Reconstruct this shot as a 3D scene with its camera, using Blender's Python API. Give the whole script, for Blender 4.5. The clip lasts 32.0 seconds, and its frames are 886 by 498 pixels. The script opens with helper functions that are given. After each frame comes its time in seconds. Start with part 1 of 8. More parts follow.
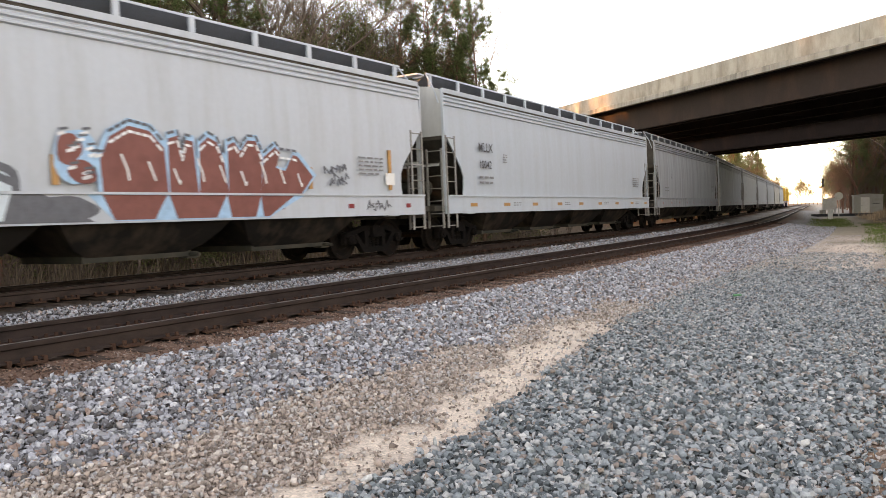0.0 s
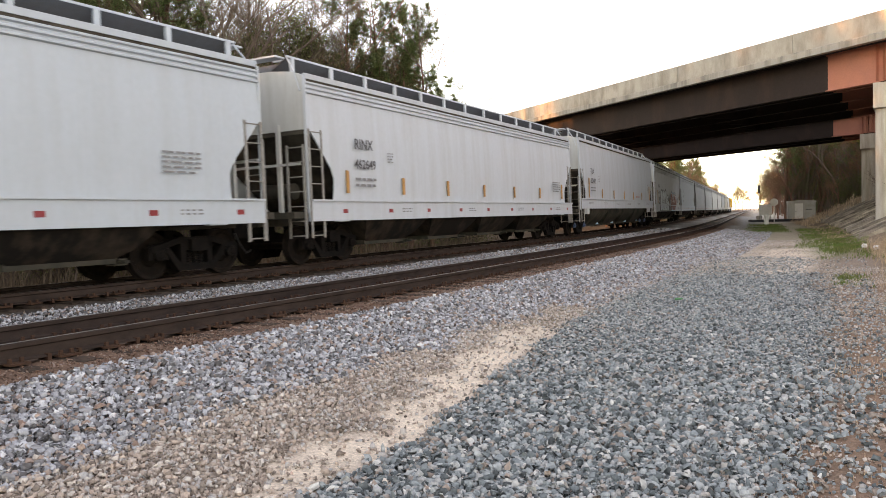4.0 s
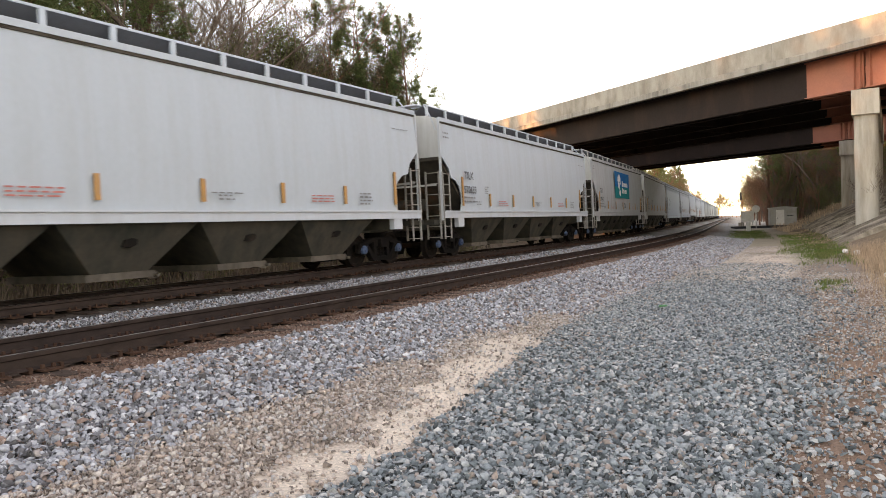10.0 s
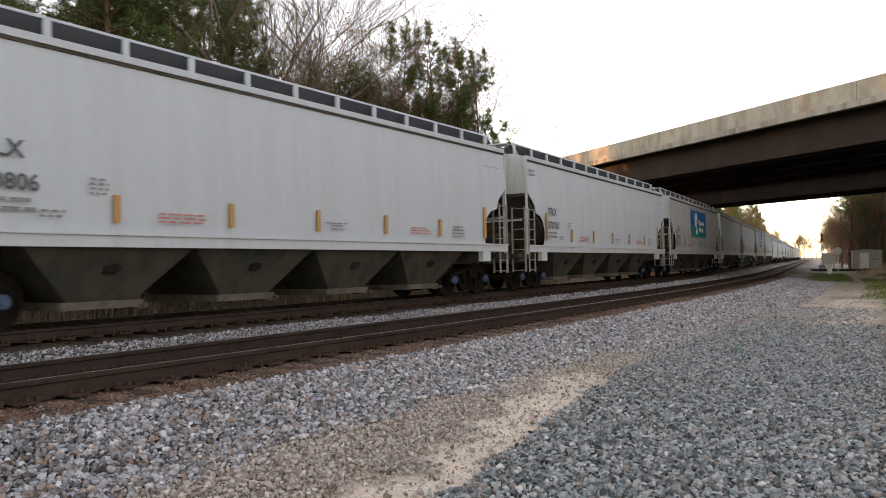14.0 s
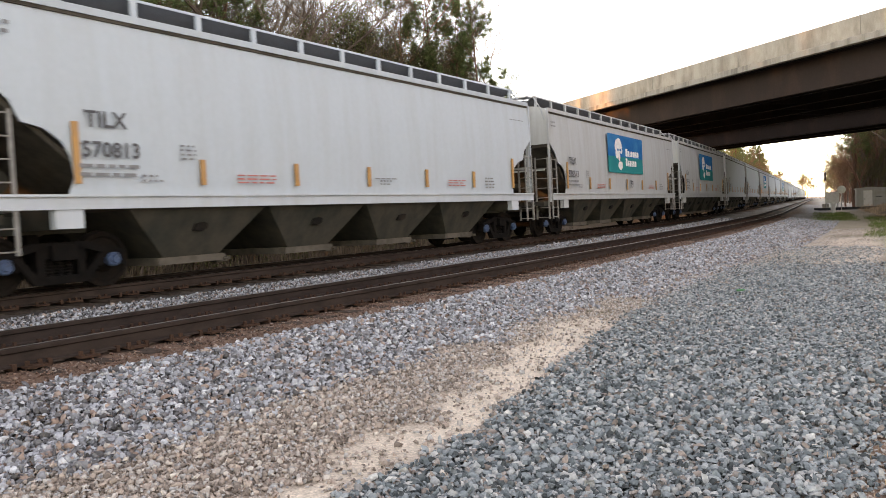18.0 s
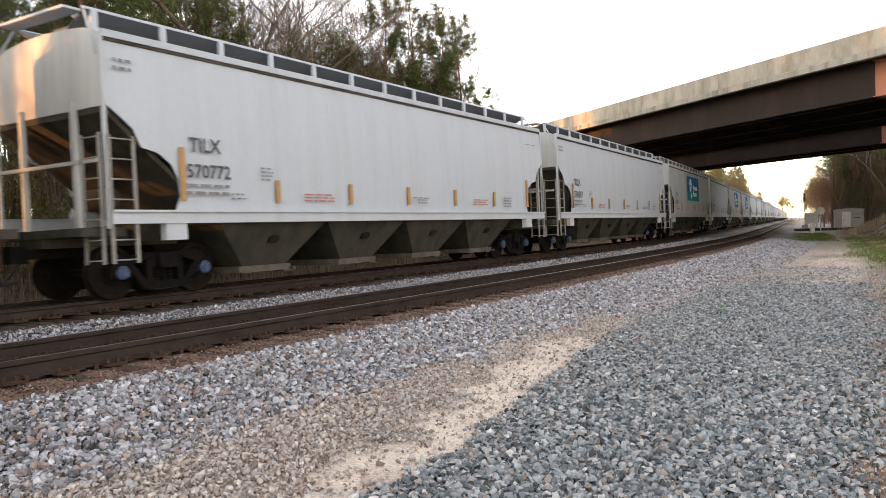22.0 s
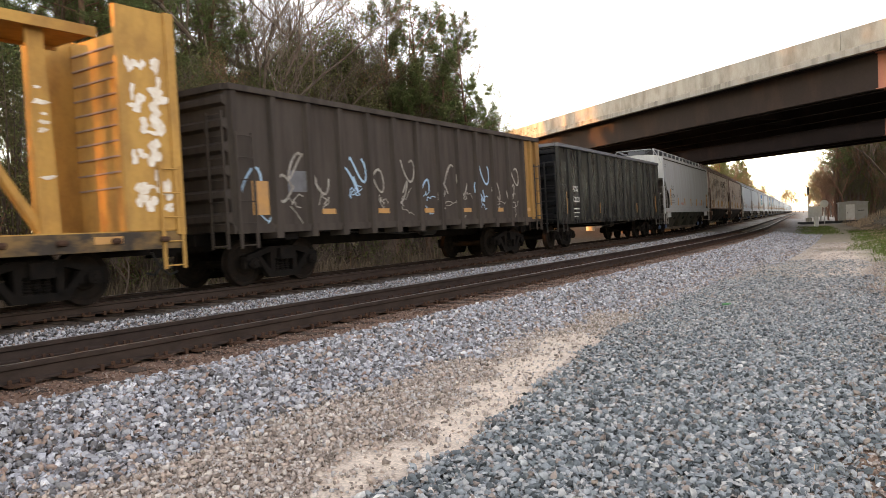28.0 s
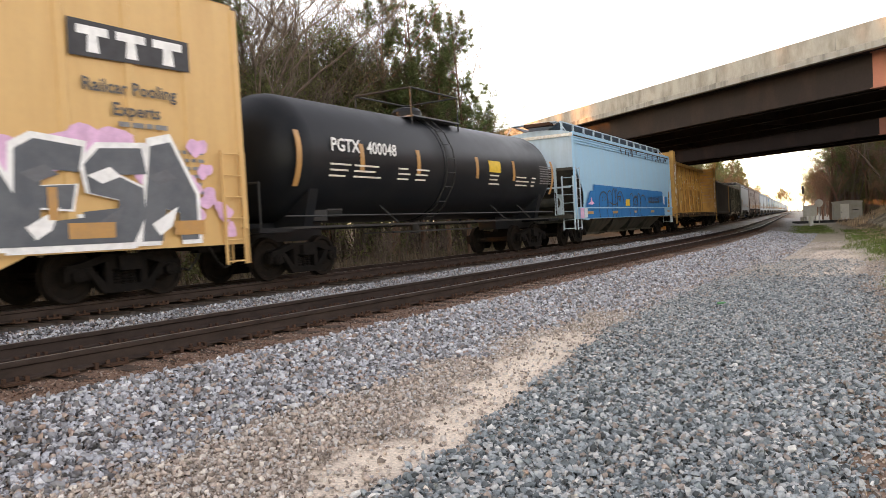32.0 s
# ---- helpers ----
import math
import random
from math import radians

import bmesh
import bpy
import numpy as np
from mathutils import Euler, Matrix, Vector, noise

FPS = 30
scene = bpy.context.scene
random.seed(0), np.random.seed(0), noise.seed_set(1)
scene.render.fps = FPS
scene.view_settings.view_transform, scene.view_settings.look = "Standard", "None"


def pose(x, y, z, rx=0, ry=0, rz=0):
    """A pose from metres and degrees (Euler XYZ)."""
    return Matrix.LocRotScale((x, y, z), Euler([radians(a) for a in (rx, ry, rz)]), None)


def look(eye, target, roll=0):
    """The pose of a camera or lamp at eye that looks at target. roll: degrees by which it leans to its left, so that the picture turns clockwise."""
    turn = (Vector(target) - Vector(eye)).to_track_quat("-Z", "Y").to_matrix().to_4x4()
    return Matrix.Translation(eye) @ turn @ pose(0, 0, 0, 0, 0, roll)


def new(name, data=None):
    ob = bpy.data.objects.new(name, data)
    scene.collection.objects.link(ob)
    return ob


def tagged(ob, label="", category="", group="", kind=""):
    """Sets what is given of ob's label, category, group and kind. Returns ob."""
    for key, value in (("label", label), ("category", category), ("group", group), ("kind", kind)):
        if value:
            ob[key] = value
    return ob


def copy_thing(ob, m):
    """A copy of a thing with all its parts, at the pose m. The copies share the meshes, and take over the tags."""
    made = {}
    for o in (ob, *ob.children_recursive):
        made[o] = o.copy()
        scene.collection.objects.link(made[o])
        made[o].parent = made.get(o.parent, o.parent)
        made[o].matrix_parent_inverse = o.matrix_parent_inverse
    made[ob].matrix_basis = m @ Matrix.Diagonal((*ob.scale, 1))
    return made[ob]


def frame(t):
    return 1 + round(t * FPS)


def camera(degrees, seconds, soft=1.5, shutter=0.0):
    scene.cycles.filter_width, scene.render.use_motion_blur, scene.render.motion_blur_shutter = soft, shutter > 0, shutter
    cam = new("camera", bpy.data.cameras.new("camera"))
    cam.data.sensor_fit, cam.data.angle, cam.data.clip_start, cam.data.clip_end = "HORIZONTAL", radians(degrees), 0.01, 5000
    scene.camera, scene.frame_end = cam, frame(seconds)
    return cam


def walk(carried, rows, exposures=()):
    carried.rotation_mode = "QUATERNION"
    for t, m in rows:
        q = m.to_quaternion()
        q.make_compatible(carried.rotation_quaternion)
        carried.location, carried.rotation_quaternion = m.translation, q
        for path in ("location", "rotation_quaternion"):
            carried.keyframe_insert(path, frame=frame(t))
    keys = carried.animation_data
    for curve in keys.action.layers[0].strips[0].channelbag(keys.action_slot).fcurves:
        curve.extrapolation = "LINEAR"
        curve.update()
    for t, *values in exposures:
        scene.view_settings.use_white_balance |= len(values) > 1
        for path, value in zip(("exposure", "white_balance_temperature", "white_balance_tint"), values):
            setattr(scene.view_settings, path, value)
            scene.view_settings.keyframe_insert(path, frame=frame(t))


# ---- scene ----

# ---- camera ----
EYE = (0.0, 0.0, 1.127)
cam = camera(60.0, 32.0, soft=0.5, shutter=0.15)
TURNS = [
    (0.0, 87.251, 1.481, -0.000),
    (0.5, 87.204, 1.799, -0.221),
    (1.0, 87.292, 1.963, -0.292),
    (1.5, 87.300, 1.882, -0.867),
    (2.0, 87.244, 1.899, -2.158),
    (2.5, 87.307, 1.837, -3.235),
    (3.0, 87.438, 1.741, -3.607),
    (3.5, 87.439, 1.540, -3.796),
    (5.5, 88.208, 1.335, -4.281),
    (6.0, 88.190, 1.116, -4.481),
    (6.5, 88.169, 1.096, -4.640),
    (7.0, 88.240, 1.408, -4.752),
    (7.5, 88.393, 1.550, -4.713),
    (8.0, 88.366, 1.377, -4.659),
    (8.5, 88.173, 1.411, -4.657),
    (9.0, 88.056, 1.790, -4.656),
    (9.5, 88.048, 2.083, -4.803),
    (10.0, 88.230, 1.967, -5.068),
    (10.5, 88.340, 1.669, -5.383),
    (11.0, 88.387, 1.599, -5.273),
    (11.5, 89.166, 1.504, -2.020),
    (12.0, 89.843, 1.718, 1.600),
    (12.5, 90.221, 1.760, 1.951),
    (13.0, 90.980, 0.549, 0.941),
    (13.5, 91.601, -0.044, 0.123),
    (14.0, 90.777, 0.354, -0.018),
    (14.5, 88.646, 1.774, -0.999),
    (16.5, 86.786, 1.746, -1.192),
    (17.0, 86.965, 2.444, -0.728),
    (17.5, 87.186, 2.434, -0.281),
    (18.0, 87.130, 2.166, 0.157),
    (18.5, 87.049, 1.971, 0.352),
    (19.0, 86.999, 1.997, 0.353),
    (19.5, 87.177, 1.912, 0.172),
    (20.0, 87.368, 1.844, -0.030),
    (20.5, 87.590, 2.103, -0.280),
    (21.0, 87.965, 2.105, -0.718),
    (21.5, 88.256, 2.011, -0.895),
    (22.0, 88.432, 1.756, -1.064),
    (22.5, 88.623, 1.731, -1.329),
    (23.0, 88.725, 1.777, -1.611),
    (23.5, 88.736, 1.895, -1.892),
    (24.0, 88.752, 1.968, -2.154),
    (24.5, 88.748, 2.015, -2.282),
    (26.5, 88.455, 2.217, -2.224),
    (27.0, 88.377, 2.162, -1.462),
    (27.5, 88.230, 2.165, -1.041),
    (28.0, 88.270, 2.452, -0.830),
    (28.5, 88.230, 2.490, -0.657),
    (29.0, 88.033, 2.505, -0.767),
    (29.5, 87.976, 2.397, -0.960),
    (30.0, 88.005, 2.127, -1.074),
    (30.5, 88.148, 2.220, -1.150),
    (31.0, 88.157, 2.364, -1.048),
    (31.5, 88.078, 2.468, -1.045),
    (32.0, 88.162, 2.370, -1.154),
]
walk(cam, [(t, pose(*EYE, a, b, c)) for t, a, b, c in TURNS], [(t, e - 0.40, 9600, 20) for t, e in ((0.0, 3.4), (13.0, 3.36), (13.5, 3.0), (14.0, 2.85), (14.5, 3.2), (16.5, 3.36), (17.0, 3.36), (24.0, 3.42), (32.0, 3.42))])

# ---- world and sun ----
SUN_FROM = Vector((-0.93, -0.36, 0.118)).normalized()
world = bpy.data.worlds.new("world")
scene.world = world
world.use_nodes = True
wn = world.node_tree.nodes
sky = wn.new("ShaderNodeTexSky")
sky.sky_type = "NISHITA"
sky.sun_disc = False
sky.sun_elevation = math.asin(SUN_FROM.z)
sky.sun_rotation = math.atan2(SUN_FROM.x, SUN_FROM.y)
sky.dust_density = 0.1
sky.air_density = 0.75
sky.ozone_density = 2.0
haze = wn.new("ShaderNodeHueSaturation")
haze.inputs["Saturation"].default_value = 0.62
world.node_tree.links.new(sky.outputs[0], haze.inputs["Color"])
world.node_tree.links.new(haze.outputs[0], wn["Background"].inputs["Color"])
wn["Background"].inputs["Strength"].default_value = 0.15
sun = new("sun", bpy.data.lights.new("sun", "SUN"))
sun.data.energy = 1.2
sun.data.angle = radians(0.6)
sun.data.color = (1.0, 0.5, 0.19)
sun.matrix_world = look(SUN_FROM * 100, (0, 0, 0))

# ---- the two tracks: a curve to the left, then straight ----
D0, HEAD0, CURV, BEND = 7.362, 0.59732, 0.0021883, 66.37
TRAIN = 4.707 + 0.755      # centre line of the far track, from the near rail
NEAR = 0.755               # centre line of the near track
TRAIN_Z = 0.07


def along(s):
    """Point and heading of the near rail, s metres along it."""
    def arc(h0, k, u):
        if abs(k) < 1e-9:
            return u * math.sin(h0), u * math.cos(h0)
        return (math.cos(h0 - k * u) - math.cos(h0)) / k, (math.sin(h0) - math.sin(h0 - k * u)) / k
    x, y = -math.cos(HEAD0) * D0, math.sin(HEAD0) * D0
    a = min(s, BEND)
    dx, dy = arc(HEAD0, CURV, a)
    h = HEAD0 - CURV * a
    x, y = x + dx, y + dy
    if s > BEND:
        x, y = x + (s - BEND) * math.sin(h), y + (s - BEND) * math.cos(h)
    return x, y, h


def at_track(s, off, z=0.0):
    x, y, h = along(s)
    return Vector((x - math.cos(h) * off, y + math.sin(h) * off, z))


CX = -math.cos(HEAD0) * D0 - math.cos(HEAD0) / CURV
CY = math.sin(HEAD0) * D0 + math.sin(HEAD0) / CURV


def track_coords(x, y):
    """s and left offset of points (arrays) from the near rail."""
    ex, ey, eh = along(BEND)
    s_line = (x - ex) * math.sin(eh) + (y - ey) * math.cos(eh)
    o_line = -(x - ex) * math.cos(eh) + (y - ey) * math.sin(eh)
    r = np.hypot(x - CX, y - CY)
    o_arc = 1 / CURV - r
    ang = np.arctan2(CY - y, x - CX)          # heading at that point of the circle
    s_arc = (HEAD0 - ang) / CURV
    line = s_line > 0
    return np.where(line, BEND + s_line, s_arc), np.where(line, o_line, o_arc)

# ---- mesh tools ----
class Shape:
    def __init__(self):
        self.v, self.f = [], []

    def add(self, verts, faces):
        n = len(self.v)
        self.v += [tuple(p) for p in verts]
        self.f += [tuple(n + i for i in f) for f in faces]
        return self

    def box(self, x0, x1, y0, y1, z0, z1, m=None):
        p = [(x, y, z) for z in (z0, z1) for x, y in ((x0, y0), (x1, y0), (x1, y1), (x0, y1))]
        if m is not None:
            p = [m @ Vector(q) for q in p]
        return self.add(p, [(3, 2, 1, 0), (4, 5, 6, 7), (0, 1, 5, 4), (1, 2, 6, 5), (2, 3, 7, 6), (3, 0, 4, 7)])

    def bar(self, a, b, w, h, up=(0, 0, 1)):
        """A square bar from a to b, w wide and h deep."""
        a, b = Vector(a), Vector(b)
        d = (b - a).normalized()
        u = Vector(up)
        if abs(d.dot(u)) > 0.95:
            u = Vector((1, 0, 0))
        r = d.cross(u).normalized()
        u = r.cross(d)
        p = [c + r * w / 2 * i + u * h / 2 * j for c in (a, b) for i, j in ((-1, -1), (1, -1), (1, 1), (-1, 1))]
        return self.add(p, [(0, 1, 2, 3), (7, 6, 5, 4), (1, 0, 4, 5), (2, 1, 5, 6), (3, 2, 6, 7), (0, 3, 7, 4)])

    def rod(self, a, b, r0, r1=None, n=8, caps=True):
        a, b = Vector(a), Vector(b)
        r1 = r0 if r1 is None else r1
        d = (b - a).normalized()
        u = Vector((0, 0, 1)) if abs(d.z) < 0.9 else Vector((1, 0, 0))
        r = d.cross(u).normalized()
        u = r.cross(d)
        p = [c + (r * math.cos(2 * math.pi * i / n) + u * math.sin(2 * math.pi * i / n)) * q for c, q in ((a, r0), (b, r1)) for i in range(n)]
        f = [(i, (i + 1) % n, n + (i + 1) % n, n + i) for i in range(n)]
        if caps:
            f += [tuple(range(n))[::-1], tuple(range(n, 2 * n))]
        return self.add(p, f)

    def lathe(self, centre, axis, rings, n=20):
        """rings: (distance along the axis, radius)."""
        c, d = Vector(centre), Vector(axis).normalized()
        u = Vector((0, 0, 1)) if abs(d.z) < 0.9 else Vector((1, 0, 0))
        r = d.cross(u).normalized()
        u = r.cross(d)
        p = [c + d * h + (r * math.cos(2 * math.pi * i / n) + u * math.sin(2 * math.pi * i / n)) * q for h, q in rings for i in range(n)]
        f = [(k * n + i, k * n + (i + 1) % n, k * n + n + (i + 1) % n, k * n + n + i) for k in range(len(rings) - 1) for i in range(n)]
        f += [tuple(range(n))[::-1], tuple(range((len(rings) - 1) * n, len(rings) * n))]
        return self.add(p, f)

    def prism(self, poly, a, b):
        """poly: corners; a, b: functions that give a corner's two ends."""
        n = len(poly)
        p = [a(*q) for q in poly] + [b(*q) for q in poly]
        f = [tuple(range(n)), tuple(range(2 * n - 1, n - 1, -1))]
        f += [(i, n + i, n + (i + 1) % n, (i + 1) % n) for i in range(n)]
        return self.add(p, f)

    def sheet(self, grid):
        """grid: rows of points, all rows of one length."""
        w = len(grid[0])
        return self.add([p for row in grid for p in row], [(j * w + i, j * w + i + 1, (j + 1) * w + i + 1, (j + 1) * w + i) for j in range(len(grid) - 1) for i in range(w - 1)])

    def weld(self):
        seen, where = {}, []
        v = []
        for p in self.v:
            k = tuple(round(c, 4) for c in p)
            if k not in seen:
                seen[k] = len(v)
                v.append(p)
            where.append(seen[k])
        self.v, self.f = v, [tuple(dict.fromkeys(where[i] for i in f)) for f in self.f]
        self.f = [f for f in self.f if len(f) > 2]
        return self

    def mesh(self, name, smooth=30):
        me = bpy.data.meshes.new(name)
        me.from_pydata(self.v, [], self.f)
        bm = bmesh.new()
        bm.from_mesh(me)
        bmesh.ops.recalc_face_normals(bm, faces=bm.faces)
        bm.to_mesh(me)
        bm.free()
        if smooth:
            me.shade_smooth()
            me.set_sharp_from_angle(angle=radians(smooth))
        return me


def part(name, shape, material, parent, label="", smooth=30):
    me = shape if isinstance(shape, bpy.types.Mesh) else shape.mesh(name, smooth)
    if material is not None and not me.materials:
        me.materials.append(material)
    ob = new(name, me)
    ob.parent = parent
    return tagged(ob, label)


def thing(name, label, category, group="", kind="", m=None):
    ob = tagged(new(name), label, category, group, kind)
    ob.empty_display_size = 0.2
    if m is not None:
        ob.matrix_basis = m
    return ob


def solid(name, shape, material, label="", category="", group="", kind="", smooth=30):
    return tagged(part(name, shape, material, None, "", smooth), label, category, group, kind)


FONT_MESHES = {}


def letters(text, size):
    key = (text, size)
    if key not in FONT_MESHES:
        cu = bpy.data.curves.new("letters", "FONT")
        cu.body, cu.size, cu.resolution_u = text, size, 2
        cu.offset = size * 0.018
        ob = bpy.data.objects.new("letters", cu)
        scene.collection.objects.link(ob)
        dg = bpy.context.evaluated_depsgraph_get()
        me = bpy.data.meshes.new_from_object(ob.evaluated_get(dg))
        bpy.data.objects.remove(ob)
        bpy.data.curves.remove(cu)
        me.materials.clear()
        FONT_MESHES[key] = me
    return FONT_MESHES[key]


# ---- materials ----
def material(name, col, rough=0.6, metal=0.0, col2=None, scale=6.0, stretch=(1, 1, 1), amount=0.5, fine=60.0, fine_amount=0.12, bump=0.15, bump_dist=0.005,
             object_var=0.0, island_var=0.0, spec=0.5, contrast=(0.4, 0.65), coat=0.0):
    m = bpy.data.materials.new(name)
    m.use_nodes = True
    nt = m.node_tree
    N, K = nt.nodes, nt.links.new
    bsdf = N["Principled BSDF"]
    bsdf.inputs["Metallic"].default_value = metal
    bsdf.inputs["Specular IOR Level"].default_value = min(spec, 0.04 if rough > 0.6 else 0.4)
    bsdf.inputs["Coat Weight"].default_value = coat
    tc = N.new("ShaderNodeTexCoord")
    mp = N.new("ShaderNodeMapping")
    mp.inputs["Scale"].default_value = stretch
    K(tc.outputs["Object"], mp.inputs[0])
    n1 = N.new("ShaderNodeTexNoise")
    n1.inputs["Scale"].default_value, n1.inputs["Detail"].default_value, n1.inputs["Roughness"].default_value = scale, 6, 0.6
    K(mp.outputs[0], n1.inputs["Vector"])
    ramp = N.new("ShaderNodeMapRange")
    ramp.inputs["From Min"].default_value, ramp.inputs["From Max"].default_value = contrast
    ramp.inputs["To Max"].default_value = amount
    K(n1.outputs["Fac"], ramp.inputs["Value"])
    mix = N.new("ShaderNodeMix")
    mix.data_type = "RGBA"
    mix.inputs["A"].default_value = (*col, 1)
    mix.inputs["B"].default_value = (*(col2 or [c * 0.6 for c in col]), 1)
    K(ramp.outputs[0], mix.inputs["Factor"])
    n2 = N.new("ShaderNodeTexNoise")
    n2.inputs["Scale"].default_value, n2.inputs["Detail"].default_value = fine, 3
    K(tc.outputs["Object"], n2.inputs["Vector"])
    hsv = N.new("ShaderNodeHueSaturation")
    K(mix.outputs["Result"], hsv.inputs["Color"])
    val = N.new("ShaderNodeMapRange")
    val.inputs["To Min"].default_value, val.inputs["To Max"].default_value = 1 - fine_amount, 1 + fine_amount
    K(n2.outputs["Fac"], val.inputs["Value"])
    last = val.outputs[0]
    for kind, amt in (("ShaderNodeObjectInfo", object_var), ("ShaderNodeNewGeometry", island_var)):
        if amt:
            info = N.new(kind)
            r = N.new("ShaderNodeMapRange")
            r.inputs["To Min"].default_value, r.inputs["To Max"].default_value = 1 - amt, 1 + amt
            K(info.outputs["Random" if kind == "ShaderNodeObjectInfo" else "Random Per Island"], r.inputs["Value"])
            mul = N.new("ShaderNodeMath")
            mul.operation = "MULTIPLY"
            K(last, mul.inputs[0])
            K(r.outputs[0], mul.inputs[1])
            last = mul.outputs[0]
    K(last, hsv.inputs["Value"])
    K(hsv.outputs[0], bsdf.inputs["Base Color"])
    rr = N.new("ShaderNodeMapRange")
    rr.inputs["To Min"].default_value, rr.inputs["To Max"].default_value = max(rough - 0.12, 0.03), min(rough + 0.12, 1)
    K(n1.outputs["Fac"], rr.inputs["Value"])
    K(rr.outputs[0], bsdf.inputs["Roughness"])
    if bump:
        bp = N.new("ShaderNodeBump")
        bp.inputs["Strength"].default_value, bp.inputs["Distance"].default_value = bump, bump_dist
        K(n2.outputs["Fac"], bp.inputs["Height"])
        K(bp.outputs[0], bsdf.inputs["Normal"])
    return m


def stones_material(name, cols, rough=0.85):
    """Crushed stone: every stone its own shade out of cols."""
    m = bpy.data.materials.new(name)
    m.use_nodes = True
    nt = m.node_tree
    N, K = nt.nodes, nt.links.new
    bsdf = N["Principled BSDF"]
    bsdf.inputs["Roughness"].default_value = rough
    bsdf.inputs["Specular IOR Level"].default_value = 0.3
    geo = N.new("ShaderNodeNewGeometry")
    cr = N.new("ShaderNodeValToRGB")
    cr.color_ramp.interpolation = "LINEAR"
    els = cr.color_ramp.elements
    for i, (p, c) in enumerate(cols):
        e = els[i] if i < 2 else els.new(p)
        e.position, e.color = p, (*c, 1)
    K(geo.outputs["Random Per Island"], cr.inputs[0])
    tc = N.new("ShaderNodeTexCoord")
    n = N.new("ShaderNodeTexNoise")
    n.inputs["Scale"].default_value, n.inputs["Detail"].default_value = 55, 5
    K(tc.outputs["Object"], n.inputs["Vector"])
    v = N.new("ShaderNodeMapRange")
    v.inputs["To Min"].default_value, v.inputs["To Max"].default_value = 0.62, 1.35
    K(n.outputs["Fac"], v.inputs["Value"])
    hsv = N.new("ShaderNodeHueSaturation")
    K(cr.outputs[0], hsv.inputs["Color"])
    K(v.outputs[0], hsv.inputs["Value"])
    K(hsv.outputs[0], bsdf.inputs["Base Color"])
    bp = N.new("ShaderNodeBump")
    bp.inputs["Strength"].default_value, bp.inputs["Distance"].default_value = 0.5, 0.006
    K(n.outputs["Fac"], bp.inputs["Height"])
    K(bp.outputs[0], bsdf.inputs["Normal"])
    return m


def ground_material():
    """Soil, sand, crushed stone and grass by the kind of ground stored on the sheet, with grit at two sizes."""
    m = bpy.data.materials.new("ground")
    m.use_nodes = True
    nt = m.node_tree
    N, K = nt.nodes, nt.links.new
    bsdf = N["Principled BSDF"]
    bsdf.inputs["Roughness"].default_value = 0.92
    bsdf.inputs["Specular IOR Level"].default_value = 0.2
    at = N.new("ShaderNodeAttribute")
    at.attribute_name = "soil"
    tc = N.new("ShaderNodeTexCoord")
    vo = N.new("ShaderNodeTexVoronoi")
    vo.inputs["Scale"].default_value = 55.0
    K(tc.outputs["Object"], vo.inputs["Vector"])
    sep = N.new("ShaderNodeSeparateColor")
    K(vo.outputs["Color"], sep.inputs[0])
    n = N.new("ShaderNodeTexNoise")
    n.inputs["Scale"].default_value, n.inputs["Detail"].default_value = 70, 5
    K(tc.outputs["Object"], n.inputs["Vector"])
    n3 = N.new("ShaderNodeTexNoise")
    n3.inputs["Scale"].default_value, n3.inputs["Detail"].default_value = 1.3, 5
    K(tc.outputs["Object"], n3.inputs["Vector"])
    last = None
    for src, lo, hi in ((sep.outputs[0], 0.8, 1.2), (n.outputs["Fac"], 0.6, 1.4), (n3.outputs["Fac"], 0.75, 1.25)):
        r = N.new("ShaderNodeMapRange")
        r.inputs["To Min"].default_value, r.inputs["To Max"].default_value = lo, hi
        K(src, r.inputs["Value"])
        if last is None:
            last = r.outputs[0]
        else:
            mul = N.new("ShaderNodeMath")
            mul.operation = "MULTIPLY"
            K(last, mul.inputs[0])
            K(r.outputs[0], mul.inputs[1])
            last = mul.outputs[0]
    hsv = N.new("ShaderNodeHueSaturation")
    K(at.outputs["Color"], hsv.inputs["Color"])
    K(last, hsv.inputs["Value"])
    K(hsv.outputs[0], bsdf.inputs["Base Color"])
    bp = N.new("ShaderNodeBump")
    bp.inputs["Strength"].default_value, bp.inputs["Distance"].default_value = 0.5, 0.008
    K(vo.outputs["Distance"], bp.inputs["Height"])
    bp2 = N.new("ShaderNodeBump")
    bp2.inputs["Strength"].default_value, bp2.inputs["Distance"].default_value = 0.6, 0.01
    K(n.outputs["Fac"], bp2.inputs["Height"])
    K(bp.outputs[0], bp2.inputs["Normal"])
    K(bp2.outputs[0], bsdf.inputs["Normal"])
    return m


def foliage(name, col, col2, thin=0.35):
    """Leaves and needles: dull faces that let a part of the light through."""
    m = material(name, col, 0.7, col2=col2, amount=0.7, scale=0.8, fine=12, fine_amount=0.3, bump=0, island_var=0.4)
    N, K = m.node_tree.nodes, m.node_tree.links.new
    bsdf = N["Principled BSDF"]
    tr = N.new("ShaderNodeBsdfTranslucent")
    K(bsdf.inputs["Base Color"].links[0].from_socket, tr.inputs["Color"])
    mix = N.new("ShaderNodeMixShader")
    mix.inputs[0].default_value = thin
    K(bsdf.outputs[0], mix.inputs[1])
    K(tr.outputs[0], mix.inputs[2])
    K(mix.outputs[0], N["Material Output"].inputs["Surface"])
    return m


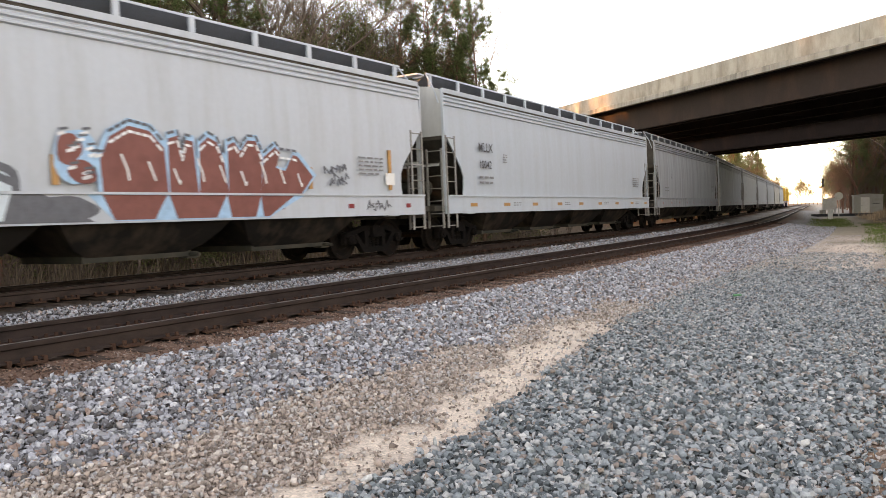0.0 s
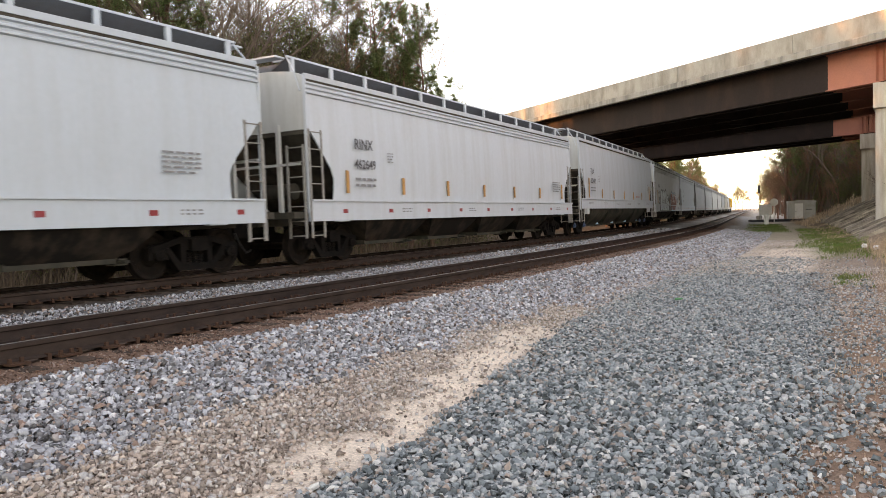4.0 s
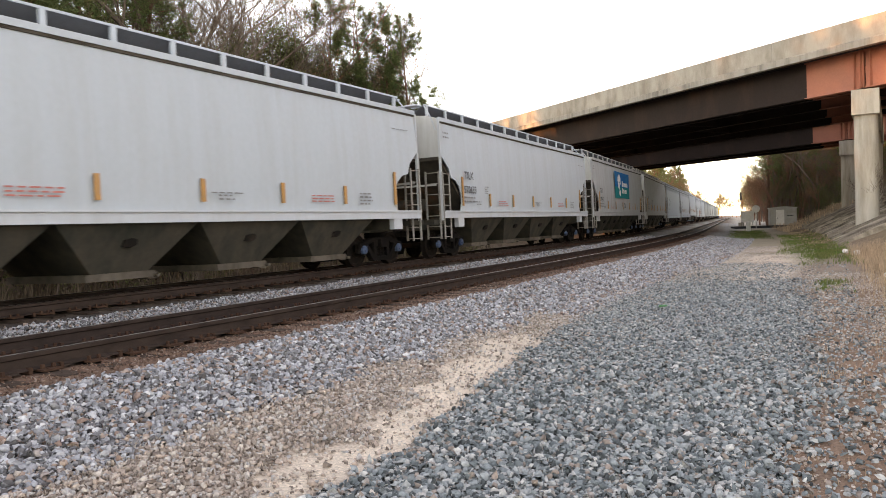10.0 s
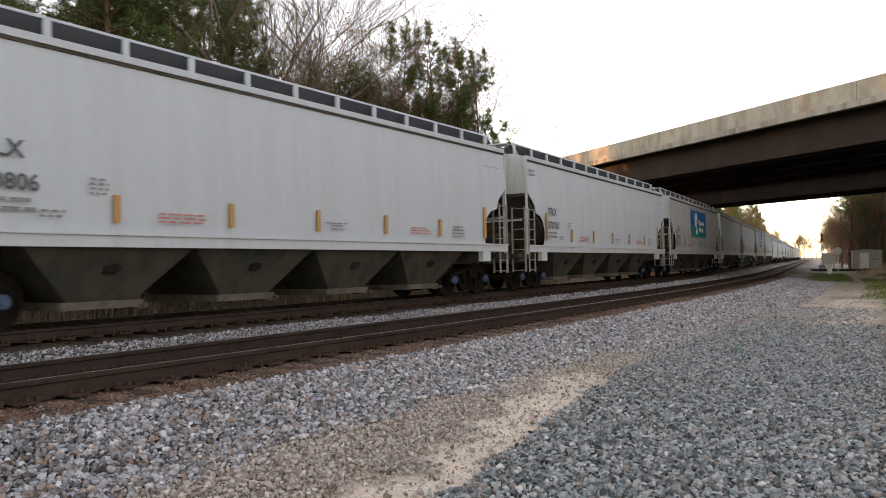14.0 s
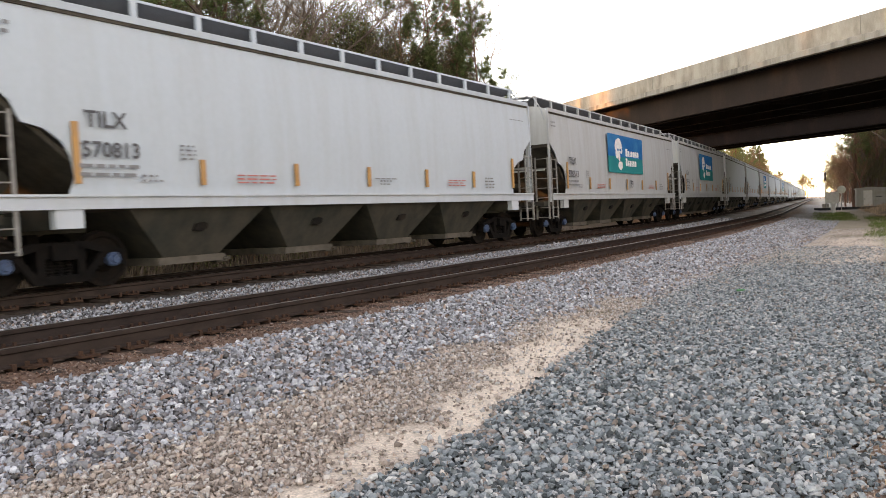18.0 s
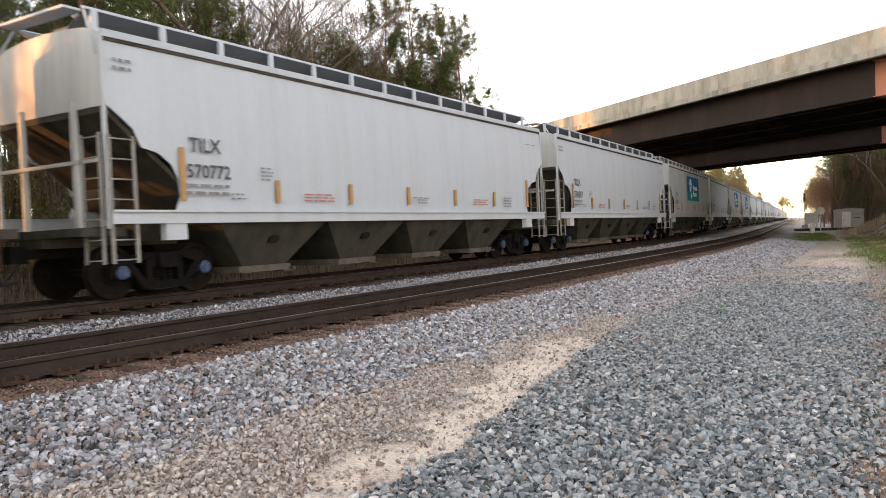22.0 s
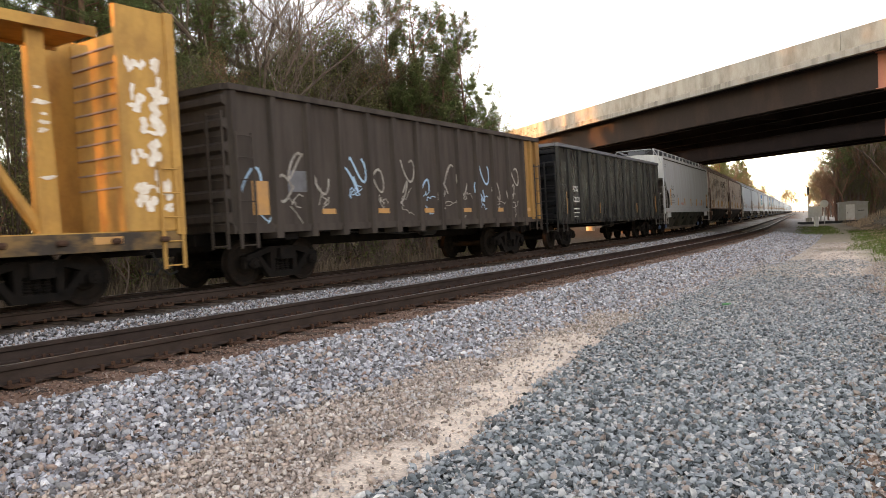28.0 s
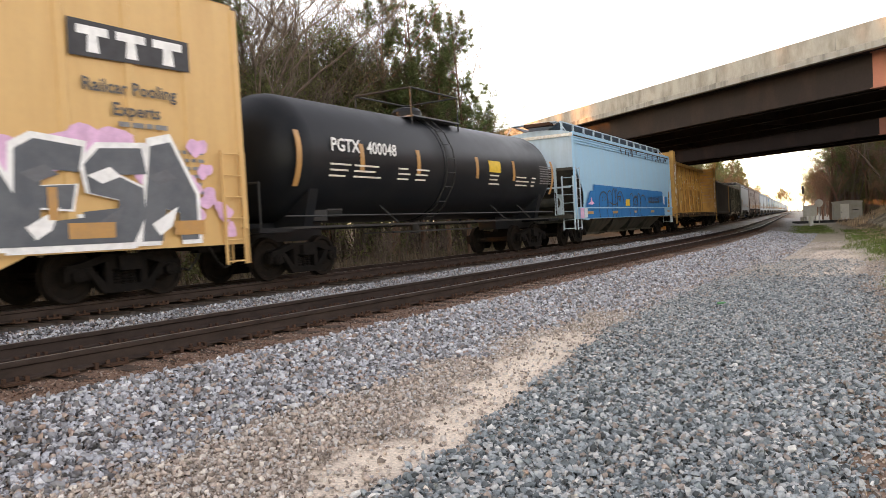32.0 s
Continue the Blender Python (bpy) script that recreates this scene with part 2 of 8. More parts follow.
STREAK = dict(scale=1.6, stretch=(2.2, 2.2, 0.22), fine=9.0, fine_amount=0.05, bump=0.03, contrast=(0.42, 0.75))
MAT = {
    "white": material("white_paint", (0.482, 0.518, 0.556), 0.64, col2=(0.40, 0.413, 0.42), amount=0.55, object_var=0.03, **STREAK),
    "cool": material("cool_white_paint", (0.447, 0.497, 0.540), 0.64, col2=(0.398, 0.418, 0.432), amount=0.45, object_var=0.03, **STREAK),
    "beige": material("pale_grey_paint", (0.425, 0.443, 0.458), 0.64, col2=(0.35, 0.345, 0.322), amount=0.6, object_var=0.04, **STREAK),
    "grey": material("grey_paint", (0.359, 0.384, 0.406), 0.66, col2=(0.236, 0.236, 0.229), amount=0.7, object_var=0.08, **STREAK),
    "tan": material("tan_paint", (0.378, 0.364, 0.333), 0.66, col2=(0.236, 0.222, 0.198), amount=0.7, **STREAK),
    "cream": material("cream_paint", (0.51, 0.522, 0.51), 0.64, col2=(0.34, 0.325, 0.291), amount=0.6, **STREAK),
    "blue": material("light_blue_paint", (0.27, 0.50, 0.66), 0.64, col2=(0.33, 0.47, 0.57), amount=0.5, **STREAK),
    "navy": material("strong_blue_paint", (0.012, 0.165, 0.40), 0.62, col2=(0.01, 0.13, 0.33), amount=0.5, **STREAK),
    # dusty bay paint, its base darkened for the shade under the cars
    "under": material("dusty_shaded_hopper_paint", (0.066, 0.059, 0.049), 0.85, col2=(0.025, 0.031, 0.027), amount=0.75, scale=1.6, stretch=(1.4, 1.4, 0.8), fine=14, bump=0.1, contrast=(0.4, 0.68)),
    "slope": material("dark_slope_sheet", (0.085, 0.075, 0.062), 0.8, col2=(0.035, 0.03, 0.025), amount=0.7, scale=2.0, fine=14, bump=0.1),
    "truck": material("oily_cast_steel", (0.0075, 0.007, 0.0068), 0.8, col2=(0.018, 0.014, 0.012), amount=0.6, scale=5, fine=40, bump=0.3),
    "wheel": material("wheel_steel", (0.011, 0.0095, 0.0085), 0.75, col2=(0.028, 0.019, 0.015), amount=0.5, scale=8, fine=50, bump=0.2),
    "cap": material("blue_bearing_cap", (0.045, 0.085, 0.17), 0.6, col2=(0.03, 0.035, 0.045), amount=0.7, scale=12),
    "orange": material("orange_reflector", (0.465, 0.238, 0.08), 0.5, col2=(0.338, 0.197, 0.1), amount=0.5, scale=5, fine=30, bump=0),
    "red": material("red_reflector", (0.27, 0.035, 0.04), 0.4, amount=0.4, bump=0),
    "ink": material("black_lettering", (0.05, 0.05, 0.055), 0.6, col2=(0.14, 0.14, 0.14), amount=0.5, scale=7, bump=0),
    "fineprint": material("faded_small_print", (0.16, 0.16, 0.165), 0.6, col2=(0.3, 0.3, 0.3), amount=0.6, scale=9, bump=0),
    # near-black bay base carries underbody shade; the brown patches are dust
    "darkbay": material("dusty_shaded_bay", (0.018, 0.016, 0.015), 0.85, col2=(0.075, 0.058, 0.045), amount=0.7, scale=0.9, stretch=(1.6, 1.6, 0.7), fine=14, bump=0.1, contrast=(0.48, 0.68)),
    "gate": material("dusty_outlet_gate", (0.125, 0.108, 0.09), 0.8, col2=(0.05, 0.042, 0.035), amount=0.7, scale=3, fine=20, bump=0.1),
    "inkred": material("faded_red_lettering", (0.50, 0.16, 0.13), 0.6, bump=0),
    "whiteink": material("white_lettering", (0.75, 0.75, 0.74), 0.6, col2=(0.5, 0.5, 0.48), amount=0.5, bump=0),
    "grate": material("galvanised_grating", (0.143, 0.151, 0.164), 0.7, metal=0.2, col2=(0.13, 0.13, 0.133), scale=9, fine=120, fine_amount=0.3, bump=0.3),
    "rail": material("rusty_rail", (0.050, 0.036, 0.031), 0.85, col2=(0.028, 0.021, 0.019), amount=0.8, scale=3, stretch=(1, 1, 3), fine=60, bump=0.25),
    "railtop": material("worn_rail_head", (0.24, 0.215, 0.195), 0.42, metal=0.8, col2=(0.12, 0.095, 0.08), amount=0.7, scale=3, bump=0.05),
    "plate": material("rusty_tie_plate", (0.075, 0.042, 0.03), 0.85, col2=(0.05, 0.03, 0.022), amount=0.7, scale=9, fine=80, bump=0.4),
    "tie": material("creosoted_sleeper", (0.075, 0.054, 0.043), 0.9, col2=(0.03, 0.024, 0.021), amount=0.8, scale=4, stretch=(1, 6, 6), fine=60, bump=0.6, object_var=0.25),
    "brown": material("faded_brown_paint", (0.315, 0.236, 0.212), 0.75, col2=(0.15, 0.10, 0.088), amount=0.85, scale=0.9, stretch=(1.3, 1.3, 0.7), fine=7, fine_amount=0.2, bump=0.05, contrast=(0.42, 0.72), object_var=0.1),
    "rib": material("chalky_rib_paint", (0.60, 0.53, 0.48), 0.7, col2=(0.25, 0.19, 0.16), amount=0.8, scale=3.0, stretch=(1, 1, 0.5), fine=14, bump=0.05, contrast=(0.5, 0.7)),
    "blackcar": material("black_gondola_paint", (0.009, 0.0098, 0.0115), 0.28, spec=0.15, col2=(0.015, 0.0145, 0.0145), amount=0.7, **STREAK),
    "browncar": material("dark_brown_gondola_paint", (0.066, 0.055, 0.049), 0.75, col2=(0.030, 0.025, 0.023), amount=0.8, object_var=0.05, **STREAK),
    "ochre": material("ochre_streaked_paint", (0.33, 0.185, 0.07), 0.8, col2=(0.13, 0.075, 0.04), amount=0.9, scale=1.8, stretch=(2.4, 2.4, 0.3), fine=14, bump=0.08, contrast=(0.4, 0.68)),
    "yellow": material("railcar_yellow_paint", (0.47, 0.265, 0.085), 0.62, col2=(0.27, 0.145, 0.06), amount=0.7, scale=2.5, stretch=(1, 1, 0.5), fine=14, bump=0.05),
    "yellowbox": material("boxcar_yellow_paint", (0.60, 0.37, 0.155), 0.5, col2=(0.50, 0.29, 0.12), amount=0.5, **STREAK),
    "wornpost": material("rust_stained_yellow_paint", (0.36, 0.185, 0.05), 0.7, col2=(0.13, 0.075, 0.045), amount=0.85, scale=2.0, stretch=(1, 1, 0.4), fine=14, bump=0.05),
    "wornsill": material("worn_sill_paint", (0.20, 0.125, 0.06), 0.8, col2=(0.045, 0.04, 0.037), amount=0.95, scale=1.8, stretch=(1, 1, 1.6), fine=14, bump=0.1, contrast=(0.40, 0.58)),
    "chip": material("chipped_white_film", (0.74, 0.70, 0.64), 0.7, col2=(0.50, 0.36, 0.22), amount=0.5, scale=9, bump=0),
    "tank": material("black_tank_paint", (0.008, 0.0095, 0.012), 0.42, spec=0.16, col2=(0.018, 0.0185, 0.019), amount=0.5, scale=1.5, fine=8, fine_amount=0.06, bump=0.03),
    "loco": material("locomotive_blue_paint", (0.025, 0.045, 0.10), 0.45, amount=0.5, **STREAK),
    "locoy": material("locomotive_yellow_paint", (0.75, 0.42, 0.05), 0.45, amount=0.4, **STREAK),
    "concrete": material("weathered_concrete", (0.40, 0.36, 0.30), 0.85, col2=(0.24, 0.21, 0.17), amount=0.9, scale=1.1, stretch=(1, 1, 0.45), fine=22, fine_amount=0.14, bump=0.3, bump_dist=0.01),
    "column": material("stained_column_concrete", (0.50, 0.46, 0.39), 0.85, col2=(0.27, 0.23, 0.18), amount=0.8, scale=1.1, stretch=(1.6, 1.6, 0.25), fine=22, fine_amount=0.12, bump=0.25, bump_dist=0.01),
    "paving": material("mossy_slope_concrete", (0.36, 0.31, 0.25), 0.9, col2=(0.08, 0.065, 0.05), amount=0.95, scale=1.4, fine=25, fine_amount=0.2, bump=0.4, bump_dist=0.02, object_var=0.5),
    "girder": material("brown_girder_paint", (0.035, 0.026, 0.023), 0.7, col2=(0.085, 0.05, 0.036), amount=0.5, scale=0.5, stretch=(1, 1, 0.45), fine=8, fine_amount=0.15, bump=0.1, contrast=(0.5, 0.75)),
    "primer": material("red_primer_paint", (0.42, 0.17, 0.115), 0.7, col2=(0.34, 0.15, 0.11), amount=0.6, scale=0.8, fine=12, bump=0.05),
    # concrete darkened well below its own tone: underside shade is in this colour
    "soffit": material("deck_concrete_dark_for_shade", (0.04, 0.035, 0.032), 0.9, amount=0.6, scale=0.8, fine=12, bump=0.2),
    "metal": material("galvanised_shed_sheet", (0.42, 0.41, 0.38), 0.5, metal=0.3, col2=(0.30, 0.28, 0.24), amount=0.6, scale=1.5, fine=20, bump=0.05),
    "signwhite": material("white_enamel", (0.78, 0.77, 0.74), 0.5, col2=(0.6, 0.57, 0.5), amount=0.5, scale=3, bump=0.02),
    "dark": material("dark_iron", (0.03, 0.03, 0.03), 0.6, metal=0.3, bump=0.1),
    "bark": material("grey_brown_bark", (0.13, 0.10, 0.08), 0.9, col2=(0.06, 0.045, 0.035), amount=0.8, scale=3, stretch=(3, 3, 0.7), fine=30, fine_amount=0.25, bump=0.6, bump_dist=0.02),
    "pinebark": material("reddish_pine_bark", (0.17, 0.10, 0.065), 0.9, col2=(0.07, 0.045, 0.035), amount=0.8, scale=3, stretch=(3, 3, 0.8), fine=25, fine_amount=0.25, bump=0.7, bump_dist=0.02),
    "twig": material("bare_twig_bark", (0.17, 0.13, 0.105), 0.9, col2=(0.10, 0.075, 0.06), amount=0.7, scale=4, fine=30, bump=0.2),
    "redtwig": material("budding_red_twigs", (0.24, 0.125, 0.085), 0.9, col2=(0.15, 0.09, 0.07), amount=0.7, scale=2, fine=20, bump=0.1),
    "needle": foliage("pine_needles", (0.108, 0.148, 0.06), (0.15, 0.145, 0.065), 0.45),
    "leaf": foliage("evergreen_leaves", (0.118, 0.134, 0.056), (0.15, 0.122, 0.068), 0.45),
    "ladder": material("dirty_ladder_paint", (0.30, 0.29, 0.275), 0.7, col2=(0.16, 0.145, 0.13), amount=0.8, scale=4, fine=20, bump=0.05),
    "bluegrey": material("weathered_blue_grey_paint", (0.40, 0.50, 0.56), 0.66, col2=(0.30, 0.33, 0.34), amount=0.6, **STREAK),
    "rose": material("faded_rose_brown_panel", (0.37, 0.255, 0.21), 0.78, col2=(0.15, 0.095, 0.078), amount=0.85, scale=1.9, stretch=(1.2, 1.2, 0.55), fine=7, fine_amount=0.2, bump=0.03, object_var=0.22, contrast=(0.42, 0.70)),
    "pale": material("bleached_tan_panel", (0.45, 0.345, 0.285), 0.78, col2=(0.19, 0.125, 0.10), amount=0.85, scale=1.9, stretch=(1.2, 1.2, 0.5), fine=7, fine_amount=0.2, bump=0.03, object_var=0.15, contrast=(0.45, 0.72)),
    "slate": material("sooty_slate_panel", (0.11, 0.092, 0.094), 0.78, col2=(0.29, 0.195, 0.16), amount=0.9, scale=1.7, stretch=(1.2, 1.2, 0.5), fine=7, fine_amount=0.2, bump=0.03, object_var=0.25, contrast=(0.46, 0.70)),
    "soot": material("soot_streaked_panel", (0.32, 0.225, 0.185), 0.78, col2=(0.05, 0.042, 0.04), amount=0.95, scale=1.6, stretch=(1.3, 1.3, 0.5), fine=7, fine_amount=0.2, bump=0.03, object_var=0.15, contrast=(0.40, 0.60)),
    "dryleaf": foliage("dry_brown_leaves", (0.24, 0.145, 0.08), (0.15, 0.095, 0.06)),
    "straw": foliage("dry_grass", (0.52, 0.39, 0.27), (0.34, 0.23, 0.15), 0.25),
    "drip": material("drip_stained_concrete", (0.33, 0.30, 0.255), 0.9, col2=(0.10, 0.09, 0.075), amount=0.8, scale=1.7, stretch=(1, 1, 0.10), fine=22, fine_amount=0.2, bump=0.3, contrast=(0.46, 0.72)),
    "weed": material("grey_brown_dead_weeds", (0.20, 0.155, 0.11), 0.9, col2=(0.11, 0.085, 0.06), amount=0.8, scale=1.2, fine=20, fine_amount=0.2, bump=0, island_var=0.4),
    "grass": foliage("green_grass", (0.115, 0.18, 0.045), (0.20, 0.18, 0.085), 0.3),
}

# ---- ground ----
def smooth01(x, a, b):
    t = np.clip((x - a) / (b - a), 0, 1)
    return t * t * (3 - 2 * t)


def wobble(x, y):
    """Gentle unevenness, about -1 to 1."""
    return (np.sin(x * 1.3 + 2.1 * np.sin(y * 0.7)) + np.sin(y * 1.7 + 1.3 * np.sin(x * 0.9) + 1) + 0.6 * np.sin(x * 4.1 + y * 3.3) + 0.5 * np.sin(x * 7.7 - y * 6.1 + 2)) / 3.1


def ground_height(x, y):
    s, o = track_coords(x, y)
    w = wobble(x, y)
    z = np.full_like(x, -0.45)
    z = z + 0.23 * smooth01(o, -2.9, -0.95)                               # ballast shoulder
    z = z - 0.07 * np.exp(-((o - 3.1) / 0.55) ** 2)                       # dip between the tracks
    z = z + 0.05 * smooth01(o, 3.2, 4.0)
    z = z - 0.65 * smooth01(o, 8.1, 10.5)                                 # ditch on the far side
    z = z + 0.9 * smooth01(o, 12, 30)
    bank = np.clip((-o - 7.3) * 0.47, 0, 7.2)
    z = z + bank * smooth01(s, 31, 38) * (1 - smooth01(s, 84, 97))
    z = z + 0.35 * smooth01(-o, 8.7, 12) * (1 - smooth01(s, 26, 34)) * smooth01(s, 4, 12)
    z = z + 5.5 * smooth01(o, 14.5, 23) * (1 - smooth01(s, -24, -13))     # unseen wooded rise, added to keep the low sun off the train
    flat = smooth01(np.abs(o + 0.5), 2.2, 3.4)
    z = z + w * (0.012 + 0.03 * smooth01(np.abs(o + 3), 4.5, 9)) * np.maximum(flat, 0.3)
    return z


def blue_left(s):
    return np.interp(s, [3, 4.6, 6.2, 8, 10, 13, 18], [-4.50, -4.52, -4.2, -3.89, -3.57, -3.34, -3.2])


def blue_right(s):
    return np.interp(s, [4, 10, 13.5, 17.5, 24], [-6.95, -6.95, -6.65, -6.3, -6.0])


def sand_left(s):
    return np.interp(s, [2, 4.5, 5.7, 7.5, 9, 11], [-4.05, -3.85, -3.62, -3.12, -2.85, -2.8])


def soil_colours(x, y):
    s, o = track_coords(x, y)
    w = wobble(x * 1.7, y * 1.7) * 0.35 + wobble(x * 5, y * 5) * 0.15
    # ballast and blue beds are near black, painting shade between the loose stones
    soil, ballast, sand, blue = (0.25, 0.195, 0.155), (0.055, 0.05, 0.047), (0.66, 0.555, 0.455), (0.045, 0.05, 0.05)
    straw, grass, litter, redsoil = (0.20, 0.15, 0.10), (0.10, 0.13, 0.04), (0.12, 0.085, 0.06), (0.24, 0.155, 0.11)
    col = np.empty((len(x), 3))
    col[:] = litter

    def lay(rgb, k):
        col[:] = col * (1 - k[:, None]) + np.array(rgb) * k[:, None]
    lay(soil, smooth01(o, -9.5, -7.2) * (1 - smooth01(o, 8.5, 10)))
    lay(straw, smooth01(o, 9.0, 10.5) * (1 - smooth01(o, 12, 16)))
    lay(straw, smooth01(-o + w, 7.6, 9.0) * (1 - smooth01(-o, 22, 30)))
    lay(redsoil, smooth01(-o + w, 6.3, 6.9) * (1 - smooth01(-o + w, 7.8, 8.8)) * (1 - smooth01(s, 16, 22)))
    left, right, edge = blue_left(s) + w * 0.2, blue_right(s), sand_left(s)
    lay((0.40, 0.32, 0.265), smooth01(-o, 2.4, 2.6) * (1 - smooth01(-o, -left, -left + 0.1)))
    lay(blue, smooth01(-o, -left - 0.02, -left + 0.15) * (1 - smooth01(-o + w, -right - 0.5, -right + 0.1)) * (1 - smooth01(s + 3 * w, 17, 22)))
    lay((0.47, 0.40, 0.33), smooth01(s + 3 * w, 17, 22) * smooth01(-o, 2.4, 2.8) * (1 - smooth01(-o + w, -right - 0.4, -right + 0.2)))
    lay(sand, smooth01(-o + 0.28 * wobble(x * 3, y * 3) + 0.15 * wobble(x * 8, y * 8), -edge - 0.15, -edge + 0.3) * smooth01(wobble(x * 2.1, y * 2.1) + 0.1 * (s - 5), -1.2, -0.5) * (1 - smooth01(-o, -left - 0.2, -left + 0.08)) * (1 - smooth01(s + w, 9.8, 10.4)))
    lay((0.15, 0.135, 0.075), (1 - smooth01(np.hypot((s - 11.3) / 1.5, (o + 3.0) / 0.35), 0.6, 1.2)) * smooth01(w, -0.5, 0.0))
    lay(sand, (1 - smooth01(np.hypot((s - 28) / 11.0, (o + 5.3) / 0.8), 0.6, 1.4)) * smooth01(w, -0.7, -0.1))
    lay((0.33, 0.28, 0.21), smooth01(s, 35, 42) * smooth01(-o, 2.6, 3.4) * (1 - smooth01(-o, 5.6, 6.6)))
    lay((0.16, 0.14, 0.08), (1 - smooth01(np.hypot((s - 33) / 1.3, (o + 5.0) / 1.6), 0.6, 1.2)) * smooth01(w, -0.3, 0.1))
    lay(grass, (1 - smooth01(np.hypot((s - 60) / 9.0, (o + 3.2) / 1.2), 0.5, 1.2)) * smooth01(w, -0.3, 0.1))
    lay(grass, (1 - smooth01(np.hypot((s - 38) / 13.0, (o + 6.4) / 1.1), 0.5, 1.2)) * smooth01(w, -0.4, 0.1))
    lay((0.20, 0.145, 0.095), smooth01(s, 34, 42) * smooth01(-o + w, 5.7, 6.5) * (1 - smooth01(s, 90, 110)))
    # dark bed: gap shade under the ballast stones, put into the colour
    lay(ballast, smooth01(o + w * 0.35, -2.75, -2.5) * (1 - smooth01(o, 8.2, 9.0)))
    lay((0.27, 0.255, 0.24), smooth01(o + w * 0.5, -3.1, -2.6) * (1 - smooth01(o, 7.9, 8.6)) * smooth01(s + 2 * w, 46, 58))
    lay((0.30, 0.27, 0.235), smooth01(-o, 2.6, 3.4) * (1 - smooth01(-o, 9, 14)) * smooth01(s, 84, 96))
    lay((0.145, 0.088, 0.062), smooth01(o, -1.15, -0.9) * (1 - smooth01(o, 2.1, 2.6)))
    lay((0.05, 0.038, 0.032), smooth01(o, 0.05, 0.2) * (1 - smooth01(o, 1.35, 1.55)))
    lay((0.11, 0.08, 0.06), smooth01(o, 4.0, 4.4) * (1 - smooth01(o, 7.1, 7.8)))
    return col


def build_ground():
    radii = [0.0] + list(np.geomspace(0.6, 3000, 190))
    n = 540
    ang = np.linspace(0, 2 * np.pi, n, endpoint=False)
    # the grid's centre lies a little behind the camera, so that its seams stay out of the way
    R, A = np.meshgrid(radii[1:], ang, indexing="ij")
    x = np.concatenate([[0.0], (R * np.sin(A)).ravel()])
    y = np.concatenate([[0.0], (R * np.cos(A)).ravel()])
    z = ground_height(x, y)
    faces = [(0, 1 + (i + 1) % n, 1 + i) for i in range(n)]
    for k in range(len(radii) - 2):
        a, b = 1 + k * n, 1 + (k + 1) * n
        faces += [(a + i, a + (i + 1) % n, b + (i + 1) % n, b + i) for i in range(n)]
    me = bpy.data.meshes.new("ground")
    me.from_pydata(np.c_[x, y, z].tolist(), [], faces)
    me.shade_smooth()
    attr = me.attributes.new("soil", "FLOAT_COLOR", "POINT")
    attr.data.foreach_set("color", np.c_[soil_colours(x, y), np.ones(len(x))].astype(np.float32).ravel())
    me.materials.append(ground_material())
    tagged(new("ground", me), "uneven trackside ground of gravel, sand, soil and grass", "ground", kind="structure")


build_ground()


